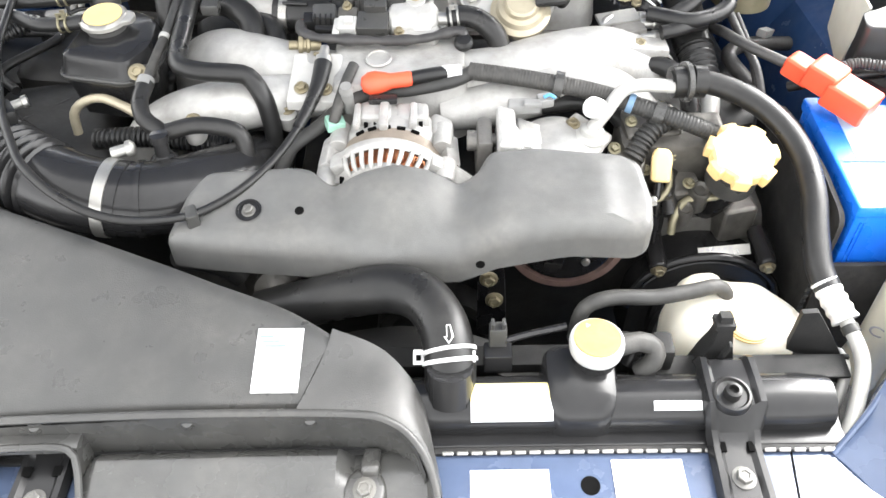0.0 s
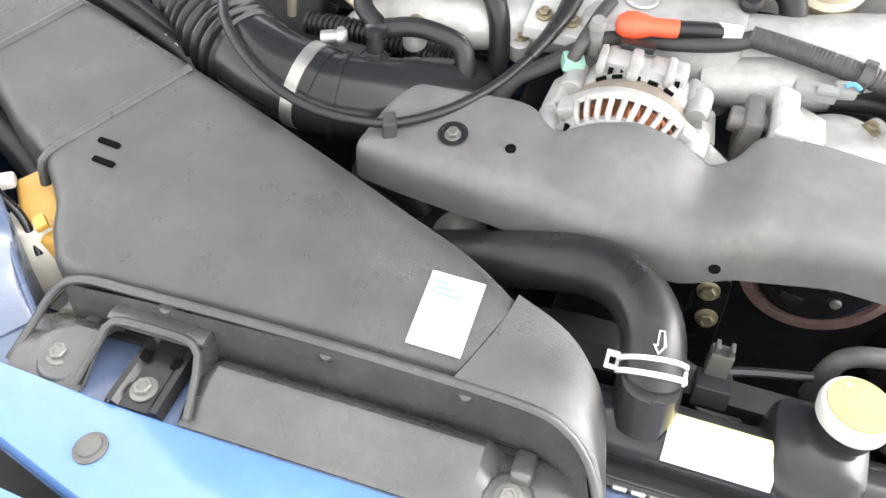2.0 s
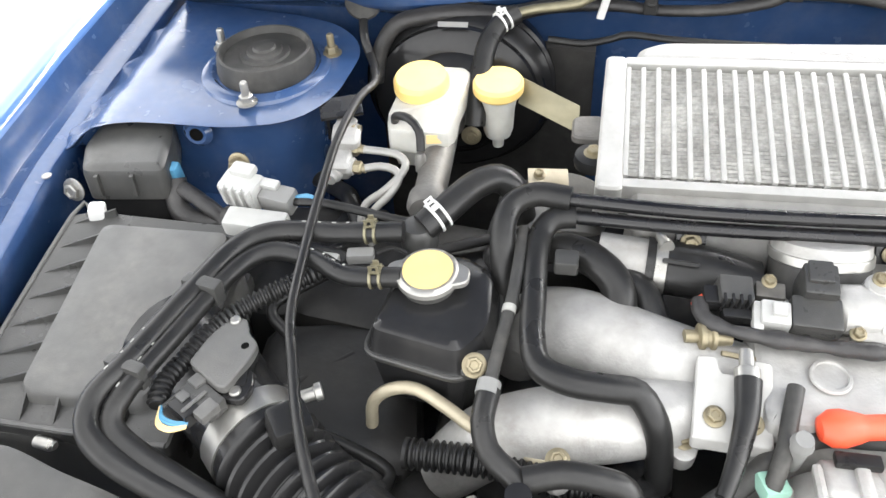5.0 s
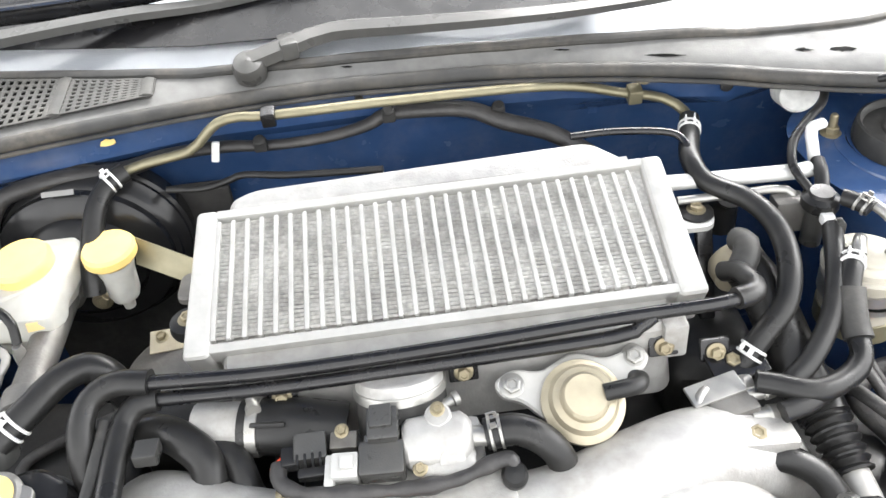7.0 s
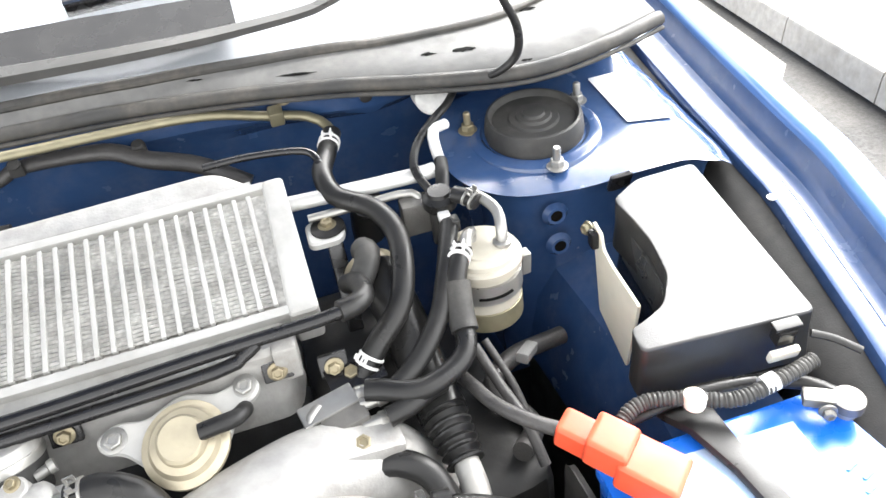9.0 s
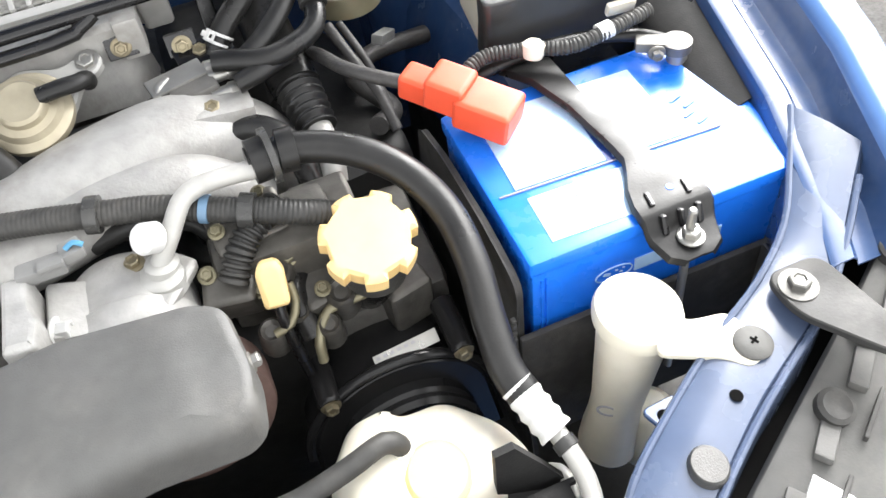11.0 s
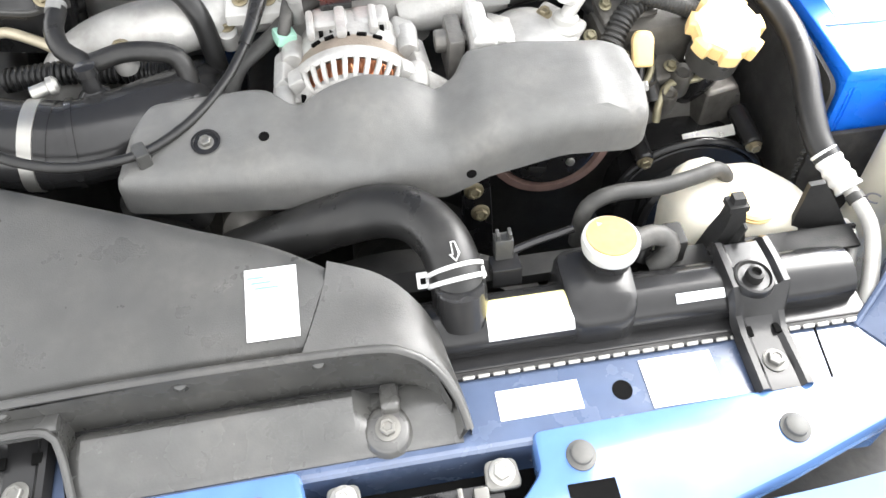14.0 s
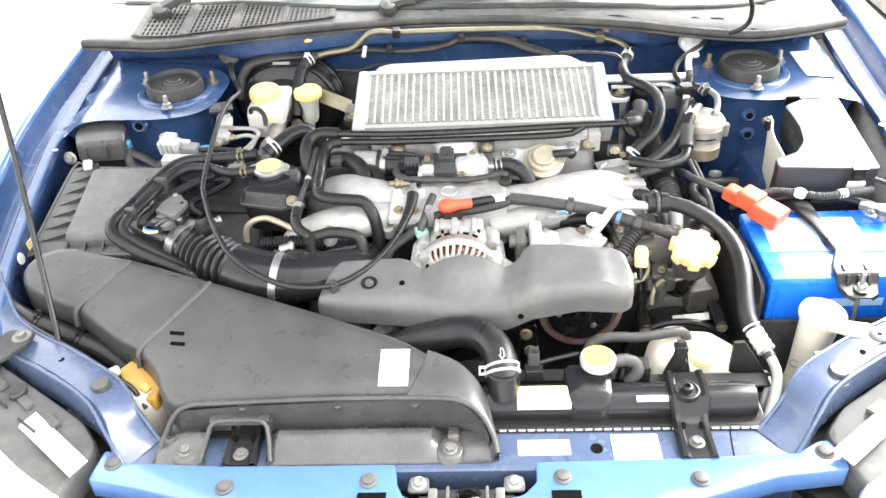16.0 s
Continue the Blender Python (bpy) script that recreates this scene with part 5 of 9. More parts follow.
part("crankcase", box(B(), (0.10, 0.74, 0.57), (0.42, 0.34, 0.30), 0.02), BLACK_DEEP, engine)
part("cylinder_bank", box(B(), (0.36, 0.72, 0.62), (0.14, 0.26, 0.14), 0.02), CAST_DULL, engine)
part("cylinder_bank", box(B(), (-0.24, 0.74, 0.60), (0.16, 0.28, 0.14), 0.02), CAST_DULL, engine)
part("filler_pad", box(B(), (0.30, 0.625, 0.745), (0.10, 0.06, 0.10), 0.012), GREASY, engine)
part("gearbox_bell", box(B(), (0.08, 0.98, 0.62), (0.36, 0.16, 0.22), 0.05), GREASY, engine)
for x, y, z in ((0.245, 0.605, 0.785), (0.268, 0.598, 0.783), (0.285, 0.612, 0.790), (0.305, 0.600, 0.778)):
    bolt((x, y, z), (0, -0.5, 1), engine, BRASS_PIPE, 0.005)

for x, y, z, w, d, h, rx, rz in ((0.285, 0.632, 0.790, 0.060, 0.040, 0.030, 15, 8), (0.258, 0.600, 0.762, 0.040, 0.030, 0.040, 20, -10), (0.318, 0.590, 0.742, 0.034, 0.040, 0.030, 10, 15), (0.345, 0.640, 0.765, 0.050, 0.050, 0.040, 0, 0), (0.384, 0.605, 0.690, 0.040, 0.060, 0.050, 0, 12)):
    part("cast_rib", box(B(), (x, y, z), (w, d, h), 0.006, (rx, 0, rz), 3), GREASY, engine)
for x, y, z, r in ((0.276, 0.575, 0.748, 0.010), (0.300, 0.580, 0.752, 0.008), (0.318, 0.566, 0.742, 0.009), (0.334, 0.580, 0.756, 0.011), (0.294, 0.604, 0.778, 0.012)):
    part("cast_boss", lathe(B(), (x, y, z - 0.03), (0, -0.35, 1), [(r * 1.3, 0), (r * 1.05, 0.030), (r * 0.8, 0.034), (r * 0.5, 0.031), (0, 0.031)], 18), GREASY, engine)
for x, y, z in ((0.262, 0.622, 0.808), (0.300, 0.648, 0.806), (0.277, 0.588, 0.768), (0.322, 0.575, 0.760), (0.340, 0.612, 0.782)):
    bolt((x, y, z), (0, -0.4, 1), engine, BRASS_PIPE, 0.0045)

# added near-black boxes that keep the gaps between engine parts dark
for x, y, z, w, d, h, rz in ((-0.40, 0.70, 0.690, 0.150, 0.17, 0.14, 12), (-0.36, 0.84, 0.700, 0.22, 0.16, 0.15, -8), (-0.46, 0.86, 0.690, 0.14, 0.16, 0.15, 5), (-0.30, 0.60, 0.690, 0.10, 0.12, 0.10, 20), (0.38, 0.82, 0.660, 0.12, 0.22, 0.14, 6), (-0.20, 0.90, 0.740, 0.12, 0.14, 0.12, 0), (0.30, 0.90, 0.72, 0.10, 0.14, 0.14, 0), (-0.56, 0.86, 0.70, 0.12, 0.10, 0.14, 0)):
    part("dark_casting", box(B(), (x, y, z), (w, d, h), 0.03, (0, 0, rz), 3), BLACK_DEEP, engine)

# timing belt cover
tc = thing("timing_cover", (0.35, 0.55, 0.60), "black plastic timing belt cover with silver plate", "timing cover")
fr = plane_frame((0.355, 0.530, 0.600), (1, 0, 0), (0, 0.18, 1))
arc = [(-0.085, -0.04)] + [(-0.002 + 0.080 * math.cos(a), 0.012 + 0.066 * math.sin(a)) for a in [math.pi - math.pi * k / 16 for k in range(17)]] + [(0.085, -0.04)]
arc = [Vector(p) for p in arc][::-1]
part("shell", pillow(B(), arc, 0.006, [(-0.002, 0.075), (0, 0.07), (0, 0.003), (0.004, 0)], fr), PLASTIC_GLOSS, tc)
part("rim", sweep(B(), [fr @ Vector((p.x * 1.04, p.y * 1.04, 0.004)) for p in arc[1:-1]], 0.005, 10, 0.01), PLASTIC_GLOSS, tc)
part("step", pillow(B(), inset(arc, 0.022), 0.018, [(0, 0.012), (0, 0.003), (0.003, 0)], fr), PLASTIC_GLOSS, tc)
part("inner_ring", lathe(B(), fr @ Vector((0, -0.01, 0.0)), fr.to_3x3() @ Vector((0, 0, 1)), [(0.062, 0), (0.062, 0.022), (0.058, 0.026), (0.052, 0.022), (0.05, 0.0)], 40), PLASTIC_GLOSS, tc)
for p in ((0.413, 0.527, 0.676), (0.298, 0.531, 0.668)):
    part("bolt_boss", lathe(B(), (p[0], p[1] + 0.05, p[2] + 0.004), (0, -1, -0.05), [(0.011, 0), (0.0105, 0.045), (0.008, 0.048)], 20), PLASTIC_GLOSS, tc)
    bolt((p[0], p[1] + 0.003, p[2]), (0, -1, 0.1), tc, GOLD_ZINC, 0.006)
bm = box(B(), (0, 0, 0), (0.056, 0.0115, 0.001), 0.0004)
bm.transform(Matrix.Translation((0.370, 0.548, 0.681)) @ pose(0, 0, 0, 35, -4, 2))
plate = part("plate", bm, STEEL, tc, "silver plate with dark lettering")
for r in range(1):
    for k in range(6):
        bm = box(B(), (0, 0, 0), (0.0035, 0.0026, 0.0003))
        bm.transform(Matrix.Translation((0.370, 0.548, 0.681)) @ pose(0, 0, 0, 35, -4, 2) @ Matrix.Translation((-0.024 + 0.0062 * k + 0.006 * r, 0.0026 - 0.006 * r, 0.0008)))
        part("print_bar", bm, INK, plate)

# belt pulleys
cp = thing("compressor_pulley", (0.195, 0.54, 0.60), "belt pulley with rusty rim and dark clutch plate", "pulley")
pa = (0, -1, 0.16)
po = Vector((0.196, 0.545, 0.705))
part("rim", lathe(B(), po, pa, [(0.050, -0.03), (0.0665, -0.028), (0.0675, -0.004), (0.066, 0.0), (0.058, 0.001), (0.056, -0.004)], 48), RUST, cp)
part("clutch_plate", lathe(B(), po, pa, [(0.052, -0.008), (0.052, 0.002), (0.047, 0.004), (0.020, 0.004), (0.014, 0.008), (0.007, 0.008), (0.006, 0.005), (0, 0.005)], 40), BLACK_METAL, cp)
for k in range(3):
    a = k * math.tau / 3 - 0.9
    u, w, ax = basis(pa)
    part("rivet", lathe(B(), po + (u * math.cos(a) + w * math.sin(a)) * 0.034 + ax * 0.004, pa, [(0.005, 0), (0.004, 0.0025), (0, 0.003)], 14), STEEL, cp)
    part("spring_slot", box(B(), po + (u * math.cos(a + 1) + w * math.sin(a + 1)) * 0.034 + ax * 0.004, (0.02, 0.002, 0.006), 0.0005, (0, math.degrees(a), 0)), BLACK_DEEP, cp)
idl = thing("belt_idler", (0.02, 0.52, 0.66), "pale metal belt idler under the cover", "pulley")
part("wheel", lathe(B(), (0.022, 0.535, 0.715), (0, -1, 0.15), [(0.03, -0.022), (0.034, -0.02), (0.034, 0.0), (0.031, 0.003), (0.024, 0.001), (0.012, 0.004), (0, 0.004)], 36), TAN, idl)
crank = thing("crank_pulley", (0.04, 0.53, 0.50), "large dark crank pulley deep below", "pulley")
part("wheel", lathe(B(), (0.05, 0.525, 0.56), (0, -1, 0), [(0.07, -0.03), (0.07, 0.0), (0.06, 0.004), (0.03, -0.004), (0.02, 0.004), (0, 0.004)], 44), BLACK_DEEP, crank)
belt = solo("drive_belt", sweep(B(), [(0.085, 0.520, 0.53), (0.075, 0.520, 0.60), (0.060, 0.520, 0.68), (0.052, 0.522, 0.735)], 0.008, 8, 0.01, 0.3), RUBBER, "black ribbed drive belt", "belt")
arm = thing("belt_bracket", (0.112, 0.51, 0.63), "black steel bracket with two flanged bolts", "bracket")
part("plate", pillow(B(), rounded([(-0.014, -0.075), (0.020, -0.075), (0.016, 0.0), (0.013, 0.04), (-0.014, 0.04)], 0.01), 0.002, [(0, 0.006), (0, 0.001), (0.001, 0)], plane_frame((0.112, 0.507, 0.672), (1, 0, 0), (0, 0.05, 1))), BLACK_METAL, arm)
for p in ((0.116, 0.503, 0.660), (0.109, 0.505, 0.693)):
    bolt(p, (0.0, -1, 0.25), arm, GOLD_ZINC, 0.0068)
pump = thing("water_pump", (-0.10, 0.50, 0.64), "dull metal pump pulleys beside the duct", "pump")
part("housing", lathe(B(), (-0.100, 0.495, 0.716), (0.25, -1, 0.35), [(0.045, -0.04), (0.045, -0.005), (0.032, 0.0), (0.028, 0.012), (0.018, 0.014), (0.0, 0.016)], 32), GREASY, pump)
part("flange", lathe(B(), (-0.106, 0.474, 0.724), (0.25, -1, 0.35), [(0.024, 0), (0.024, 0.004), (0.014, 0.007), (0.008, 0.014), (0, 0.014)], 28), GREASY, pump)
part("bearing_ring", lathe(B(), (-0.070, 0.50, 0.712), (0.4, -1, 0.2), [(0.030, -0.02), (0.034, -0.01), (0.030, 0.0), (0.022, 0.002), (0.0, 0.002)], 32), BLACK_METAL, pump)
part("cover_block", box(B(), (-0.035, 0.505, 0.715), (0.055, 0.04, 0.035), 0.006, (10, 0, 20)), GREASY, pump)
hose("thermostat_hose", [(-0.205, 0.500, 0.745), (-0.185, 0.490, 0.755), (-0.160, 0.486, 0.750), (-0.145, 0.488, 0.730)], 0.014, RUBBER, "short black hose stub under the cover")

# grey belt cover
cov = thing("belt_cover", (0.03, 0.50, 0.74), "dark grey plastic belt cover with a domed bulge", "belt cover")


def cov_top(x, y):
    z = 0.7985 + 0.20 * (y - 0.51)
    z += 0.014 * max(0.0, min(1.0, (x - 0.075) / 0.04))
    z -= 0.010 * max(0.0, 1 - ((x - 0.020) / 0.09) ** 2)
    d = ((x - 0.018) / 0.062) ** 2 + ((y - 0.530) / 0.052) ** 2
    z += 0.027 * max(0.0, 1 - d)
    z -= 0.0045 * max(0.0, min(1.0, (x - 0.222) / 0.006)) + 0.10 * max(0.0, x - 0.228)
    f = max(0.0, (0.486 - y) / 0.016)
    return z - 0.010 * min(f, 1.25) ** 2


cplan = [(-0.201, 0.478), (-0.186, 0.545), (-0.172, 0.556), (-0.085, 0.560), (-0.068, 0.556), (-0.050, 0.541), (-0.020, 0.546), (0.015, 0.549), (0.050, 0.546), (0.080, 0.540), (0.096, 0.545), (0.106, 0.562),
         (0.150, 0.566), (0.238, 0.561), (0.257, 0.552), (0.264, 0.508), (0.260, 0.479), (0.246, 0.473), (0.180, 0.472), (0.112, 0.466), (0.085, 0.466), (0.020, 0.468), (-0.100, 0.470), (-0.165, 0.474)]
cplan = rounded(cplan, 0.008, 3)
if sum(a.x * b.y - b.x * a.y for a, b in zip(cplan, cplan[1:] + cplan[:1])) < 0:
    cplan = cplan[::-1]
part("shell", pillow(B(), cplan, cov_top, [(0.004, 0.036), (0.000, 0.034), (0.0, 0.010), (0.0015, 0.0035), (0.0045, 0.001), (0.008, 0.0)], grid=0.012), COVER_GREY, cov)
part("bolt_recess", lathe(B(), (-0.125, 0.507, cov_top(-0.125, 0.507) + 0.0006), (0, -0.2, 1), [(0.0115, 0), (0.0125, 0.001), (0.0105, 0.0012), (0.009, -0.002), (0, -0.002)], 26), PLASTIC_GLOSS, cov)
bolt((-0.125, 0.507, cov_top(-0.125, 0.507) - 0.001), (0, -0.2, 1), cov, BOLT_GREY, 0.0052)
part("hole", lathe(B(), (-0.076, 0.506, cov_top(-0.076, 0.506) - 0.0005), (0, -0.2, 1), [(0.0045, 0), (0.0045, 0.0014), (0, 0.0014)], 18), SHADE_AND_CHIP_BLACK, cov)
part("hole", lathe(B(), (0.098, 0.4665, 0.762), (0, -1, 0.2), [(0.0045, 0), (0.0045, 0.0014), (0, 0.0014)], 18), SHADE_AND_CHIP_BLACK, cov)
part("side_screw", hexhead(B(), (0.262, 0.515, 0.792), (1, 0, 0.2), 0.005), STEEL, cov)

shift(cov, -0.001, -0.008, 0.010)

# ---- alternator ----
alt = thing("alternator", (0.01, 0.60, 0.70), "cast aluminium alternator with copper windings showing", "alternator")
ac0, aa = Vector((0.008, 0.556, 0.768)), Vector((0.05, 1, 0.02)).normalized()
part("stator", lathe(B(), ac0 + aa * 0.022, aa, [(0.050, 0), (0.0575, 0.001), (0.0575, 0.020), (0.050, 0.021)], 48), STATOR, alt)
part("windings", lathe(B(), ac0 + aa * 0.004, aa, [(0.030, -0.007), (0.045, -0.006), (0.0495, -0.001), (0.050, 0.014), (0.044, 0.016)], 48), COPPER, alt)
wind = B()
uu, ww, _ = basis(aa)
for k in range(40):
    a = k * math.tau / 40
    o = ac0 + (uu * math.cos(a) + ww * math.sin(a)) * 0.0475
    sweep(wind, [o - (uu * math.cos(a) + ww * math.sin(a)) * 0.008 + aa * -0.002, o + aa * 0.000 + (uu * math.cos(a + 0.12) + ww * math.sin(a + 0.12)) * 0.003, o + aa * 0.019], 0.0020, 6, 0.004)
part("coil_ends", wind, COPPER, alt)


def around(deg, r, d):
    """A point at an angle about the shaft (90 is up), at radius r and depth d."""
    return ac0 + aa * d + (uu * math.cos(radians(deg)) - ww * math.sin(radians(deg))) * r


def sector(bm, profile, a0, a1, n):
    """A bent bar: a closed profile of (radius, depth) carried round the shaft."""
    return loft(bm, [[around(a0 + (a1 - a0) * k / n, r, d) for r, d in profile] for k in range(n + 1)])


bm = B()
sector(bm, [(0.0610, 0.008), (0.0625, 0.006), (0.0655, 0.008), (0.0665, 0.011), (0.0665, 0.017), (0.0650, 0.019), (0.0610, 0.019)], 0, 360, 60)
sector(bm, [(0.034, -0.012), (0.0475, -0.012), (0.0520, -0.009), (0.0525, -0.004), (0.035, -0.002)], 0, 360, 48)
sector(bm, [(0.0490, -0.0105), (0.0635, 0.0070), (0.0635, 0.0135), (0.0490, -0.003)], 137, 403, 44)
for k in range(10):
    a = 46 + 9.6 * k
    sweep(bm, [around(a + 1.5, 0.049, -0.0085), around(a + 1, 0.0560, -0.0050), around(a, 0.0610, 0.0020), around(a, 0.0636, 0.011)], 0.0026, 8, 0.004)
for a, r in ((163, 0.066), (28, 0.067), (196, 0.066)):
    lathe(bm, around(a, r, -0.010), aa, [(0.0085, 0), (0.0105, 0.002), (0.0115, 0.012), (0.0115, 0.026), (0.009, 0.028)], 20)
    box(bm, around(a, r - 0.006, 0.004), (0.018, 0.022, 0.014), 0.004)
part("front_housing", bm, CAST, alt, "pale cast front housing with slots")
for a, r, w in ((38, 0.0535, 0.008), (29, 0.054, 0.005), (148, 0.053, 0.005)):
    part("vent_slot", box(B(), around(a, r, -0.0058), (w, 0.004, 0.007), 0.0006, (-22, 0, 0)), SHADE_AND_CHIP_BLACK, alt)
bm = B()
sector(bm, [(0.046, 0.043), (0.0545, 0.0425), (0.0570, 0.045), (0.0585, 0.052), (0.0580, 0.070), (0.0550, 0.080), (0.045, 0.086), (0.02, 0.087), (0.02, 0.080), (0.05, 0.075)], 0, 360, 48)
for dx, w, z, d, dep in ((-0.018, 0.034, 0.828, 0.066, 0.030), (0.020, 0.036, 0.8245, 0.068, 0.028), (0.046, 0.026, 0.806, 0.066, 0.034), (-0.044, 0.022, 0.800, 0.060, 0.030)):
    box(bm, (ac0.x + dx + 0.004, ac0.y + d, z - 0.014), (w, dep, 0.034), 0.007, (-4, dx * 700 if abs(dx) > 0.04 else 0, 0), 3)
for a in (150, 32):
    lathe(bm, around(a, 0.064, 0.038), aa, [(0.009, 0), (0.0105, 0.002), (0.0105, 0.030), (0.008, 0.032)], 18)
part("rear_housing", bm, CAST, alt, "pale cast rear housing with small square holes")
for dx, z, d in ((-0.027, 0.8300, 0.0505), (-0.017, 0.8300, 0.0505), (-0.008, 0.8290, 0.0505), (0.020, 0.8270, 0.0535), (0.030, 0.8270, 0.0535), (0.046, 0.8060, 0.0485), (-0.044, 0.8010, 0.0445)):
    part("square_hole", box(B(), (ac0.x + dx + 0.004, ac0.y + d, z - 0.008), (0.0042, 0.005, 0.0062), 0.0005), SHADE_AND_CHIP_BLACK, alt)
part("rotor", lathe(B(), ac0 + aa * 0.006, aa, [(0.02, 0), (0.036, 0.002), (0.041, 0.03), (0.02, 0.032)], 32), BLACK_DEEP, alt)
part("top_pad", box(B(), (ac0.x - 0.006, ac0.y + 0.078, 0.8335), (0.030, 0.010, 0.007), 0.002), RUBBER, alt)
for a in (163, 28):
    bolt(around(a, 0.066, -0.010), -aa, alt, STEEL, 0.0050)
part("bracket_arm", pillow(B(), rounded([(-0.02, -0.010), (0.030, -0.020), (0.034, -0.006), (0.0, 0.016), (-0.02, 0.012)], 0.006), 0.004, [(0, 0.012), (0, 0.002), (0.0015, 0)], plane_frame((0.076, 0.556, 0.790), (1, 0, 0), (0, 0.6, 0.6))), CAST, alt)
for x, y, z, w, d, h, rx, ry in ((-0.040, 0.566, 0.806, 0.016, 0.020, 0.014, 0, -30), (0.058, 0.560, 0.806, 0.018, 0.018, 0.016, 0, 35), (0.070, 0.590, 0.790, 0.016, 0.050, 0.024, -6, 30), (-0.052, 0.592, 0.792, 0.014, 0.046, 0.022, -4, -40), (0.004, 0.612, 0.830, 0.010, 0.040, 0.010, 0, 0), (0.034, 0.616, 0.826, 0.008, 0.036, 0.010, 0, 14), (-0.024, 0.612, 0.829, 0.007, 0.036, 0.010, 0, -10)):
    part("casting_rib", box(B(), (x, y, z), (w, d, h), 0.0035, (rx, ry, 0), 2), CAST, alt)
for a in (63, 78, 93, 108, 122):
    part("stator_gap", box(B(), around(a, 0.0582, 0.0415), (0.009, 0.003, 0.004), 0.0005, (0, 90 - a, 0)), SHADE_AND_CHIP_BLACK, alt)
part("green_plug", box(B(), (-0.050, 0.622, 0.812), (0.020, 0.018, 0.012), 0.003, (0, 10, 20)), GREEN, alt, "green connector plug")

shift(alt, -0.004, -0.004, 0.004)

# ---- air conditioning compressor ----
comp = thing("ac_compressor", (0.165, 0.60, 0.72), "cast aluminium air conditioning compressor", "compressor")
part("body", lathe(B(), (0.182, 0.566, 0.758), (0, 1, 0.05), [(0.040, -0.014), (0.050, -0.004), (0.0525, 0.004), (0.0525, 0.026), (0.0505, 0.028), (0.0500, 0.052), (0.0470, 0.066), (0.039, 0.078), (0.026, 0.085), (0, 0.087)], 44), CAST, comp)
part("flange_pad", box(B(), (0.210, 0.610, 0.797), (0.050, 0.046, 0.014), 0.006, (0, 12, -38), 3), CAST, comp)
part("mount_ear", pillow(B(), rounded([(0.116, 0.560), (0.138, 0.557), (0.142, 0.578), (0.136, 0.590), (0.137, 0.618), (0.117, 0.620)], 0.004), lambda x, y: 0.838 - 0.10 * max(0, 0.585 - y), [(0, 0.080), (0, 0.006), (0.002, 0.0015), (0.005, 0)], grid=0.012), CAST, comp)
part("ear_step", box(B(), (0.128, 0.556, 0.805), (0.024, 0.014, 0.040), 0.004, (-12, 0, 0)), CAST, comp)
part("mount_ear", box(B(), (0.1035, 0.592, 0.800), (0.016, 0.044, 0.054), 0.005, (0, 2, 0)), CAST_DULL, comp)
part("spacer", lathe(B(), (0.086, 0.592, 0.812), (1, 0, 0), [(0.010, 0), (0.011, 0.002), (0.011, 0.013), (0.007, 0.014), (0.007, 0.035)], 20), CAST_DULL, comp)
part("ear_web", box(B(), (0.152, 0.598, 0.806), (0.030, 0.050, 0.012), 0.004, (0, 24, 0)), CAST, comp)
part("ear_bolt", hexhead(B(), (0.1435, 0.582, 0.812), (1, -0.3, 0.1), 0.007, 0.009), ALU, comp)
part("plug", box(B(), (0.146, 0.618, 0.836), (0.034, 0.014, 0.012), 0.003), GREY_PLASTIC, comp, "grey connector")
part("plug_boot", box(B(), (0.168, 0.622, 0.840), (0.016, 0.016, 0.010), 0.003, (0, 0, 12)), GREY_PLASTIC, comp)
part("plug_latch", box(B(), (0.154, 0.614, 0.842), (0.018, 0.009, 0.006), 0.002), GREY_PLASTIC, comp)
part("blue_wire", sweep(B(), [(0.166, 0.618, 0.847), (0.172, 0.620, 0.849), (0.178, 0.618, 0.846)], 0.0020, 8, 0.003), BLUE_PLUG, comp)
pipe = thing("ac_pipe", (0.22, 0.60, 0.80), "bright aluminium air conditioning pipe with charge port", "pipe")
part("tube", sweep(B(), [(0.306, 0.634, 0.845), (0.280, 0.635, 0.847), (0.262, 0.635, 0.846), (0.250, 0.631, 0.844), (0.242, 0.625, 0.838), (0.233, 0.617, 0.828), (0.220, 0.610, 0.812), (0.218, 0.609, 0.806)], 0.0074, 18), CORE_ALU, pipe)
part("collar", lathe(B(), (0.219, 0.6095, 0.806), (0.15, 0.1, 1), [(0.0125, -0.004), (0.0125, 0.004), (0.010, 0.006), (0.0076, 0.007)], 24), CORE_ALU, pipe)
part("base_flange", pillow(B(), rounded([(0.188, 0.622), (0.196, 0.632), (0.212, 0.628), (0.234, 0.606), (0.231, 0.594), (0.219, 0.588), (0.204, 0.594), (0.190, 0.610)][::-1], 0.006), 0.806, [(0, 0.016), (0, 0.003), (0.0015, 0.001), (0.004, 0)]), CORE_ALU, pipe, "dull flat base flange")
bolt((0.200, 0.621, 0.8065), (0, -0.1, 1), pipe, GOLD_ZINC, 0.0055)
part("charge_port", lathe(B(), (0.229, 0.618, 0.827), (-0.6, -0.35, 0.55), [(0.006, 0), (0.006, 0.005), (0.0095, 0.006), (0.0115, 0.008), (0.0115, 0.020), (0.0095, 0.023), (0, 0.024)], 24), WHITE, pipe, "white capped charge port")
ach = [(0.300, 0.644, 0.838), (0.339, 0.645, 0.836), (0.378, 0.630, 0.828), (0.408, 0.604, 0.815), (0.425, 0.568, 0.800), (0.427, 0.527, 0.785), (0.422, 0.490, 0.768), (0.420, 0.460, 0.753), (0.425, 0.440, 0.744)]
ac_hose = thing("ac_hose", ach[0], "thick black air conditioning hose with pale fitting", "hose")
part("tube", sweep(B(), ach, 0.0125, 18), RUBBER, ac_hose)
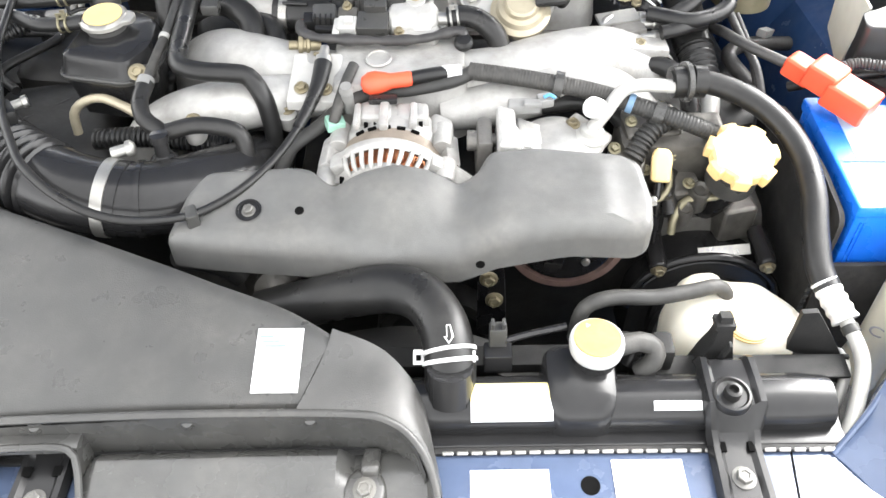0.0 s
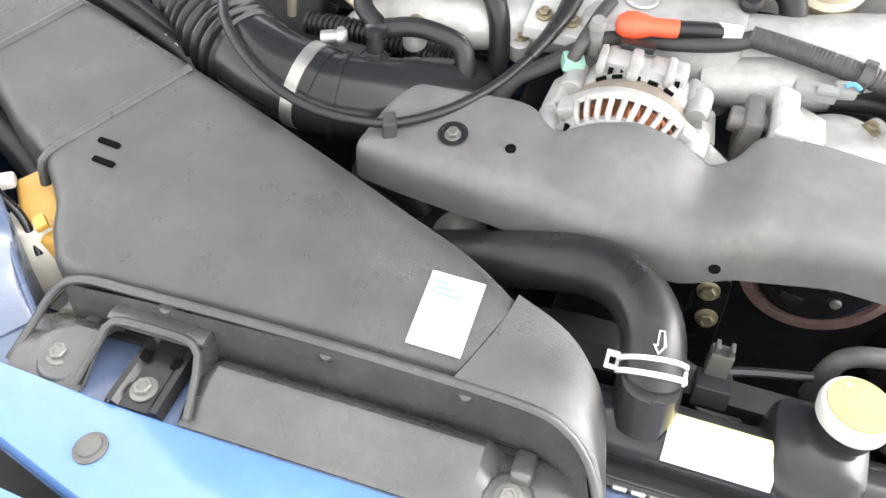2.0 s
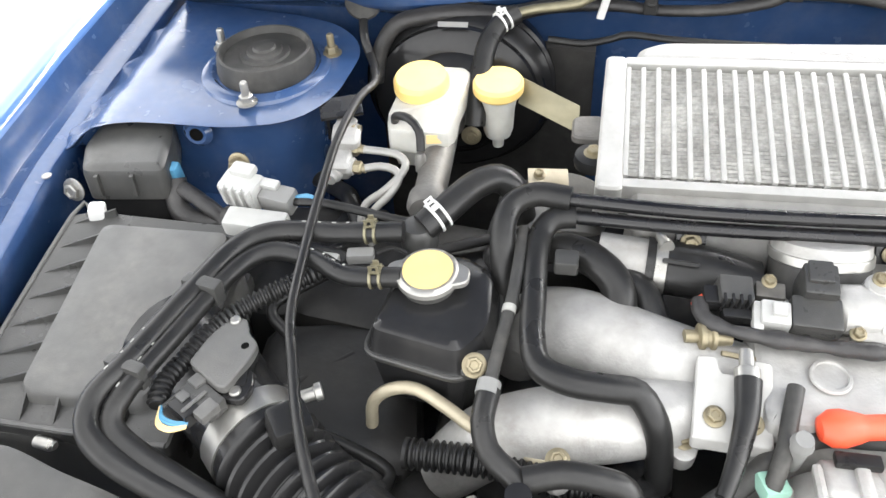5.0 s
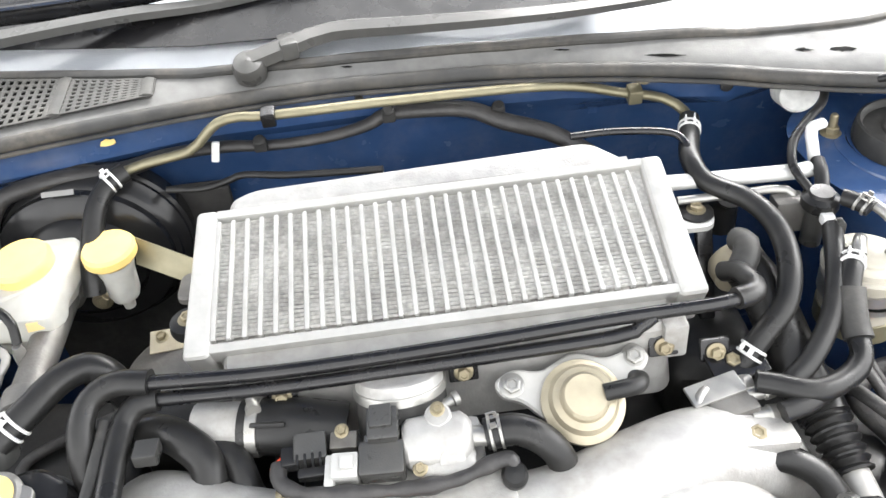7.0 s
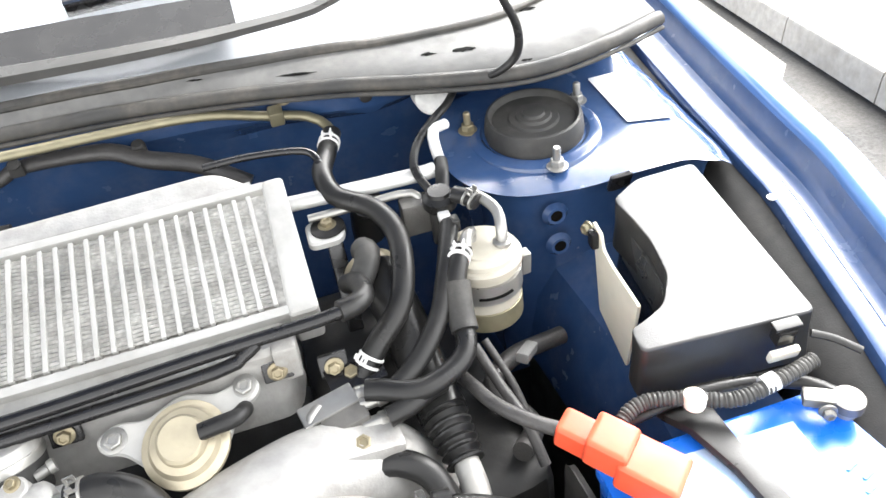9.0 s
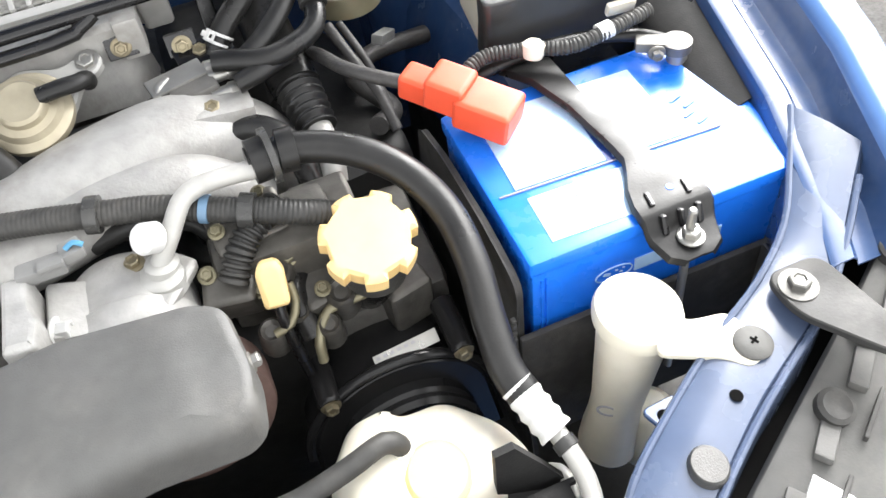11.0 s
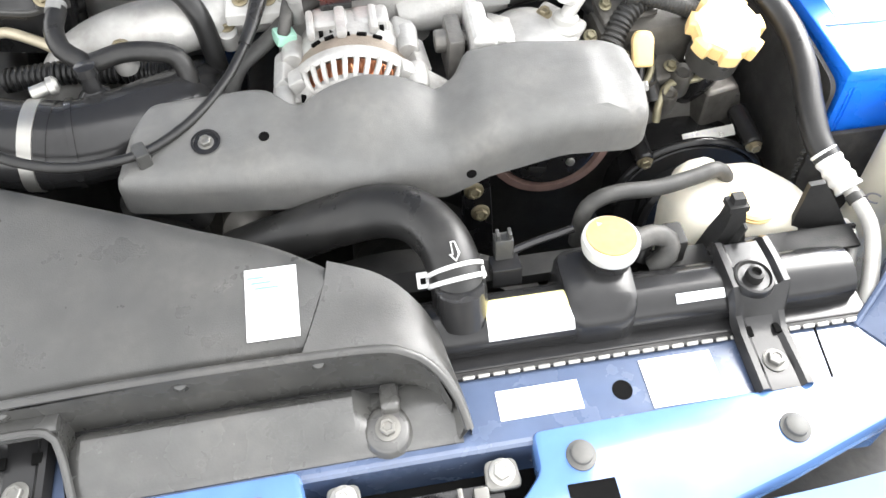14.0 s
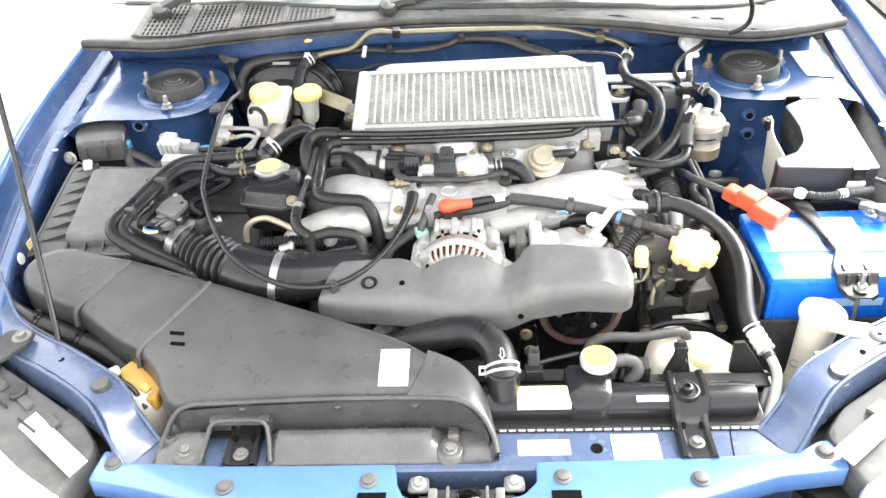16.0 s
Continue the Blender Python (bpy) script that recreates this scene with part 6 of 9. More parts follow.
for f_ in (0.03, 0.10):
    bm, o, t = band(ach, f_, 0.0128, 0.014, 0.0045)
    part("sleeve", bm, RUBBER, ac_hose, "black ribbed sleeve")
part("ring_clip", band(ach, 0.065, 0.0128, 0.006, 0.009)[0], PLASTIC, ac_hose)
part("fitting", sweep(B(), [(0.422, 0.448, 0.7475), (0.428, 0.430, 0.7405), (0.434, 0.413, 0.7345)], lambda s, f: 0.0122 + 0.0008 * math.cos(s / 0.0095 * math.tau), 22, 0.0015), WHITE, ac_hose, "pale crimped fitting")
part("metal_pipe", sweep(B(), [(0.434, 0.414, 0.7345), (0.438, 0.395, 0.730), (0.438, 0.374, 0.7245), (0.428, 0.348, 0.715), (0.413, 0.320, 0.700), (0.409, 0.314, 0.66)], 0.0068, 16), ALU_DULL, ac_hose, "dull aluminium pipe")
part("second_pipe", sweep(B(), [(0.428, 0.410, 0.69), (0.432, 0.398, 0.705), (0.430, 0.378, 0.706), (0.420, 0.358, 0.695), (0.413, 0.345, 0.66)], 0.0048, 14), ALU_DULL, ac_hose)
part("dark_collar", band([(0.434, 0.414, 0.7345), (0.438, 0.395, 0.730), (0.438, 0.374, 0.7245)], 0.25, 0.0070, 0.008, 0.0012)[0], RUBBER_GREY, ac_hose)

shift(ac_hose, 0.0, -0.002, 0.006)

# ---- oil filler and dipstick ----
oil = thing("oil_filler_cap", (0.362, 0.565, 0.76), "pale yellow lobed oil filler cap", "oil cap")
shape = [Vector((0.0335 * (1 + 0.085 * (1 if math.cos(7 * a) > -0.35 else -1)) * math.cos(a), 0.0335 * (1 + 0.085 * (1 if math.cos(7 * a) > -0.35 else -1)) * math.sin(a))) for a in [math.tau * k / 112 for k in range(112)]]
fr = plane_frame((0.362, 0.560, 0.812), (1, 0.05, 0), (0, 1, 0.30))
part("cap", pillow(B(), shape, 0.010, [(0.002, 0.022), (0.0, 0.019), (0.0, 0.004), (0.002, 0.0012), (0.005, 0.0)], fr), YELLOW_PALE, oil)
part("neck", lathe(B(), (0.363, 0.572, 0.765), (0, -0.25, 1), [(0.026, 0), (0.026, 0.03), (0.022, 0.034)], 28), PLASTIC, oil)
part("filler_tube", sweep(B(), [(0.363, 0.574, 0.770), (0.362, 0.588, 0.73), (0.358, 0.61, 0.69)], 0.020, 20), BLACK_METAL, oil)
dip = thing("oil_dipstick", (0.286, 0.57, 0.76), "pale yellow dipstick handle", "dipstick")
part("handle", pillow(B(), rounded([(-0.0095, -0.019), (0.0095, -0.019), (0.0105, 0.008), (0.0065, 0.016), (-0.0065, 0.016), (-0.0105, 0.008)], 0.004), 0.005, [(0.002, 0.014), (0, 0.011), (0, 0.0025), (0.002, 0.0005), (0.0045, 0)], plane_frame((0.287, 0.567, 0.799), (1, -0.12, 0), (0.26, 0.56, 0.8))), YELLOW_PALE, dip)
part("tube", sweep(B(), [(0.286, 0.564, 0.786), (0.286, 0.553, 0.755), (0.290, 0.548, 0.70)], 0.0045, 12), BLACK_METAL, dip)
shift(oil, 0.002, 0.005, -0.003)
shift(dip, 0.002, 0.008, -0.008)
hose("ribbed_tube", [(0.262, 0.590, 0.785), (0.276, 0.606, 0.800), (0.292, 0.618, 0.808), (0.312, 0.630, 0.808)], ribbed(0.0105, 0.0055, 0.0013), RUBBER_GREY, "black ribbed wiring tube", "conduit", step=0.0014)
hose("fuel_pipe", [(0.305, 0.545, 0.715), (0.308, 0.553, 0.735), (0.322, 0.566, 0.745), (0.350, 0.566, 0.748), (0.365, 0.570, 0.757), (0.368, 0.58, 0.775)], 0.0042, BRASS_PIPE, "bent thin metal pipe behind the timing cover", "pipe")
hose("fuel_pipe", [(0.278, 0.560, 0.748), (0.292, 0.562, 0.752), (0.300, 0.570, 0.764), (0.300, 0.580, 0.775)], 0.0035, BRASS_PIPE, "bent thin metal pipe behind the dipstick", "pipe")

# loose wiring deep in the bay
rng = random.Random(4)
for k, (x, y, z) in enumerate(((-0.42, 0.80, 0.79), (-0.38, 0.74, 0.79), (-0.44, 0.90, 0.78), (-0.33, 0.86, 0.79), (0.36, 0.68, 0.76), (0.40, 0.78, 0.75), (-0.36, 0.66, 0.77), (-0.30, 0.80, 0.79), (0.33, 0.62, 0.75))):
    pts = [(x + rng.uniform(-0.05, 0.05) + 0.02 * j * (1 if k % 2 else -1), y - 0.06 + 0.035 * j + rng.uniform(-0.012, 0.012), z + rng.uniform(-0.012, 0.012) - 0.004 * abs(j - 2)) for j in range(5)]
    hose("loom_strand", pts, 0.0055 + 0.002 * (k % 3), TAPE if k % 2 else RUBBER, "black wiring loom strand deep in the bay", "harness", group="loom strands")

# ---- intercooler ----
ic = thing("intercooler", (0.047, 0.90, 0.84), "aluminium intercooler with upright tubes and dusty fins", "intercooler")
IC = plane_frame((0.047, 0.8385, 0.8945), (1, 0, 0.004), (0, 0.135, 0.0505))
W2, H = 0.2325, 0.144


def ic_part(name, bm, material, label=""):
    bm.transform(IC)
    return part(name, bm, material, ic, label)


ic_part("backing", box(B(), (0, H / 2, -0.036), (2 * W2 - 0.03, H - 0.01, 0.052), 0.002), ALU_FIN, "dark inside of the core")
zig = B()
n = 58
for k in range(n + 1):
    y = 0.0125 + (H - 0.025) * k / n
    z = -0.0012 if k % 2 else -0.0030
    for x in (-0.0053, 0.0053):
        zig.verts.new((x, y, z))
zig.verts.ensure_lookup_table()
for k in range(n):
    a = zig.verts[2 * k], zig.verts[2 * k + 1], zig.verts[2 * k + 3], zig.verts[2 * k + 2]
    zig.faces.new(a)
bmesh.ops.solidify(zig, geom=zig.faces[:], thickness=0.0004)
first = -0.20685
fin_ob = tube_ob = None
for k in range(30):
    x = first + k * 0.01385
    if fin_ob is None:
        zig.transform(Matrix.Translation((x + 0.0069, 0, 0)))
        fin_ob = ic_part("fin_strip", zig, ALU_FIN)
        tube_ob = ic_part("core_tube", box(B(), (x, H / 2, -0.010), (0.0046, H - 0.022, 0.022), 0.0012), CORE_ALU)
        f0, t0 = fin_ob.location.copy(), tube_ob.location.copy()
        continue
    mid = IC @ Vector((first, H / 2, 0))
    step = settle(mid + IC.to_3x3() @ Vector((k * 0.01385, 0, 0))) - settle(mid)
    for src, at in ((fin_ob, f0), (tube_ob, t0)):
        if src is fin_ob and k == 29:
            continue
        o = new(src.name.split(".")[0], src.data)
        o.parent, o.location = ic, at + step
ic_part("side_tank", pillow(B(), rounded([(-W2, -0.004), (-W2 + 0.024, -0.004), (-W2 + 0.024, H + 0.002), (-W2 + 0.004, H + 0.002)], 0.006), 0.003, [(0, 0.062), (0, 0.004), (0.002, 0.001), (0.005, 0)]), CORE_ALU)
ic_part("side_tank", pillow(B(), rounded([(W2 - 0.027, -0.004), (W2, -0.004), (W2 - 0.004, H + 0.002), (W2 - 0.025, H + 0.002)], 0.006), 0.003, [(0, 0.062), (0, 0.004), (0.002, 0.001), (0.005, 0)]), CORE_ALU)
ic_part("lower_rail", box(B(), (0, 0.004, -0.012), (2 * W2 - 0.045, 0.009, 0.026), 0.002), CORE_ALU)
ic_part("upper_rail", box(B(), (0, H - 0.003, -0.012), (2 * W2 - 0.045, 0.009, 0.026), 0.002), CORE_ALU)
ic_part("rear_tank", pillow(B(), rounded([(-0.200, H), (0.205, H), (0.190, H + 0.012), (0.165, H + 0.033), (-0.175, H + 0.026), (-0.198, H + 0.016)], 0.014), -0.002, [(0, 0.05), (0, 0.007), (0.003, 0.002), (0.007, 0)]), CAST)
for s, x in ((-1, -0.188), (1, 0.306)):
    m_ = part("mount_lug", pillow(B(), rounded([(x - 0.022, 0.925), (x + 0.012, 0.925), (x + 0.018, 0.945), (x + 0.010, 0.965), (x - 0.022, 0.962)], 0.01), 0.890 if s > 0 else 0.880, [(0, 0.008), (0, 0.002), (0.002, 0)]), ALU if s > 0 else CAST_DULL, ic)
    y = 0.946 if s > 0 else 0.884
    part("rubber_bush", lathe(B(), (x, y, 0.880), (0, 0, 1), [(0.017, 0), (0.018, 0.004), (0.017, 0.012), (0.010, 0.014), (0, 0.014)], 26), RUBBER, ic, "rubber mounting bush")
    part("bolt", hexhead(B(), (x, y, 0.893), (0, 0, 1), 0.0065), GOLD_ZINC, ic)
# lower housing that feeds the throttle
part("outlet_housing", pillow(B(), rounded([(-0.150, 0.815), (0.240, 0.812), (0.250, 0.86), (-0.155, 0.865)], 0.015), 0.884, [(-0.004, 0.085), (0.0, 0.05), (0.0, 0.006), (0.004, 0)]), CAST, ic, "cast aluminium outlet housing")
for x, z in ((-0.102, 0.861), (0.056, 0.862), (0.232, 0.861), (0.279, 0.845)):
    part("clip_plate", box(B(), (x, 0.812, z), (0.026, 0.006, 0.022), 0.002, (-20, 0, 0)), BLACK_METAL, ic)
    part("bolt", hexhead(B(), (x, 0.808, z + 0.001), (0, -0.9, 0.35), 0.006), GOLD_ZINC, ic)
part("side_foot", box(B(), (0.242, 0.822, 0.866), (0.022, 0.03, 0.04), 0.004), CAST, ic)

# heat shield tab at the turbo side
sh = thing("heat_shield", (-0.22, 0.90, 0.80), "stained metal heat shield beside the intercooler", "heat shield")
part("dome", pillow(B(), rounded([(-0.295, 0.86), (-0.16, 0.85), (-0.15, 0.93), (-0.20, 0.955), (-0.275, 0.935)], 0.03), lambda x, y: 0.845 - 4 * (x + 0.215) ** 2, [(-0.01, 0.09), (0, 0.03), (0.006, 0.006), (0.016, 0)], grid=0.03), CAST_DULL, sh)
part("tab", box(B(), (-0.228, 0.922, 0.848), (0.042, 0.026, 0.002), 0.0008, (12, 4, 8)), TAN, sh)
part("bolt", hexhead(B(), (-0.238, 0.925, 0.849), (0, -0.1, 1), 0.005), GOLD_ZINC, sh)

shift(sh, -0.003, 0.012, -0.026)

# ---- throttle body and valves ----
tb = thing("throttle_inlet", (0.01, 0.77, 0.80), "aluminium throttle inlet with rubber coupling", "throttle")
part("neck", lathe(B(), (0.0, 0.806, 0.867), (0.0, -0.42, -0.80), [(0.0375, 0.001), (0.0398, 0.001), (0.0405, 0.002), (0.0405, 0.0085), (0.0395, 0.0095)], 44), STEEL, tb, "bright steel clamp band")
part("neck_tube", lathe(B(), (0.0, 0.806, 0.867), (0.0, -0.42, -0.80), [(0.034, -0.010), (0.0380, -0.008), (0.0388, 0.004)], 40), CAST, tb)
part("coupling", lathe(B(), (0.0, 0.8020, 0.8595), (0.0, -0.42, -0.80), [(0.0385, 0), (0.0392, 0.003), (0.0392, 0.032), (0.036, 0.036)], 40), RUBBER_GREY, tb, "dark rubber coupling")
part("band_screw", lathe(B(), (0.034, 0.781, 0.856), (1, 0.4, 0.1), [(0.0045, 0), (0.0045, 0.010), (0.0062, 0.011), (0.0062, 0.016)], 14), STEEL, tb)
part("base", box(B(), (0.015, 0.752, 0.822), (0.10, 0.05, 0.05), 0.008), CAST, tb)
isc = thing("idle_valve", (0.02, 0.745, 0.85), "idle control valve with black and white plugs", "valve")
part("body", loft(B(), [[(x, 0.744 + w * math.cos(a), 0.862 + w * 0.9 * math.sin(a)) for a in [math.tau * k / 20 for k in range(20)]] for x, w in ((0.000, 0.016), (0.004, 0.020), (0.020, 0.0215), (0.030, 0.020), (0.036, 0.021), (0.048, 0.021), (0.053, 0.017), (0.056, 0.012))]), CAST, isc)
part("lower_lobe", box(B(), (0.034, 0.728, 0.852), (0.046, 0.024, 0.024), 0.008, (18, 0, -6), 3), CAST, isc)
part("upper_lobe", lathe(B(), (0.030, 0.756, 0.868), (0, -0.2, 1), [(0.012, 0), (0.011, 0.013), (0.009, 0.015)], 20), CAST, isc)
part("front_boss", lathe(B(), (0.038, 0.728, 0.862), (0, -0.9, 0.5), [(0.011, 0), (0.010, 0.006), (0, 0.0065)], 20), CAST, isc)
part("black_motor", box(B(), (-0.014, 0.753, 0.872), (0.025, 0.026, 0.040), 0.003, (18, 0, -2)), PLASTIC, isc)
part("motor_foot", box(B(), (-0.017, 0.732, 0.862), (0.036, 0.026, 0.026), 0.003, (18, 0, -3)), PLASTIC, isc)
part("motor_cap", box(B(), (-0.015, 0.751, 0.8935), (0.018, 0.018, 0.005), 0.002, (18, 0, -2)), PLASTIC, isc)
part("white_plug", box(B(), (-0.046, 0.729, 0.864), (0.022, 0.020, 0.018), 0.003, (15, 0, -4)), CONNECTOR, isc, "white plug")
part("plug_lip", box(B(), (-0.058, 0.728, 0.862), (0.008, 0.024, 0.013), 0.002, (15, 0, -4)), CONNECTOR, isc)
part("plug_latch", box(B(), (-0.044, 0.727, 0.8745), (0.010, 0.010, 0.005), 0.001, (15, 0, -4)), CONNECTOR, isc)
for q in ((0.030, 0.757, 0.884), (0.012, 0.722, 0.861)):
    part("cover_screw", hexhead(B(), q, (0, -0.5, 1), 0.0042), GOLD_ZINC, isc)
part("outlet", lathe(B(), (0.052, 0.742, 0.865), (1, -0.1, 0), [(0.008, 0), (0.008, 0.018), (0.010, 0.019), (0.010, 0.024)], 18), STEEL, isc)
hose("idle_hose", [(0.066, 0.741, 0.866), (0.088, 0.741, 0.868), (0.106, 0.737, 0.862), (0.120, 0.730, 0.850), (0.126, 0.726, 0.835)], 0.0125, RUBBER, "black rubber hose from the idle valve", clamps=(0.08,), clamp_material=STEEL)
tps = thing("throttle_sensor", (-0.07, 0.745, 0.85), "black connectors beside the throttle", "connector")
part("connector", box(B(), (-0.074, 0.748, 0.866), (0.026, 0.022, 0.022), 0.003, (15, 5, 4)), PLASTIC, tps)
part("connector_nose", box(B(), (-0.090, 0.745, 0.862), (0.016, 0.016, 0.016), 0.003, (15, 5, 4)), PLASTIC_GLOSS, tps)
part("connector_lip", box(B(), (-0.068, 0.732, 0.858), (0.032, 0.008, 0.012), 0.002, (15, 5, 4)), PLASTIC_GLOSS, tps)
part("terminal", lathe(B(), (-0.072, 0.739, 0.872), (0, -0.7, 0.7), [(0.0035, 0), (0.0035, 0.0012), (0, 0.0013)], 14), GREEN, tps)
part("dark_bracket", box(B(), (-0.047, 0.752, 0.864), (0.022, 0.014, 0.016), 0.002, (15, 0, -4)), GREASY, tps)
part("bracket_bolt", hexhead(B(), (-0.048, 0.756, 0.874), (0, -0.4, 1), 0.004), GOLD_ZINC, tps)
part("lever_drum", lathe(B(), (-0.088, 0.716, 0.850), (-1, -0.15, 0.1), [(0.006, -0.012), (0.007, 0), (0.010, 0.001), (0.010, 0.004), (0.008, 0.005), (0.008, 0.008), (0.010, 0.009), (0.010, 0.013), (0.005, 0.014), (0.005, 0.024)], 20), GOLD_ZINC, tps)
part("lever", box(B(), (-0.072, 0.708, 0.838), (0.026, 0.004, 0.016), 0.001, (30, 10, 0)), GOLD_ZINC, tps)
for k in range(4):
    part("connector_rib", box(B(), (-0.083 + 0.006 * k, 0.7360, 0.870), (0.0022, 0.008, 0.012), 0.0008, (15, 5, 4)), PLASTIC_GLOSS, tps)
for m_, q in ((RED, 0.0), (RUBBER, 0.004)):
    part("wire", sweep(B(), [(-0.097, 0.745 - q, 0.864), (-0.105, 0.738 - q, 0.862), (-0.100, 0.726, 0.860), (-0.090, 0.720, 0.859)], 0.0016, 8, 0.004), m_, tps)
hose("sensor_harness", [(-0.100, 0.742, 0.862), (-0.098, 0.728, 0.860), (-0.086, 0.718, 0.860), (-0.060, 0.712, 0.860), (-0.020, 0.708, 0.860), (0.015, 0.707, 0.860), (0.042, 0.709, 0.861), (0.066, 0.717, 0.862), (0.082, 0.720, 0.861), (0.085, 0.712, 0.852)], lambda s, f: 0.0058 + 0.0009 * math.sin(f * 23) + 0.0005 * math.sin(f * 61), TAPE, "black taped harness over the throttle", "harness", step=0.003)
solo("harness_grommet", lathe(B(), (0.084, 0.712, 0.848), (0, -0.3, 1), [(0.009, 0), (0.0105, 0.003), (0.0105, 0.008), (0.008, 0.012), (0, 0.013)], 20), RUBBER, "black rubber grommet at the harness end", "grommet")

# ---- intake manifold ----
man = thing("intake_manifold", (0.01, 0.69, 0.76), "cast aluminium intake manifold with smooth runners", "intake manifold")
part("plenum", pillow(B(), rounded([(-0.060, 0.646), (0.086, 0.662), (0.088, 0.738), (-0.062, 0.740)], 0.012), lambda x, y: 0.846 + 0.05 * (y - 0.69), [(-0.006, 0.085), (-0.002, 0.03), (0.0, 0.010), (0.003, 0.003), (0.009, 0)], grid=0.03), CAST, man)
part("core_plug", lathe(B(), (-0.010, 0.690, 0.8485), (0, -0.05, 1), [(0.0150, 0), (0.0140, 0.0018), (0.0120, 0.0018), (0.0105, -0.003), (0, -0.004)], 28), CAST, man)
part("runner", sweep(B(), [(-0.045, 0.705, 0.815), (-0.100, 0.712, 0.818), (-0.145, 0.720, 0.822), (-0.190, 0.738, 0.818), (-0.225, 0.760, 0.79), (-0.245, 0.775, 0.74)], lambda s, f: 0.024 + 0.010 * math.sin(f * 2.4), 24), CAST, man)
part("runner", sweep(B(), [(-0.045, 0.680, 0.806), (-0.100, 0.676, 0.808), (-0.155, 0.660, 0.812), (-0.210, 0.650, 0.808), (-0.255, 0.648, 0.785), (-0.29, 0.648, 0.74)], lambda s, f: 0.021 + 0.009 * math.sin(f * 2.6), 24), CAST, man)
part("runner", sweep(B(), [(0.070, 0.702, 0.810), (0.130, 0.706, 0.810), (0.190, 0.722, 0.812), (0.250, 0.738, 0.806), (0.300, 0.745, 0.780), (0.335, 0.745, 0.72)], lambda s, f: 0.030 + 0.008 * math.sin(f * 3.0), 24), CAST, man)
part("runner", sweep(B(), [(0.060, 0.665, 0.790), (0.120, 0.668, 0.800), (0.190, 0.686, 0.805), (0.250, 0.692, 0.795), (0.30, 0.692, 0.75)], lambda s, f: 0.022 + 0.006 * math.sin(f * 3.0), 22), CAST, man)
part("runner_web", sweep(B(), [(-0.05, 0.695, 0.800), (-0.12, 0.694, 0.800), (-0.18, 0.695, 0.797)], 0.02, 16), CAST, man)
for p in ((-0.200, 0.608, 0.832), (-0.110, 0.652, 0.811)):
    part("boss", lathe(B(), (p[0], p[1], p[2] - 0.022), (0, -0.3, 1), [(0.011, 0), (0.010, 0.020), (0.008, 0.021)], 20), CAST, man)
    part("bolt", hexhead(B(), p, (0, -0.3, 1), 0.0062), GOLD_ZINC, man)
brk = part("cable_bracket", pillow(B(), rounded([(-0.108, 0.640), (-0.052, 0.638), (-0.050, 0.694), (-0.064, 0.695), (-0.067, 0.684), (-0.086, 0.684), (-0.089, 0.695), (-0.103, 0.695)], 0.003), lambda x, y: 0.843 + 0.42 * (y - 0.67), [(0, 0.012), (0, 0.0015), (0.0012, 0)], grid=0.02), CORE_ALU, man, "pale metal cable bracket")
for p in ((-0.092, 0.654, 0.837), (-0.066, 0.652, 0.836)):
    part("bolt", hexhead(B(), p, (0, -0.3, 1), 0.0055), GOLD_ZINC, brk)
part("vacuum_nipple", lathe(B(), (-0.040, 0.636, 0.820), (0, -0.2, 1), [(0.0065, 0), (0.0065, 0.03), (0.008, 0.032), (0.006, 0.04), (0, 0.04)], 16), GREY_PLASTIC, man)
part("injector_rail", box(B(), (0.27, 0.735, 0.825), (0.10, 0.03, 0.02), 0.006, (0, 10, 4)), CAST, man)

# purge solenoid block on the right of the manifold
sol = thing("solenoid_block", (0.27, 0.765, 0.80), "metal solenoid block with silver hose stubs", "solenoid")
part("body", box(B(), (0.272, 0.762, 0.828), (0.040, 0.034, 0.040), 0.004, (0, 0, 12)), CAST_DULL, sol)
part("top_plate", box(B(), (0.262, 0.770, 0.850), (0.050, 0.020, 0.004), 0.0015, (10, 0, 14)), STEEL, sol)
for x, y, z in ((0.290, 0.774, 0.845), (0.306, 0.766, 0.843), (0.304, 0.748, 0.836)):
    part("hose_stub", lathe(B(), (x - 0.018, y, z), (1, 0.1, 0), [(0.0065, 0), (0.0065, 0.014), (0.008, 0.016), (0.007, 0.024)], 16), STEEL, sol)
for p in ((0.279, 0.800, 0.845), (0.288, 0.798, 0.848)):
    part("bolt", hexhead(B(), p, (0, -0.3, 1), 0.0065), GOLD_ZINC, sol)
part("lower_bolt", hexhead(B(), (0.283, 0.730, 0.838), (0, -0.2, 1), 0.007), GOLD_ZINC, sol)
part("loop_pipe", sweep(B(), [(0.255, 0.772, 0.850), (0.246, 0.764, 0.850), (0.243, 0.754, 0.842), (0.244, 0.748, 0.825)], 0.004, 10), STEEL, sol)

shift(sol, 0.004, 0.004, -0.009)

# bypass valve
bpv = thing("bypass_valve", (0.149, 0.77, 0.83), "tan domed bypass valve on an aluminium flange", "bypass valve")
bax = Vector((0.0, -0.42, 0.9)).normalized()
bo = Vector((0.148, 0.768, 0.846))
part("flange", pillow(B(), rounded([(-0.072, 0.026), (-0.066, 0.012), (-0.050, 0.008), (-0.030, -0.012), (0.030, -0.010), (0.044, 0.016), (0.060, 0.022), (0.066, 0.034), (0.054, 0.042), (0.028, 0.034), (0.0, 0.044), (-0.030, 0.030), (-0.054, 0.036)], 0.008), 0.0, [(0, 0.010), (0, 0.002), (0.002, 0)], plane_frame(bo + bax * 0.004, (1, 0, 0), (0, 0.9, 0.42))), CORE_ALU, bpv, "bright aluminium flange")
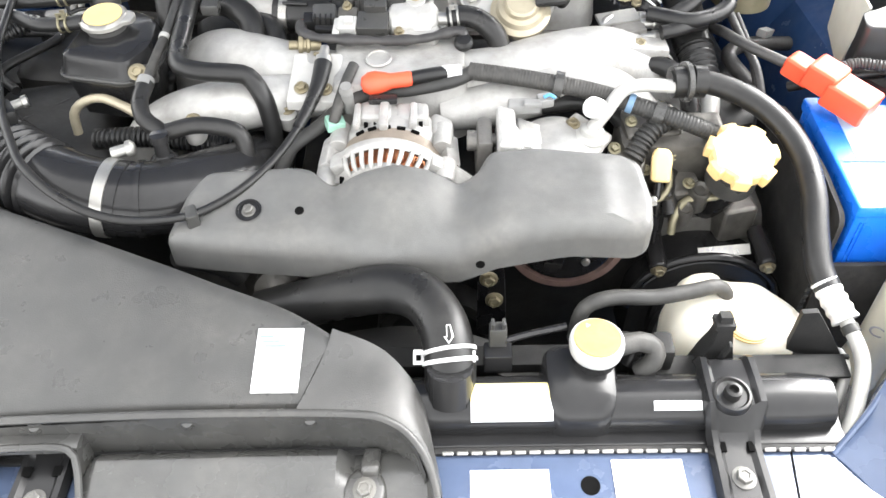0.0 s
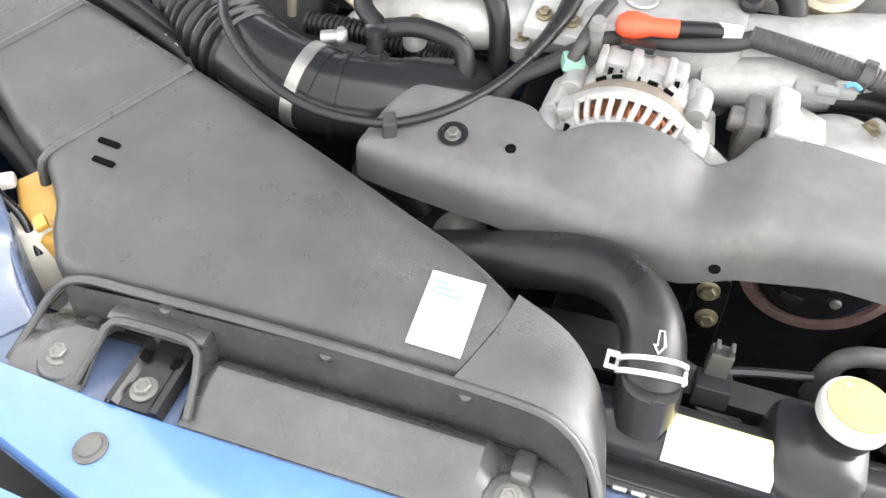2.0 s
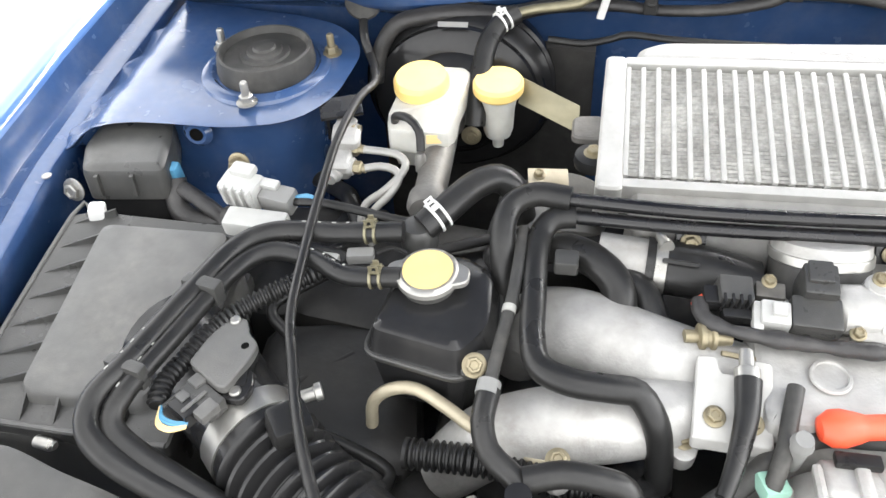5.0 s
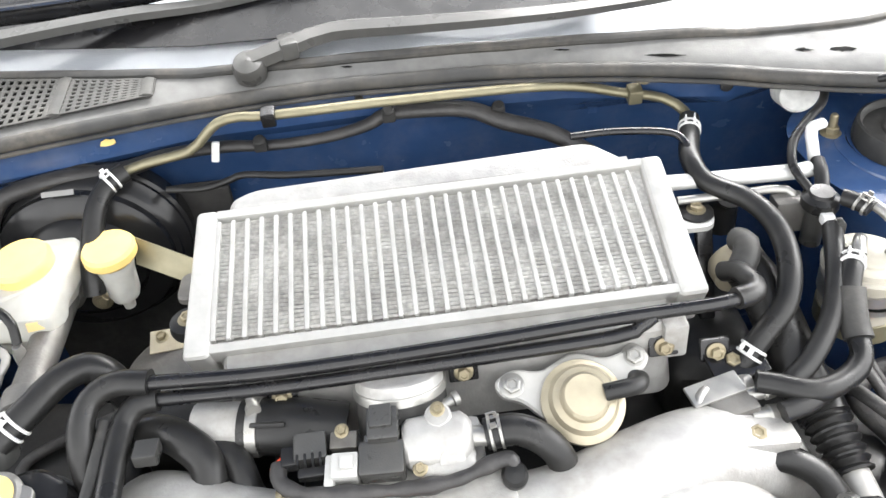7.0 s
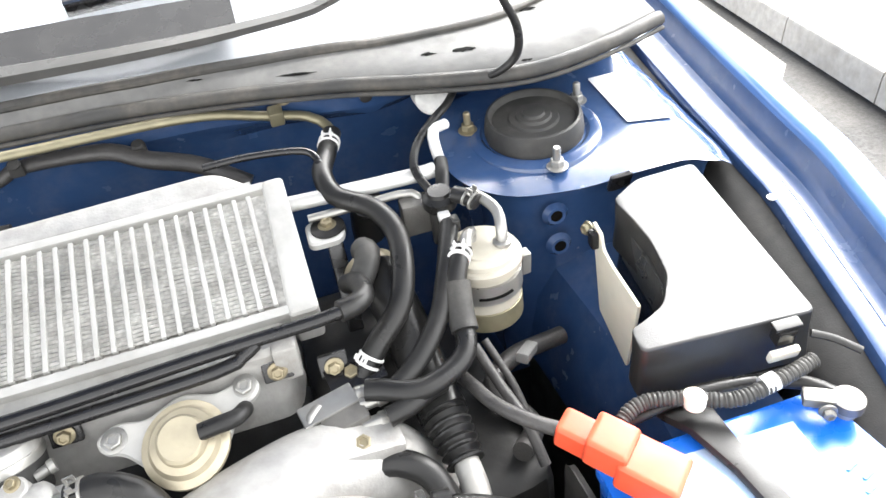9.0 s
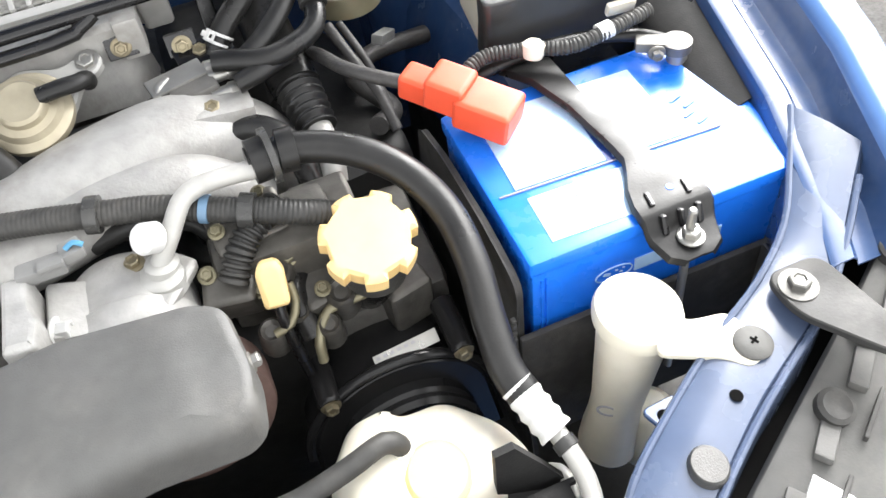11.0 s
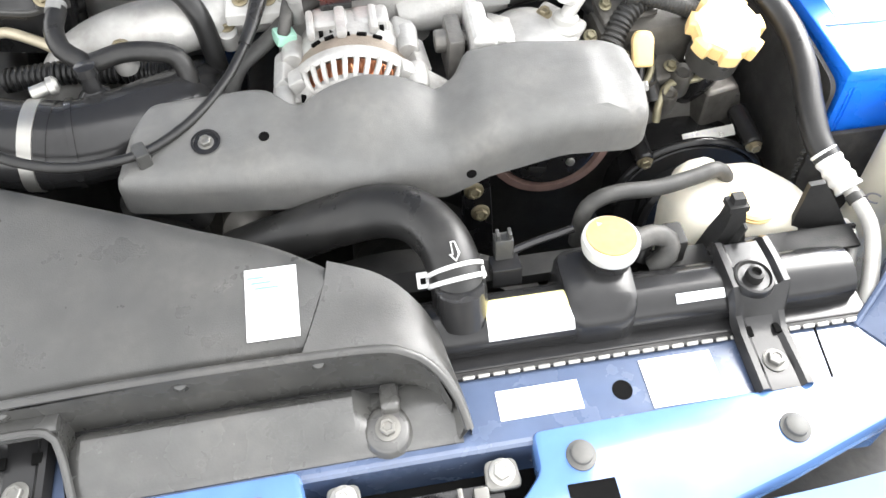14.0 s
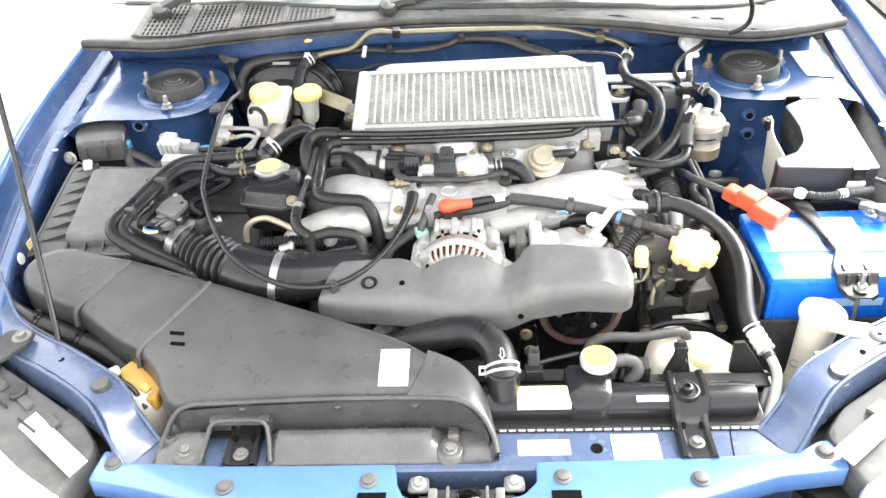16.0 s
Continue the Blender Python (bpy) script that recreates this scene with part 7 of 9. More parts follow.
part("dome", lathe(B(), bo, bax, [(0.034, 0), (0.035, 0.004), (0.035, 0.010), (0.031, 0.013), (0.029, 0.014), (0.026, 0.020), (0.0205, 0.022), (0.0195, 0.028), (0.017, 0.031), (0, 0.0315)], 44), TAN, bpv)
part("nipple", lathe(B(), bo + bax * 0.024, (1, 0.1, 0.1), [(0.005, 0), (0.005, 0.024)], 12), TAN, bpv)
for p in ((0.200, 0.797, 0.862), (0.092, 0.786, 0.858)):
    part("bolt", hexhead(B(), p, bax, 0.0075), STEEL, bpv)
shift(bpv, 0.003, 0.004, 0.001)
hose("bypass_tube", [(0.166, 0.760, 0.873), (0.182, 0.761, 0.874), (0.195, 0.764, 0.872), (0.201, 0.774, 0.866), (0.200, 0.784, 0.855)], 0.0072, RUBBER, "short bent black hose on the bypass valve")

# metal cover pipe and boot to the alternator
wire = thing("alternator_cable", (-0.011, 0.651, 0.83), "alternator cable with red rubber boot", "cable")
part("boot", lathe(B(), (-0.018, 0.648, 0.846), (1, 0.15, 0.02), [(0.0, -0.009), (0.008, -0.007), (0.0125, 0.0), (0.0130, 0.008), (0.0105, 0.018), (0.0085, 0.024), (0.0085, 0.042), (0.0078, 0.046)], 24), RED, wire, "red rubber terminal boot")
part("sleeve", sweep(B(), [(0.026, 0.656, 0.8465), (0.050, 0.663, 0.846), (0.066, 0.668, 0.844)], 0.0075, 16), RUBBER, wire)
part("white_tape", sweep(B(), [(0.060, 0.667, 0.8445), (0.080, 0.671, 0.843)], 0.0079, 16), WHITE, wire)
hose("alternator_tube", [(-0.114, 0.588, 0.775), (-0.100, 0.602, 0.798), (-0.072, 0.621, 0.810), (-0.052, 0.636, 0.820), (-0.022, 0.652, 0.829), (0.027, 0.655, 0.832), (0.072, 0.663, 0.836), (0.092, 0.674, 0.839)], 0.0078, RUBBER_GREY, "grey rubber tube looping behind the alternator")
hn = [(0.090, 0.674, 0.841), (0.135, 0.663, 0.841), (0.185, 0.651, 0.838), (0.229, 0.643, 0.831), (0.273, 0.626, 0.824), (0.324, 0.608, 0.814), (0.352, 0.606, 0.800)]
harness = thing("main_harness", hn[0], "ribbed black harness tube crossing the engine", "harness")
part("tube", sweep(B(), hn, ribbed(0.0097, 0.0034, 0.00022), 16, 0.0008), RUBBER_GREY, harness)
part("strap", band(hn, 0.36, 0.0112, 0.010, 0.003)[0], PLASTIC, harness)
part("strap", band(hn, 0.76, 0.0112, 0.012, 0.002)[0], PLASTIC, harness)
part("blue_tape", band(hn, 0.66, 0.0100, 0.007, 0.0008)[0], BLUE_TAPE, harness, "scrap of blue tape")
hose("breather_hose", [(0.262, 0.640, 0.79), (0.245, 0.655, 0.80), (0.21, 0.664, 0.805), (0.17, 0.664, 0.80)], 0.012, RUBBER, "black breather hose below the harness")

# ---- battery ----
bat = thing("battery", (0.575, 0.585, 0.60), "blue car battery with glare painted on its pale top", "battery")
part("case", box(B(), (0.575, 0.585, 0.690), (0.226, 0.166, 0.200), 0.006), BATTERY_BLUE, bat)
part("lid", box(B(), (0.575, 0.585, 0.790), (0.230, 0.170, 0.016), 0.004), BATTERY_BLUE, bat)
# sticker and front of the lid are painted pale with the glare on them
part("top_sticker", box(B(), (0.553, 0.608, 0.7985), (0.140, 0.086, 0.001), 0, (0, 0, -2)), BATTERY_PALE, bat, "pale sticker with the lid's glare painted in")
part("label_field", box(B(), (0.571, 0.590, 0.7993), (0.026, 0.060, 0.0006), 0, (0, 0, -2)), surface("dark_blue_label", (0.02, 0.05, 0.22), 0.3, bump=0.0), bat, "dark blue label field")
for k in range(5):
    part("print_bar", box(B(), (0.570 + 0.003 * (k % 2), 0.566 + 0.010 * k, 0.7998), (0.014, 0.0035, 0.0004), 0, (0, 0, -2)), BATTERY_PALE, bat)
part("lid_ridge", box(B(), (0.560, 0.5615, 0.7990), (0.186, 0.0014, 0.0018), 0.0005, (0, 0, -2.5)), INK, bat)
part("front_field", box(B(), (0.560, 0.532, 0.7983), (0.150, 0.044, 0.0006), 0, (0, 0, -2)), BATTERY_PALE, bat, "front of the lid with its glare painted pale")
part("vent_plug", lathe(B(), (0.529, 0.547, 0.7985), (0, 0, 1), [(0.0105, 0), (0.0100, 0.0012), (0.0094, 0.0012), (0.0090, 0.0006), (0, 0.0006)], 26), BATTERY_PALE, bat)
part("plug_slot", box(B(), (0.529, 0.547, 0.7994), (0.014, 0.0018, 0.0006), 0, (0, 0, -50)), INK, bat)
for x in (0.470, 0.474, 0.672, 0.677):
    part("case_rib", box(B(), (x, 0.5015, 0.700), (0.0022, 0.002, 0.150), 0.0008), BATTERY_BLUE, bat)
for k in range(4):
    part("print_bar", box(B(), (0.640 + 0.006 * (k % 2), 0.600 - 0.010 * k, 0.7992), (0.012, 0.003, 0.0004), 0, (0, 0, 20)), BATTERY_BLUE, bat)
part("maker_mark", box(B(), (0.585, 0.5015, 0.748), (0.075, 0.001, 0.014), 0), BATTERY_PALE, bat, "pale maker's mark as a bar")
bm = sweep(B(), [(0.530 + 0.0155 * math.cos(k * 0.3142), 0.5013, 0.748 + 0.0078 * math.sin(k * 0.3142)) for k in range(21)], 0.0006, 6, 0.002)
part("oval_badge", bm, BATTERY_PALE, bat, "pale outlined oval badge")
for x, z, w in ((0.524, 0.749, 0.006), (0.532, 0.7505, 0.0025), (0.536, 0.747, 0.0025), (0.538, 0.751, 0.002)):
    part("badge_mark", box(B(), (x, 0.5013, z), (w, 0.0006, w * 0.5), 0, (0, 20, 0)), BATTERY_PALE, bat)
part("negative_post", lathe(B(), (0.668, 0.642, 0.798), (0, 0, 1), [(0.009, 0), (0.008, 0.018), (0.006, 0.019)], 20), STEEL, bat)
tray = solo("battery_tray", box(B(), (0.575, 0.590, 0.582), (0.25, 0.19, 0.02), 0.004), BLACK_METAL, "black steel tray under the battery", "battery tray")
hold = thing("battery_clamp", (0.60, 0.59, 0.79), "black steel battery hold-down strap", "battery clamp")
secs = []
for y, z, w, x in ((0.695, 0.800, 0.020, 0.575), (0.680, 0.809, 0.021, 0.577), (0.660, 0.811, 0.015, 0.583), (0.62, 0.808, 0.010, 0.592), (0.57, 0.806, 0.0105, 0.601), (0.552, 0.806, 0.012, 0.604), (0.538, 0.806, 0.019, 0.605), (0.524, 0.806, 0.0265, 0.605), (0.508, 0.806, 0.030, 0.604), (0.498, 0.805, 0.030, 0.604), (0.494, 0.802, 0.029, 0.604), (0.490, 0.794, 0.028, 0.604), (0.486, 0.790, 0.027, 0.604), (0.470, 0.787, 0.022, 0.604), (0.464, 0.785, 0.012, 0.604)):
    secs.append([(x - w, y, z - 0.004), (x - w + 0.002, y, z), (x, y, z + 0.001), (x + w - 0.002, y, z), (x + w, y, z - 0.004)])
part("strap", strip(B(), secs, 0.0022), RUBBER, hold)
for dx in (-0.014, 0.0, 0.014):
    part("pressed_rib", box(B(), (0.604 + dx, 0.4905, 0.797), (0.005, 0.006, 0.016), 0.002, (-24, 0, 0)), BLACK_METAL, hold)
rod = B()
lathe(rod, (0.604, 0.476, 0.62), (0, 0.02, 1), [(0.0033, 0), (0.0033, 0.196), (0.002, 0.198)], 12)
part("rod", rod, STEEL, hold)
part("nut", hexhead(B(), (0.604, 0.4775, 0.791), (0, 0, 1), 0.0068, 0.007), STEEL, hold)
part("strap_hole", disc(B(), (0.607, 0.512, 0.8066), (0, 0, 1), 0.0030, 0.0010, 0.0003), BATTERY_BLUE, hold)
for dx in (-0.016, 0.014):
    part("face_rib", box(B(), (0.604 + dx, 0.508, 0.8070), (0.0042, 0.013, 0.0030), 0.0014, (0, 0, -8)), BLACK_METAL, hold)

shift(hold, -0.028, 0.002, 0.001)

# padded jacket on the battery's side
jacket = thing("battery_jacket", (0.45, 0.59, 0.60), "black padded heat jacket round the battery", "heat jacket")
part("side_panel", pillow(B(), rounded([(0.475, 0.545), (0.500, 0.700), (0.500, 0.782), (0.560, 0.788), (0.640, 0.782), (0.700, 0.765), (0.715, 0.56)], 0.015), 0.0, [(0, 0.006), (0, 0.002), (0.002, 0)],
                          Matrix(((0, 0, -1, 0.448), (1, 0, 0, 0), (0, 1, 0, 0), (0, 0, 0, 1)))), JACKET, jacket)
part("front_panel", box(B(), (0.575, 0.494, 0.640), (0.255, 0.006, 0.165), 0.003), JACKET, jacket)
for k in range(34):
    part("stitch", box(B(), (0.4425, 0.4925 + 0.0012 * (k % 2), 0.600 + k * 0.0046), (0.004, 0.004, 0.0028), 0.0006, seg=1), RUBBER_GREY, jacket)
for k in range(5):
    part("fin", box(B(), (0.655 + 0.012 * k, 0.478 + 0.005 * k, 0.70), (0.003, 0.02, 0.06), 0.001), PLASTIC, jacket)

# positive terminal boot and cables
boot = thing("terminal_boot", (0.46, 0.655, 0.80), "orange-red plastic positive terminal boot", "terminal boot")
fr = Matrix.Translation((0.473, 0.652, 0.830)) @ pose(0, 0, 0, 0, 0, -48)
for nm, c, sz in (("snout", (-0.034, 0.002, 0.0), (0.034, 0.026, 0.024)), ("hump", (-0.007, 0.0, 0.006), (0.034, 0.034, 0.030)), ("skirt", (0.026, -0.001, -0.005), (0.048, 0.038, 0.030))):
    bm = box(B(), (0, 0, 0), sz, 0.005, None, 3)
    bm.transform(fr @ Matrix.Translation(c) @ pose(0, 0, 0, 0, 8, 0))
    part(nm, bm, RED, boot)
hose("positive_cable", [(0.450, 0.680, 0.830), (0.422, 0.700, 0.834), (0.400, 0.728, 0.832), (0.388, 0.766, 0.822), (0.379, 0.81, 0.80)], 0.0062, TAPE, "black taped positive battery cable", "cable")
hose("battery_harness", [(0.480, 0.668, 0.818), (0.492, 0.683, 0.824), (0.514, 0.688, 0.829), (0.545, 0.678, 0.831), (0.580, 0.662, 0.833), (0.623, 0.665, 0.836), (0.656, 0.672, 0.835)], ribbed(0.0062, 0.0036, 0.0005), RUBBER_GREY, "black ribbed harness behind the battery", "harness", step=0.0013)
hose("negative_cable", [(0.672, 0.638, 0.812), (0.650, 0.668, 0.812), (0.604, 0.684, 0.816), (0.549, 0.690, 0.816), (0.496, 0.692, 0.806), (0.46, 0.71, 0.78)], 0.0062, RUBBER, "black negative battery cable", "cable")
neg = thing("battery_terminal", (0.668, 0.642, 0.80), "dull lead negative terminal clamp", "terminal")
part("ring", lathe(B(), (0.668, 0.642, 0.806), (0, 0, 1), [(0.0085, 0), (0.0125, 0.001), (0.0125, 0.010), (0.009, 0.011)], 24), CAST_DULL, neg)
part("lug", box(B(), (0.650, 0.652, 0.812), (0.026, 0.014, 0.010), 0.002, (0, 0, -30)), BOLT_GREY, neg)
part("screw", hexhead(B(), (0.648, 0.640, 0.812), (-0.4, -1, 0), 0.005), BOLT_GREY, neg)
shift(neg, -0.005, -0.004, 0.006)
tie = solo("cable_tie", lathe(B(), (0.548, 0.672, 0.826), (0.2, 0.2, 1), [(0.008, 0), (0.0095, 0.004), (0.0095, 0.012), (0.006, 0.015), (0, 0.015)], 20), MILKY, "milky plastic cable clip", "clip")
solo("harness_wrap", sweep(B(), [(0.604, 0.664, 0.835), (0.616, 0.665, 0.836)], 0.0078, 14), WHITE, "white wrap round the harness", "tape")

# ---- fuse box ----
fuse = thing("fuse_box", (0.62, 0.79, 0.74), "black fuse box with a satin lid and notched corner", "fuse box")


def lid_z(x, y):
    return 0.8605 + 0.21 * (y - 0.71)


lid = [(0.523, 0.712), (0.676, 0.700), (0.668, 0.882), (0.606, 0.882), (0.574, 0.866), (0.580, 0.84), (0.584, 0.81), (0.580, 0.773), (0.562, 0.747), (0.540, 0.738), (0.524, 0.734)]
lid = rounded(lid, 0.007, 3)
if sum(a.x * b.y - b.x * a.y for a, b in zip(lid, lid[1:] + lid[:1])) < 0:
    lid = lid[::-1]
part("lid", pillow(B(), lid, lid_z, [(-0.002, 0.060), (0.0, 0.030), (0.0, 0.0030), (0.0, 0.0016), (0.0006, 0.0004), (0.0016, 0.0)], grid=0.04), SATIN_BLACK, fuse, "satin black lid")
part("base", box(B(), (0.625, 0.79, 0.770), (0.090, 0.172, 0.085), 0.008, (11, 0, 0)), PLASTIC_GLOSS, fuse)
part("inner_wall", box(B(), (0.582, 0.800, 0.800), (0.004, 0.120, 0.110), 0.001, (11, 0, 0)), PLASTIC, fuse)
part("wall_bolt", hexhead(B(), (0.549, 0.866, 0.864), (-1, -0.2, 0.2), 0.0055), BRASS_PIPE, fuse)
part("pale_wall", pillow(B(), rounded([(0.788, 0.742), (0.846, 0.766), (0.860, 0.878), (0.843, 0.874), (0.838, 0.858), (0.820, 0.852), (0.768, 0.848)], 0.003), 0.0, [(0, 0.003), (0, 0.0005), (0.0005, 0)],
                          Matrix(((0, 0, -1, 0.550), (1, 0, 0, 0), (0, 1, 0, 0), (0, 0, 0, 1)))), MILKY, fuse, "pale plastic inner wall")
part("front_latch", box(B(), (0.640, 0.692, 0.853), (0.016, 0.012, 0.020), 0.002, (10, 0, -4)), PLASTIC_GLOSS, fuse)
part("latch_bar", box(B(), (0.640, 0.690, 0.866), (0.024, 0.010, 0.004), 0.0015, (10, 0, -4)), PLASTIC_GLOSS, fuse)
part("side_clip", box(B(), (0.548, 0.852, 0.862), (0.010, 0.012, 0.020), 0.003), PLASTIC_GLOSS, fuse)
part("hinge_tab", box(B(), (0.597, 0.897, 0.886), (0.024, 0.006, 0.026), 0.003, (20, 0, 0)), BLACK_METAL, fuse)
part("tab_hole", disc(B(), (0.596, 0.893, 0.888), (0, -0.95, 0.3), 0.004, 0.0012), SHADE_AND_CHIP_BLACK, fuse)
part("tag", box(B(), (0.636, 0.684, 0.838), (0.026, 0.006, 0.014), 0.002, (15, 0, -4)), MILKY, fuse)
solo("washer_pump_plug", sweep(B(), [(0.665, 0.690, 0.845), (0.680, 0.680, 0.842), (0.694, 0.664, 0.838)], 0.0035, 12), RUBBER_GREY, "grey plug on a thin lead", "plug")

# ---- fuel filter ----
ff = thing("fuel_filter", (0.443, 0.858, 0.78), "pale canister fuel filter in a strap bracket", "fuel filter")
fo, fa = Vector((0.434, 0.856, 0.802)), Vector((0.02, 0.06, 1))
part("canister", lathe(B(), fo, fa, [(0.031, 0), (0.0350, 0.004), (0.0350, 0.062), (0.0385, 0.064), (0.0390, 0.070), (0.0375, 0.0725), (0.0345, 0.073), (0.0335, 0.078), (0.0300, 0.0805), (0.0, 0.0815)], 44), CREAM, ff)
part("top_dish", lathe(B(), fo + fa * 0.0800, fa, [(0.0255, 0), (0.0245, 0.0025), (0.0190, 0.003), (0.0115, 0.0050), (0, 0.0052)], 32), CREAM, ff)
part("strap", lathe(B(), fo + fa * 0.034, fa, [(0.0355, 0), (0.0375, 0.0005), (0.0375, 0.022), (0.0355, 0.0225)], 44), STEEL, ff)
part("strap_slot", sweep(B(), [fo + fa * 0.046 + Vector((0.0370 * math.cos(a), 0.0370 * math.sin(a), 0)) for a in [radians(d) for d in (245, 258, 271, 284, 297)]], 0.0032, 8, 0.004, 0.4), SHADE_AND_CHIP_BLACK, ff)
part("strap_lug", box(B(), fo + fa * 0.050 + Vector((0.040, -0.006, 0)), (0.010, 0.012, 0.026), 0.002, (0, 4, 8)), STEEL, ff)
part("lower_cup", lathe(B(), fo + fa * -0.004, fa, [(0.031, 0), (0.0362, 0.003), (0.0362, 0.024), (0.0350, 0.025)], 36), BRASS_PIPE, ff)
part("inlet_collar", lathe(B(), fo + Vector((0.020, -0.004, 0.0825)), fa, [(0.0085, 0), (0.0085, 0.004), (0.006, 0.006)], 16), STEEL, ff)
part("elbow_pipe", sweep(B(), [fo + Vector((0.020, -0.004, 0.080)), fo + Vector((0.022, 0.000, 0.098)), fo + Vector((0.024, 0.016, 0.108)), fo + Vector((0.016, 0.034, 0.113)), fo + Vector((0.006, 0.046, 0.114))], 0.0056, 14), STEEL, ff)
part("outlet", sweep(B(), [fo + Vector((-0.006, 0.010, 0.080)), fo + Vector((-0.005, 0.012, 0.094)), fo + Vector((-0.012, 0.002, 0.098)), fo + Vector((-0.016, -0.008, 0.094))], 0.0058, 14), STEEL, ff)
shift(ff, 0.004, 0.008, 0.0)
hose("fuel_hose", [(0.447, 0.892, 0.915), (0.440, 0.902, 0.917), (0.430, 0.912, 0.917)], 0.0085, RUBBER, "short black fuel hose with clip", clamps=(0.3,), clamp_material=STEEL)

# purge valve cluster by the tower
pv_ = thing("purge_valve", (0.415, 0.93, 0.87), "black purge valve with connectors beside the tower", "valve")
part("cap", lathe(B(), (0.418, 0.925, 0.896), (0, 0, 1), [(0.016, 0), (0.0175, 0.003), (0.0175, 0.012), (0.012, 0.016), (0.011, 0.020), (0, 0.020)], 28), RUBBER, pv_)
part("body", lathe(B(), (0.416, 0.925, 0.85), (0, 0, 1), [(0.010, 0), (0.010, 0.046)], 18), PLASTIC, pv_)
part("plug", box(B(), (0.420, 0.897, 0.893), (0.016, 0.012, 0.014), 0.002), PLASTIC, pv_)
part("white_collar", box(B(), (0.416, 0.905, 0.897), (0.012, 0.010, 0.012), 0.003), WHITE, pv_)
part("bracket", box(B(), (0.395, 0.94, 0.88), (0.03, 0.02, 0.04), 0.003), CAST_DULL, pv_)
part("pale_elbow", sweep(B(), [(0.436, 0.975, 0.905), (0.433, 0.982, 0.928), (0.436, 0.995, 0.940), (0.452, 1.005, 0.938)], 0.006, 12), WHITE, pv_, "pale plastic elbow")
part("clip", box(B(), (0.428, 0.962, 0.912), (0.014, 0.010, 0.010), 0.002), STEEL, pv_)
part("stem", sweep(B(), [(0.424, 0.935, 0.905), (0.430, 0.952, 0.915), (0.434, 0.970, 0.918)], 0.007, 12), RUBBER, pv_)

# ---- washer bottle ----
wash = thing("washer_bottle", (0.505, 0.455, 0.60), "milky washer fluid bottle with white cap", "washer bottle")
part("neck", lathe(B(), (0.497, 0.446, 0.60), (0.09, 0.02, 1), [(0.024, 0), (0.023, 0.02), (0.0205, 0.045), (0.0200, 0.065), (0.0212, 0.085), (0.0235, 0.12), (0.0255, 0.150), (0.0258, 0.168)], 36), MILKY, wash)
part("lower_bulb", lathe(B(), (0.530, 0.440, 0.58), (0, 0, 1), [(0.022, 0), (0.025, 0.03), (0.022, 0.055), (0.013, 0.066), (0, 0.069)], 30), MILKY, wash)
part("cap", lathe(B(), (0.512, 0.449, 0.766), (0.09, 0.0, 1), [(0.028, 0), (0.0310, 0.002), (0.0318, 0.009), (0.0300, 0.0145), (0.026, 0.0165), (0, 0.0178)], 40), CAP_WHITE, wash, "white lid with yellowed rim")
part("cap_hinge", lathe(B(), (0.512, 0.449, 0.763), (0.09, 0.0, 1), [(0.025, 0), (0.0284, 0.001), (0.0284, 0.004), (0.025, 0.005)], 40), YELLOW_PALE, wash)
part("lug", pillow(B(), rounded([(0.505, 0.412), (0.525, 0.402), (0.541, 0.394), (0.553, 0.381), (0.566, 0.384), (0.569, 0.405), (0.563, 0.421), (0.537, 0.426), (0.520, 0.445)], 0.006), 0.782, [(0, 0.005), (0, 0.001), (0.001, 0)]), CAP_WHITE, wash)
part("screw", lathe(B(), (0.5635, 0.394, 0.782), (0, 0, 1), [(0.0125, 0), (0.0125, 0.0015), (0.011, 0.0030), (0.006, 0.0042), (0, 0.0042)], 28), LAMP_GREY, wash, "grey cross-head screw")
for a in (25, 115):
    part("screw_slot", box(B(), (0.5635, 0.394, 0.7864), (0.006, 0.0016, 0.0006), 0, (0, 0, a)), SHADE_AND_CHIP_BLACK, wash)
part("letter_mark", lettering("C", 0.014, plane_frame((0.478, 0.4265, 0.700), (0.8, -0.6, 0), (0, 0, 1))), INK, wash, "black letter C")
shift(wash, 0.006, 0.004, -0.004)
tab = solo("rail_tab", pillow(B(), rounded([(0.488, 0.398), (0.496, 0.378), (0.512, 0.384), (0.516, 0.40)], 0.006), 0.752, [(0, 0.004), (0, 0.001), (0.001, 0)]), BLUE_IN, "blue steel tab with a hole beside the rail", "tab")
part("hole", disc(B(), (0.500, 0.389, 0.7515), (0, 0, 1), 0.0042, 0.0012), SHADE_AND_CHIP_BLACK, tab)

# ---- air cleaner ----
airbox = thing("air_cleaner", (-0.61, 0.71, 0.60), "black plastic air cleaner box with ribbed flange", "air cleaner")


def box_z(x, y):
    return 0.812 + 0.235 * (y - 0.64)


top = rounded([(-0.646, 0.632), (-0.530, 0.632), (-0.515, 0.795), (-0.648, 0.795)], 0.014)
part("lid", pillow(B(), top, box_z, [(-0.006, 0.10), (-0.004, 0.04), (0.0, 0.008), (0.003, 0.002), (0.009, 0)], grid=0.05), COVER_GREY, airbox, "dusty grey top of the box")
rim = rounded([(-0.698, 0.624), (-0.690, 0.614), (-0.632, 0.612), (-0.505, 0.608), (-0.505, 0.812), (-0.672, 0.818), (-0.692, 0.812)], 0.006)
part("flange", pillow(B(), rim, lambda x, y: box_z(x, y) - 0.016, [(0, 0.014), (0, 0.002), (0.002, 0)], grid=0.05), PLASTIC, airbox)
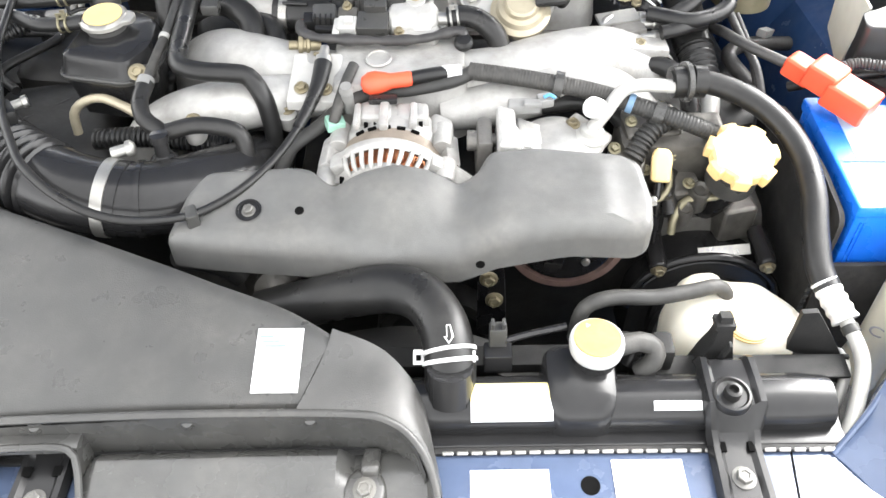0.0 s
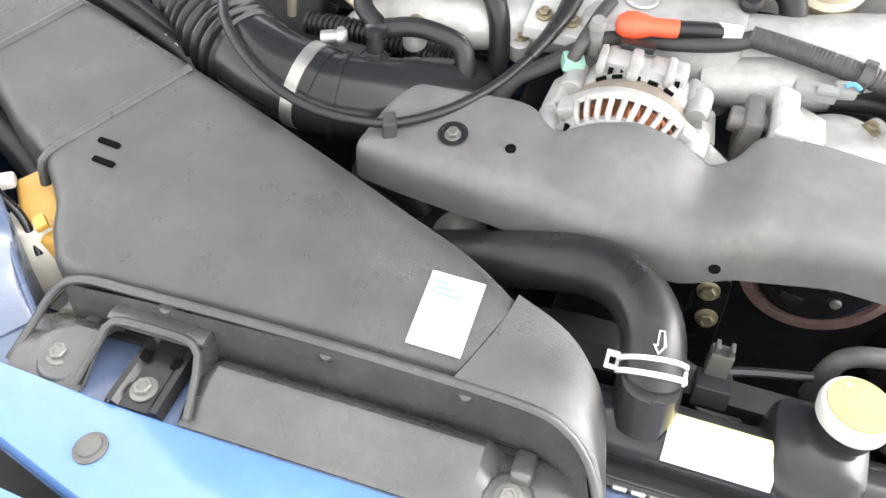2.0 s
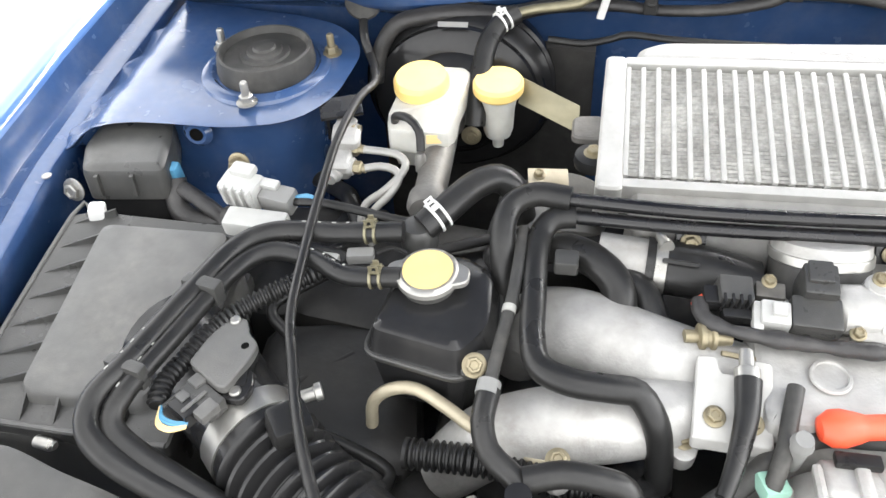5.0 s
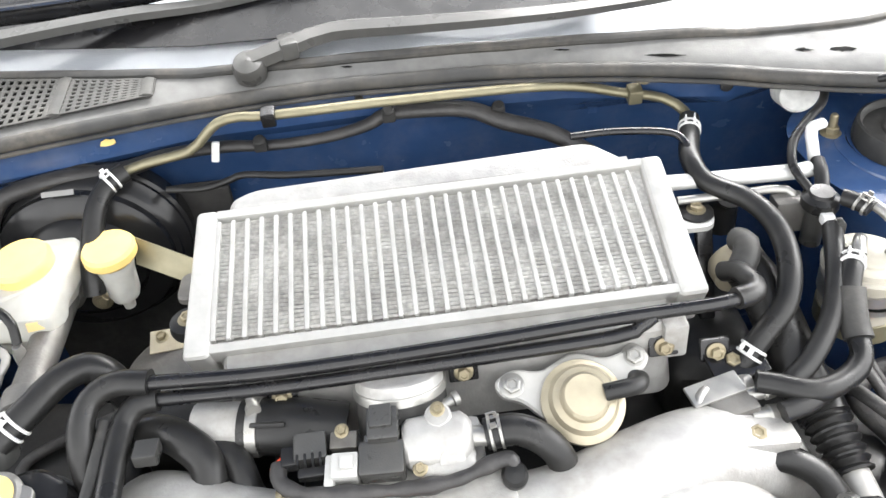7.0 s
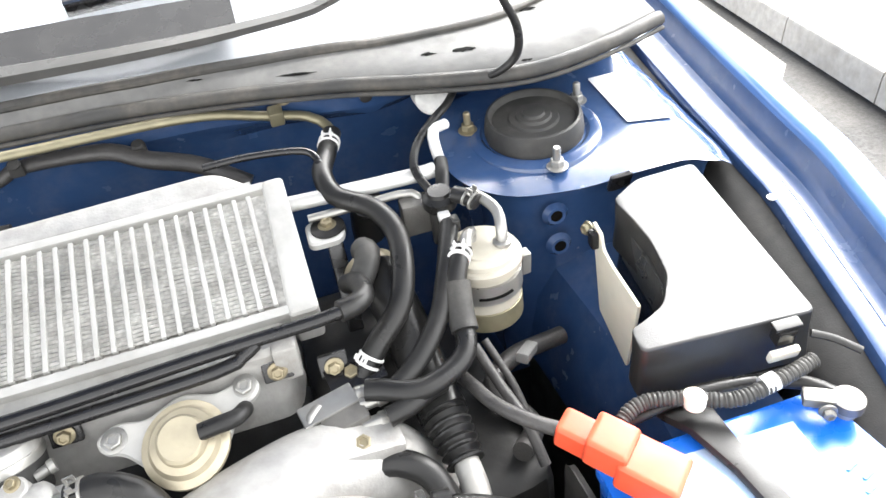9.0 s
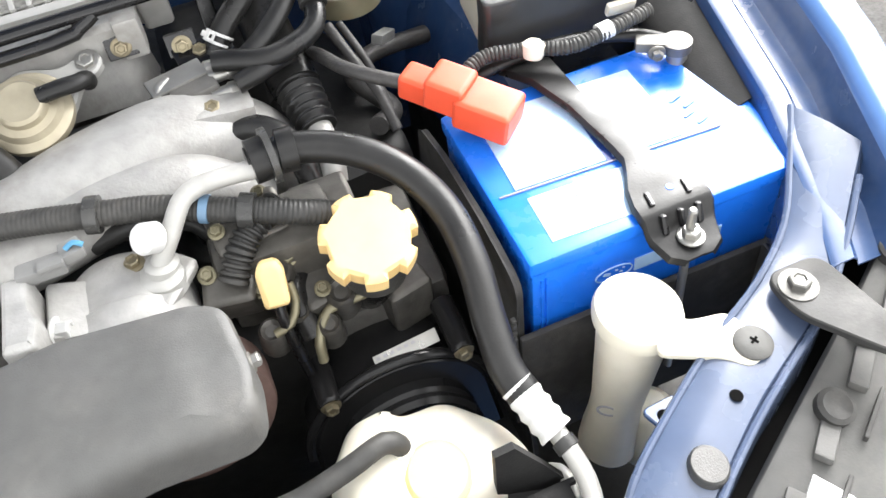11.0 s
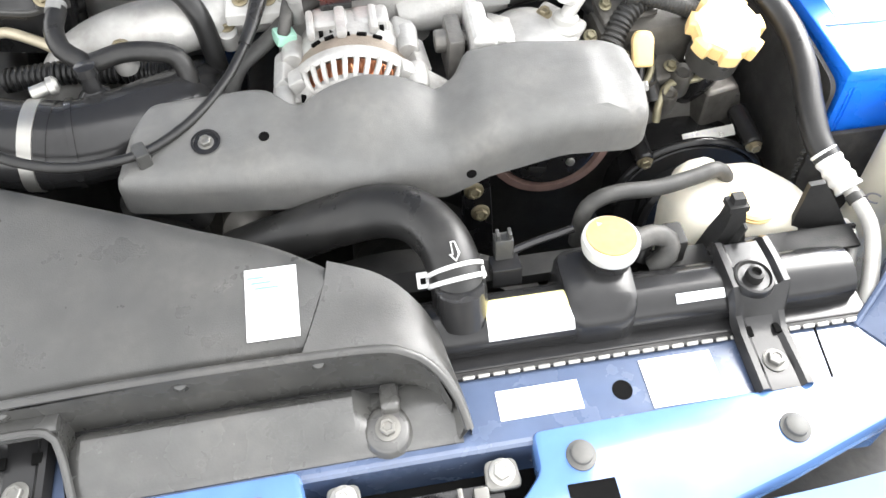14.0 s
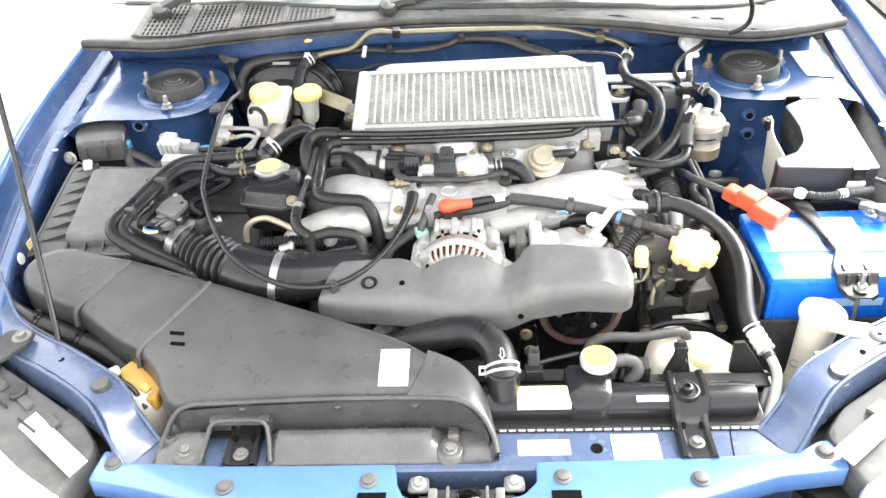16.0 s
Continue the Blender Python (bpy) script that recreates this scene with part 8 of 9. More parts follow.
part("flange_edge", sweep(B(), [(x, y, box_z(x, y) - 0.0155) for x, y in ((-0.672, 0.816), (-0.691, 0.811), (-0.697, 0.626), (-0.690, 0.6155), (-0.632, 0.6135), (-0.507, 0.6095))], 0.0022, 8, 0.006), COVER_GREY, airbox, "grey worn rim of the flange")
for k in range(7):
    y = 0.640 + 0.027 * k
    x = float(np.interp(y, (0.622, 0.822), (-0.699, -0.688)))
    bm = B()
    loft(bm, [[(x + 0.003, y - 0.0012 + d, box_z(x, y) - 0.0165), (-0.645, y + 0.010 + d, box_z(x, y) - 0.004), (-0.645, y + 0.010 + d, box_z(x, y) - 0.018), (x + 0.003, y - 0.0012 + d, box_z(x, y) - 0.018)] for d in (0.0, 0.0026)])
    part("gusset", bm, PLASTIC, airbox)
for k in range(4):
    x = -0.640 + 0.030 * k
    bm = B()
    loft(bm, [[(x + d, 0.615, box_z(x, 0.615) - 0.0165), (x + d, 0.634, box_z(x, 0.634) - 0.006), (x + d, 0.634, box_z(x, 0.634) - 0.018), (x + d, 0.615, box_z(x, 0.615) - 0.018)] for d in (0.0, 0.0026)])
    part("gusset", bm, PLASTIC, airbox)
part("lower_box", box(B(), (-0.600, 0.710, 0.700), (0.175, 0.20, 0.16), 0.01), PLASTIC, airbox)
part("white_clip", box(B(), (-0.664, 0.812, 0.842), (0.016, 0.014, 0.018), 0.004, (12, 10, 20)), WHITE, airbox, "white plastic clip")
part("wire_latch", lathe(B(), (-0.618, 0.606, 0.782), (1, -0.2, 0.1), [(0.005, 0), (0.005, 0.016), (0.003, 0.020)], 12), STEEL, airbox)

# air flow sensor pipe, ribbed hose and elbow
flow = [(-0.545, 0.705, 0.795), (-0.510, 0.680, 0.799), (-0.470, 0.650, 0.802), (-0.432, 0.618, 0.803)]
maf = thing("air_flow_sensor", (-0.50, 0.67, 0.76), "black air flow sensor pipe with grey plate", "air flow sensor")
part("pipe", sweep(B(), flow, lambda s, f: 0.047 - 0.010 * f, 30), PLASTIC_GLOSS, maf)
bm = B()
pillow(bm, rounded([(-0.484, 0.638), (-0.453, 0.619), (-0.446, 0.619), (-0.437, 0.650), (-0.437, 0.661), (-0.447, 0.669), (-0.455, 0.684), (-0.470, 0.682), (-0.479, 0.662)], 0.004), 0.860, [(0, 0.008), (0, 0.001), (0.001, 0)])
part("plate", bm, COVER_GREY, maf, "grey sensor plate")
part("plinth", box(B(), (-0.455, 0.648, 0.840), (0.030, 0.050, 0.026), 0.005, (0, 0, 14)), PLASTIC_GLOSS, maf)
part("screw_tab", pillow(B(), rounded([(-0.452, 0.616), (-0.434, 0.615), (-0.430, 0.628), (-0.436, 0.645), (-0.450, 0.640)], 0.005), 0.8505, [(0, 0.006), (0, 0.001), (0.001, 0)]), PLASTIC_GLOSS, maf)
part("plate_hole", disc(B(), (-0.446, 0.657, 0.8601), (0, 0, 1), 0.0032, 0.0004), SHADE_AND_CHIP_BLACK, maf)
for p in ((-0.4635, 0.6805, 0.8600), (-0.4415, 0.6225, 0.8505)):
    part("screw", lathe(B(), p, (0, 0, 1), [(0.0046, 0), (0.0046, 0.0012), (0.0036, 0.0024), (0, 0.0026)], 18), STEEL, maf)
fr = Matrix.Translation((-0.467, 0.610, 0.848)) @ pose(0, 0, 0, 0, 0, -29)
for c, sz, m_ in (((0, 0.006, 0), (0.036, 0.016, 0.013), PLASTIC), ((-0.004, -0.008, 0.0005), (0.025, 0.014, 0.013), PLASTIC_GLOSS), ((-0.012, 0.011, 0.004), (0.012, 0.010, 0.009), COVER_GREY), ((0.013, 0.0, 0.003), (0.012, 0.016, 0.008), COVER_GREY),
                  ((0.002, -0.002, 0.0075), (0.003, 0.022, 0.003), COVER_GREY), ((-0.009, -0.004, 0.0075), (0.009, 0.008, 0.003), COVER_GREY), ((-0.014, -0.010, 0.006), (0.003, 0.016, 0.004), PLASTIC)):
    bm = box(B(), (0, 0, 0), sz, 0.0015)
    bm.transform(fr @ Matrix.Translation(c))
    part("connector", bm, m_, maf)
for m_, q in ((BLUE_PLUG, 0.004), (BLUE_PLUG, 0.002), (YELLOW_PALE, -0.001), (YELLOW_PALE, -0.003)):
    part("wire", sweep(B(), [(-0.492, 0.604 + q * 0.3, 0.850), (-0.487, 0.592 + q, 0.851), (-0.476, 0.588 + q, 0.851), (-0.466, 0.592 + q * 0.5, 0.849)], 0.0013, 8, 0.003), m_, maf)
hose("sensor_conduit", [(-0.400, 0.745, 0.866), (-0.425, 0.725, 0.864), (-0.455, 0.702, 0.860), (-0.479, 0.676, 0.856), (-0.492, 0.644, 0.853), (-0.498, 0.622, 0.852), (-0.495, 0.604, 0.850)], ribbed(0.0072, 0.0048, 0.0011), RUBBER, "black ribbed conduit to the air flow sensor", "conduit", step=0.0012)
intake = [(-0.448, 0.632, 0.803), (-0.425, 0.611, 0.804), (-0.395, 0.586, 0.806), (-0.360, 0.561, 0.807), (-0.325, 0.543, 0.806), (-0.292, 0.533, 0.802), (-0.255, 0.530, 0.797)]
ih = thing("intake_hose", intake[0], "thick black ribbed rubber intake hose", "hose")


def bellows(s, f):
    if 0.20 < f < 0.62:
        c = math.cos((f - 0.20) / 0.42 * 7 * math.tau)
        return 0.0372 + 0.0052 * (abs(c) ** 0.6 * (1 if c > 0 else -1))
    return 0.0385


part("tube", sweep(B(), intake, bellows, 32, 0.0018), PLASTIC_GLOSS, ih)
part("clamp_band", band(intake, 0.10, 0.0388, 0.021, 0.0012)[0], STEEL, ih, "bright steel clamp band")
part("clamp_band", band(intake, 0.93, 0.0386, 0.012, 0.0012)[0], STEEL, ih, "bright steel clamp band")
part("clamp_screw", lathe(B(), (-0.270, 0.560, 0.832), (1, 0.3, 0.1), [(0.006, 0), (0.006, 0.014), (0.0085, 0.015), (0.0085, 0.020), (0.005, 0.023)], 14), STEEL, ih)
part("clamp_screw", lathe(B(), (-0.398, 0.634, 0.834), (1, 0.5, 0.1), [(0.005, 0), (0.005, 0.012), (0.007, 0.013), (0.007, 0.018)], 14), STEEL, ih)
part("hold_lug", box(B(), (-0.392, 0.602, 0.849), (0.030, 0.030, 0.020), 0.006, (0, 8, 38)), RUBBER, ih)
elbow = thing("intake_elbow", (-0.21, 0.54, 0.77), "glossy black intake elbow under the manifold", "intake elbow")
part("tube", sweep(B(), [(-0.262, 0.530, 0.797), (-0.232, 0.534, 0.794), (-0.200, 0.548, 0.789), (-0.172, 0.572, 0.780), (-0.155, 0.600, 0.765), (-0.148, 0.64, 0.74)], 0.0375, 32), PLASTIC_GLOSS, elbow)
part("bead", band([(-0.262, 0.530, 0.797), (-0.232, 0.534, 0.794), (-0.200, 0.548, 0.789)], 0.35, 0.0375, 0.006, 0.002)[0], PLASTIC_GLOSS, elbow)
part("stub", lathe(B(), (-0.224, 0.570, 0.815), (0, 0.1, 1), [(0.014, 0), (0.008, 0.006), (0.007, 0.020), (0.0095, 0.022), (0.009, 0.030), (0, 0.031)], 22), PLASTIC_GLOSS, elbow)

# ---- black coolant header tank ----
head = thing("coolant_header_tank", (-0.305, 0.70, 0.79), "black coolant header tank with metal pressure cap", "coolant tank")
ht = rounded([(-0.352, 0.672), (-0.270, 0.654), (-0.248, 0.690), (-0.252, 0.748), (-0.285, 0.770), (-0.340, 0.756)], 0.014)
part("body", pillow(B(), ht, lambda x, y: 0.872, [(0.010, 0.085), (0.003, 0.040), (0.0, 0.034), (-0.001, 0.026), (0.001, 0.022), (0.0035, 0.012), (0.006, 0.004), (0.012, 0)], grid=0.03), PLASTIC_GLOSS, head)
part("waist", pillow(B(), inset(ht, -0.003), 0.8470, [(0.001, 0.006), (0, 0.004), (0, 0.001), (0.001, 0)]), PLASTIC, head)
part("neck", lathe(B(), (-0.308, 0.724, 0.868), (0, -0.05, 1), [(0.022, 0), (0.022, 0.010), (0.024, 0.012)], 30), PLASTIC, head)
part("cap_rim", lathe(B(), (-0.308, 0.724, 0.880), (0, -0.05, 1), [(0.0235, 0), (0.0262, 0.002), (0.0258, 0.006), (0.0225, 0.009), (0, 0.0095)], 36), STEEL, head, "metal pressure cap")
for s in (-1, 1):
    part("cap_ear", pillow(B(), rounded([(-0.308 + s * 0.014, 0.708), (-0.308 + s * 0.034, 0.715), (-0.308 + s * 0.034, 0.731), (-0.308 + s * 0.014, 0.740)][::s], 0.006), 0.8870, [(0, 0.005), (0, 0.001), (0.001, 0)]), STEEL, head)
part("cap_disc", lathe(B(), (-0.308, 0.7235, 0.8893), (0, -0.05, 1), [(0.0205, 0), (0.0205, 0.0006), (0, 0.0007)], 36), YELLOW, head, "yellow warning disc")
part("bolt", hexhead(B(), (-0.261, 0.660, 0.857), (0.1, -0.6, 0.8), 0.0066), GOLD_ZINC, head)
part("foot", box(B(), (-0.258, 0.668, 0.848), (0.03, 0.02, 0.012), 0.003, (20, 0, 10)), PLASTIC, head)
part("top_stub", lathe(B(), (-0.328, 0.782, 0.862), (0, 0.05, 1), [(0.017, 0), (0.017, 0.014), (0.014, 0.020), (0, 0.021)], 24), PLASTIC, head)

shift(head, -0.006, 0.004, -0.002)

# ---- brake and clutch hydraulics ----
boost = thing("brake_booster", (-0.35, 1.06, 0.70), "black round brake booster against the firewall", "brake booster")
part("shell", lathe(B(), (-0.350, 1.13, 0.812), (0, -1, 0.05), [(0.112, 0), (0.116, 0.018), (0.1165, 0.026), (0.113, 0.029), (0.113, 0.034), (0.106, 0.040), (0.104, 0.046), (0.098, 0.050), (0.097, 0.058), (0.090, 0.062), (0.070, 0.066), (0.066, 0.074), (0.050, 0.085), (0, 0.086)], 56), PLASTIC_GLOSS, boost)
part("plate", box(B(), (-0.350, 1.068, 0.922), (0.034, 0.0015, 0.006), 0, (-30, 0, 0)), GREY_PLASTIC, boost)
mc = thing("brake_master_cylinder", (-0.345, 0.92, 0.82), "aluminium brake master cylinder with milky reservoir", "master cylinder")
part("cylinder", lathe(B(), (-0.352, 1.045, 0.835), (0.06, -1, 0.06), [(0.022, 0), (0.022, 0.05), (0.017, 0.055), (0.016, 0.185), (0.020, 0.188), (0.020, 0.200), (0.016, 0.208), (0, 0.210)], 28), CAST_DULL, mc)
resv = part("reservoir", pillow(B(), rounded([(-0.402, 0.950), (-0.396, 0.930), (-0.335, 0.927), (-0.328, 0.960), (-0.322, 1.022), (-0.332, 1.034), (-0.394, 1.034)], 0.006), lambda x, y: 0.888 - 0.014 * max(0.0, min(1.0, (0.962 - y) / 0.010)), [(0.008, 0.052), (0.003, 0.030), (0.0, 0.028), (0.0, 0.005), (0.0015, 0.001), (0.004, 0)], grid=0.03), RESERVOIR, mc, "milky brake fluid reservoir")
part("reservoir_cap", lathe(B(), (-0.372, 0.992, 0.884), (0, -0.08, 1), [(0.028, 0), (0.030, 0.003), (0.030, 0.014), (0.027, 0.019), (0, 0.020)], 40), YELLOW, mc, "yellow screw cap")
part("yellow_tab", box(B(), (-0.348, 0.928, 0.866), (0.016, 0.003, 0.010), 0.001, (-10, 0, 10)), YELLOW_PALE, mc)
part("nut", hexhead(B(), (-0.324, 1.020, 0.802), (0, -1, 0.2), 0.008), GOLD_ZINC, mc)
part("black_loop", sweep(B(), [(-0.392, 0.945, 0.872), (-0.388, 0.935, 0.888), (-0.372, 0.925, 0.893), (-0.360, 0.915, 0.885), (-0.357, 0.905, 0.868)], 0.0045, 12), RUBBER, mc)
part("fitting", lathe(B(), (-0.357, 0.902, 0.846), (0, 0, 1), [(0.006, 0), (0.006, 0.014), (0.004, 0.022)], 12), STEEL, mc)
cl = thing("clutch_reservoir", (-0.285, 0.99, 0.83), "small milky clutch reservoir with yellow cap", "clutch reservoir")
part("cup", lathe(B(), (-0.284, 0.990, 0.836), (0, 0.02, 1), [(0.006, -0.012), (0.007, 0), (0.014, 0.004), (0.0165, 0.012), (0.018, 0.040), (0.021, 0.056), (0.021, 0.066)], 32), RESERVOIR, cl)
part("cap", lathe(B(), (-0.284, 0.990, 0.898), (0, -0.05, 1), [(0.0255, 0), (0.0275, 0.003), (0.0275, 0.012), (0.025, 0.016), (0, 0.017)], 40), YELLOW, cl, "yellow screw cap")
bm = B()
loft(bm, [[(-0.262, 1.006, 0.908), (-0.262, 1.008, 0.907), (-0.262, 0.992, 0.882), (-0.262, 0.990, 0.883)], [(-0.196, 0.974, 0.894), (-0.196, 0.976, 0.893), (-0.196, 0.962, 0.867), (-0.196, 0.960, 0.868)]])
part("bracket", bm, BRASS_PIPE, cl, "plain olive metal bracket strip")
shift(cl, -0.008, 0.017, -0.018)
prop = thing("proportioning_valve", (-0.440, 0.92, 0.80), "aluminium brake proportioning valve with pipe fittings", "valve")
part("body", box(B(), (-0.442, 0.929, 0.858), (0.030, 0.028, 0.030), 0.007, (18, 8, 12), 3), CAST, prop)
part("lower_body", box(B(), (-0.445, 0.908, 0.842), (0.026, 0.026, 0.026), 0.007, (18, 8, 12), 3), CAST, prop)
part("end_plug", lathe(B(), (-0.449, 0.903, 0.838), (-0.25, -0.9, -0.1), [(0.011, 0), (0.011, 0.008), (0.0085, 0.010), (0.0085, 0.014), (0, 0.015)], 20), CAST, prop)
part("top_boss", lathe(B(), (-0.441, 0.938, 0.866), (0.1, 0.2, 1), [(0.009, 0), (0.0085, 0.010), (0.006, 0.012)], 18), CAST, prop)
for x, y, z in ((-0.446, 0.938, 0.868), (-0.440, 0.925, 0.852), (-0.434, 0.906, 0.842)):
    part("port", lathe(B(), (x - 0.006, y, z), (1, -0.12, 0), [(0.0098, 0), (0.0098, 0.010), (0.0085, 0.012)], 16), CAST, prop)
    nut = B()
    lathe(nut, (x + 0.005, y - 0.0015, z), (1, -0.12, 0), [(0.0072, 0), (0.0072, 0.008), (0.0052, 0.0095)], 6)
    lathe(nut, (x + 0.013, y - 0.0025, z), (1, -0.12, 0), [(0.0048, 0), (0.0048, 0.006)], 12)
    part("gold_nut", nut, GOLD_ZINC, prop, "yellow zinc pipe nut")
part("red_dot", lathe(B(), (-0.4525, 0.8905, 0.8405), (-0.25, -0.9, 0.3), [(0.0045, -0.003), (0.0045, 0.0012), (0, 0.0013)], 16), surface("faded_red_dot", (0.45, 0.20, 0.17), 0.5), prop, "faded red paint dot")
part("bracket", box(B(), (-0.450, 0.948, 0.886), (0.044, 0.030, 0.004), 0.001, (10, 0, 20)), BLACK_METAL, prop)
part("bracket_tab", box(B(), (-0.468, 0.952, 0.866), (0.004, 0.024, 0.040), 0.001, (10, 0, 20)), BLACK_METAL, prop)
hose("brake_pipe", [(-0.424, 0.922, 0.852), (-0.402, 0.919, 0.853), (-0.384, 0.915, 0.853), (-0.374, 0.906, 0.850), (-0.376, 0.894, 0.845), (-0.392, 0.882, 0.832), (-0.411, 0.877, 0.817), (-0.416, 0.870, 0.80), (-0.416, 0.866, 0.77)], 0.0042, ALU_DULL, "bent dull grey brake pipe", "pipe", group="brake pipes")
hose("brake_pipe", [(-0.418, 0.903, 0.842), (-0.400, 0.902, 0.847), (-0.384, 0.898, 0.847), (-0.378, 0.890, 0.842), (-0.386, 0.878, 0.830), (-0.400, 0.872, 0.816), (-0.405, 0.866, 0.80), (-0.405, 0.862, 0.77)], 0.0042, ALU_DULL, "bent dull grey brake pipe", "pipe", group="brake pipes")

# relay box and connectors by the tower
relay = thing("relay_box", (-0.665, 0.90, 0.80), "black plastic relay box with rounded shoulder", "relay box")
part("cover", pillow(B(), rounded([(-0.708, 0.880), (-0.692, 0.842), (-0.606, 0.850), (-0.618, 0.900), (-0.632, 0.932), (-0.705, 0.930)], 0.010), lambda x, y: 0.874 + 0.10 * (y - 0.89), [(0, 0.040), (0, 0.012), (0.0015, 0.004), (0.005, 0.001), (0.010, 0)], grid=0.03), PLASTIC, relay)
part("body", pillow(B(), rounded([(-0.700, 0.882), (-0.688, 0.848), (-0.612, 0.856), (-0.628, 0.900), (-0.640, 0.926), (-0.700, 0.926)], 0.010), 0.838, [(0, 0.11), (0, 0.004), (0.002, 0)]), PLASTIC_GLOSS, relay)
for x, y in ((-0.676, 0.8415), (-0.640, 0.8455)):
    part("cover_rib", box(B(), (x, y, 0.850), (0.004, 0.006, 0.026), 0.001, (0, 0, 6)), PLASTIC, relay)
part("screw", hexhead(B(), (-0.711, 0.848, 0.836), (-0.2, -1, 0.2), 0.009), STEEL, relay)
part("blue_plug", box(B(), (-0.610, 0.872, 0.845), (0.012, 0.014, 0.026), 0.003, (10, 0, 0)), BLUE_PLUG, relay, "blue connector")
part("harness_strand", sweep(B(), [(-0.61, 0.87, 0.84), (-0.60, 0.85, 0.815), (-0.565, 0.842, 0.808), (-0.54, 0.845, 0.82)], 0.011, 14), TAPE, relay)
part("harness_strand", sweep(B(), [(-0.60, 0.862, 0.835), (-0.575, 0.850, 0.83), (-0.55, 0.84, 0.815), (-0.535, 0.82, 0.80)], 0.008, 12), TAPE, relay)
tb_ = solo("tower_bolt", hexhead(B(), (-0.545, 0.888, 0.853), (0, -1, 0.15), 0.008, 0.012), GOLD_ZINC, "yellow zinc bolt on the tower face", "bolt")
wc = thing("white_connector", (-0.505, 0.825, 0.85), "white plastic wiring connectors with blue leads", "connector")
part("shell", box(B(), (-0.512, 0.825, 0.872), (0.040, 0.024, 0.030), 0.004, (12, 0, -12)), CONNECTOR, wc)
part("top_lock", box(B(), (-0.512, 0.832, 0.890), (0.024, 0.014, 0.010), 0.003, (12, 0, -12)), CONNECTOR, wc)
part("mate", box(B(), (-0.476, 0.820, 0.868), (0.034, 0.020, 0.022), 0.004, (12, 0, -12)), GREY_PLASTIC, wc)
part("second_shell", box(B(), (-0.490, 0.795, 0.858), (0.060, 0.022, 0.020), 0.004, (10, 0, -4)), CONNECTOR, wc)
for k in range(4):
    part("shell_rib", box(B(), (-0.526 + 0.009 * k, 0.8145 - 0.002 * k, 0.874), (0.003, 0.006, 0.024), 0.0008, (12, 0, -12)), CONNECTOR, wc)
part("lock_tab", box(B(), (-0.484, 0.824, 0.882), (0.018, 0.010, 0.006), 0.002, (12, 0, -12)), CONNECTOR, wc)
part("lead", sweep(B(), [(-0.460, 0.818, 0.868), (-0.430, 0.814, 0.872), (-0.390, 0.806, 0.872), (-0.345, 0.800, 0.868)], 0.0042, 12), RUBBER, wc)
part("lead_wire", sweep(B(), [(-0.462, 0.820, 0.870), (-0.448, 0.820, 0.874), (-0.440, 0.817, 0.874)], 0.0025, 8), BLUE_PLUG, wc)
sc = thing("small_connector", (-0.40, 0.755, 0.855), "small pale connector on the harness", "connector")
part("shell", box(B(), (-0.415, 0.752, 0.862), (0.034, 0.012, 0.012), 0.003, (0, 0, -5)), CONNECTOR, sc)
part("mate", box(B(), (-0.380, 0.757, 0.866), (0.024, 0.012, 0.011), 0.003, (0, 0, 10)), GREY_PLASTIC, sc)
part("lead", sweep(B(), [(-0.366, 0.760, 0.868), (-0.352, 0.766, 0.870), (-0.340, 0.764, 0.866)], 0.0022, 8), RUBBER, sc)

# washer filler with ochre cap at the front corner
wf = thing("washer_filler", (-0.44, 0.385, 0.66), "milky filler bottle with ochre lid behind the rail", "filler neck")
part("neck", lathe(B(), (-0.440, 0.372, 0.62), (-0.05, 0.05, 1), [(0.028, 0), (0.033, 0.05), (0.034, 0.085), (0.030, 0.100), (0.026, 0.112), (0, 0.114)], 30), MILKY, wf)
part("cap", pillow(B(), rounded([(-0.484, 0.396), (-0.446, 0.356), (-0.414, 0.352), (-0.412, 0.376), (-0.462, 0.418)], 0.006), lambda x, y: 0.738 + 0.30 * (y - 0.38), [(0.001, 0.024), (0, 0.020), (0, 0.004), (0.002, 0.001), (0.004, 0)], grid=0.02), OCHRE, wf, "ochre plastic lid")
part("lid_tab", box(B(), (-0.428, 0.360, 0.744), (0.016, 0.010, 0.006), 0.002, (12, 0, -38)), OCHRE, wf)

# battery-side sticker and paint chip on the fender wall
insp = solo("inspection_sticker", box(B(), (-0.6915, 0.617, 0.815), (0.0012, 0.018, 0.022), 0, (8, 0, -8)), YELLOW, "yellow inspection sticker on the inner fender", "sticker")
part("print", lettering("OK", 0.0062, plane_frame((-0.6902, 0.617, 0.815), (0.14, 0.99, 0), (0, -0.1, 1))), INK, insp)
for z in (0.8225, 0.8075):
    part("print_bar", box(B(), (-0.6907, 0.617, z), (0.0008, 0.012, 0.0030), 0, (8, 0, -8)), INK, insp)
solo("paint_plug", lathe(B(), (-0.6885, 0.581, 0.808), (1, 0.1, 0.2), [(0.010, 0), (0.009, 0.0015), (0, 0.002)], 20), CHIP, "pale plug in the inner fender", "plug")

shift(insp, -0.0055, 0.012, -0.012)

# hood prop rod
hose("hood_prop_rod", [(-0.571, 0.426, 0.772), (-0.574, 0.434, 0.786), (-0.593, 0.475, 0.846), (-0.631, 0.558, 0.972), (-0.685, 0.676, 1.152), (-0.763, 0.848, 1.412)], 0.0042, BLACK_METAL, "thin black hood prop rod standing on the rail", "prop rod")
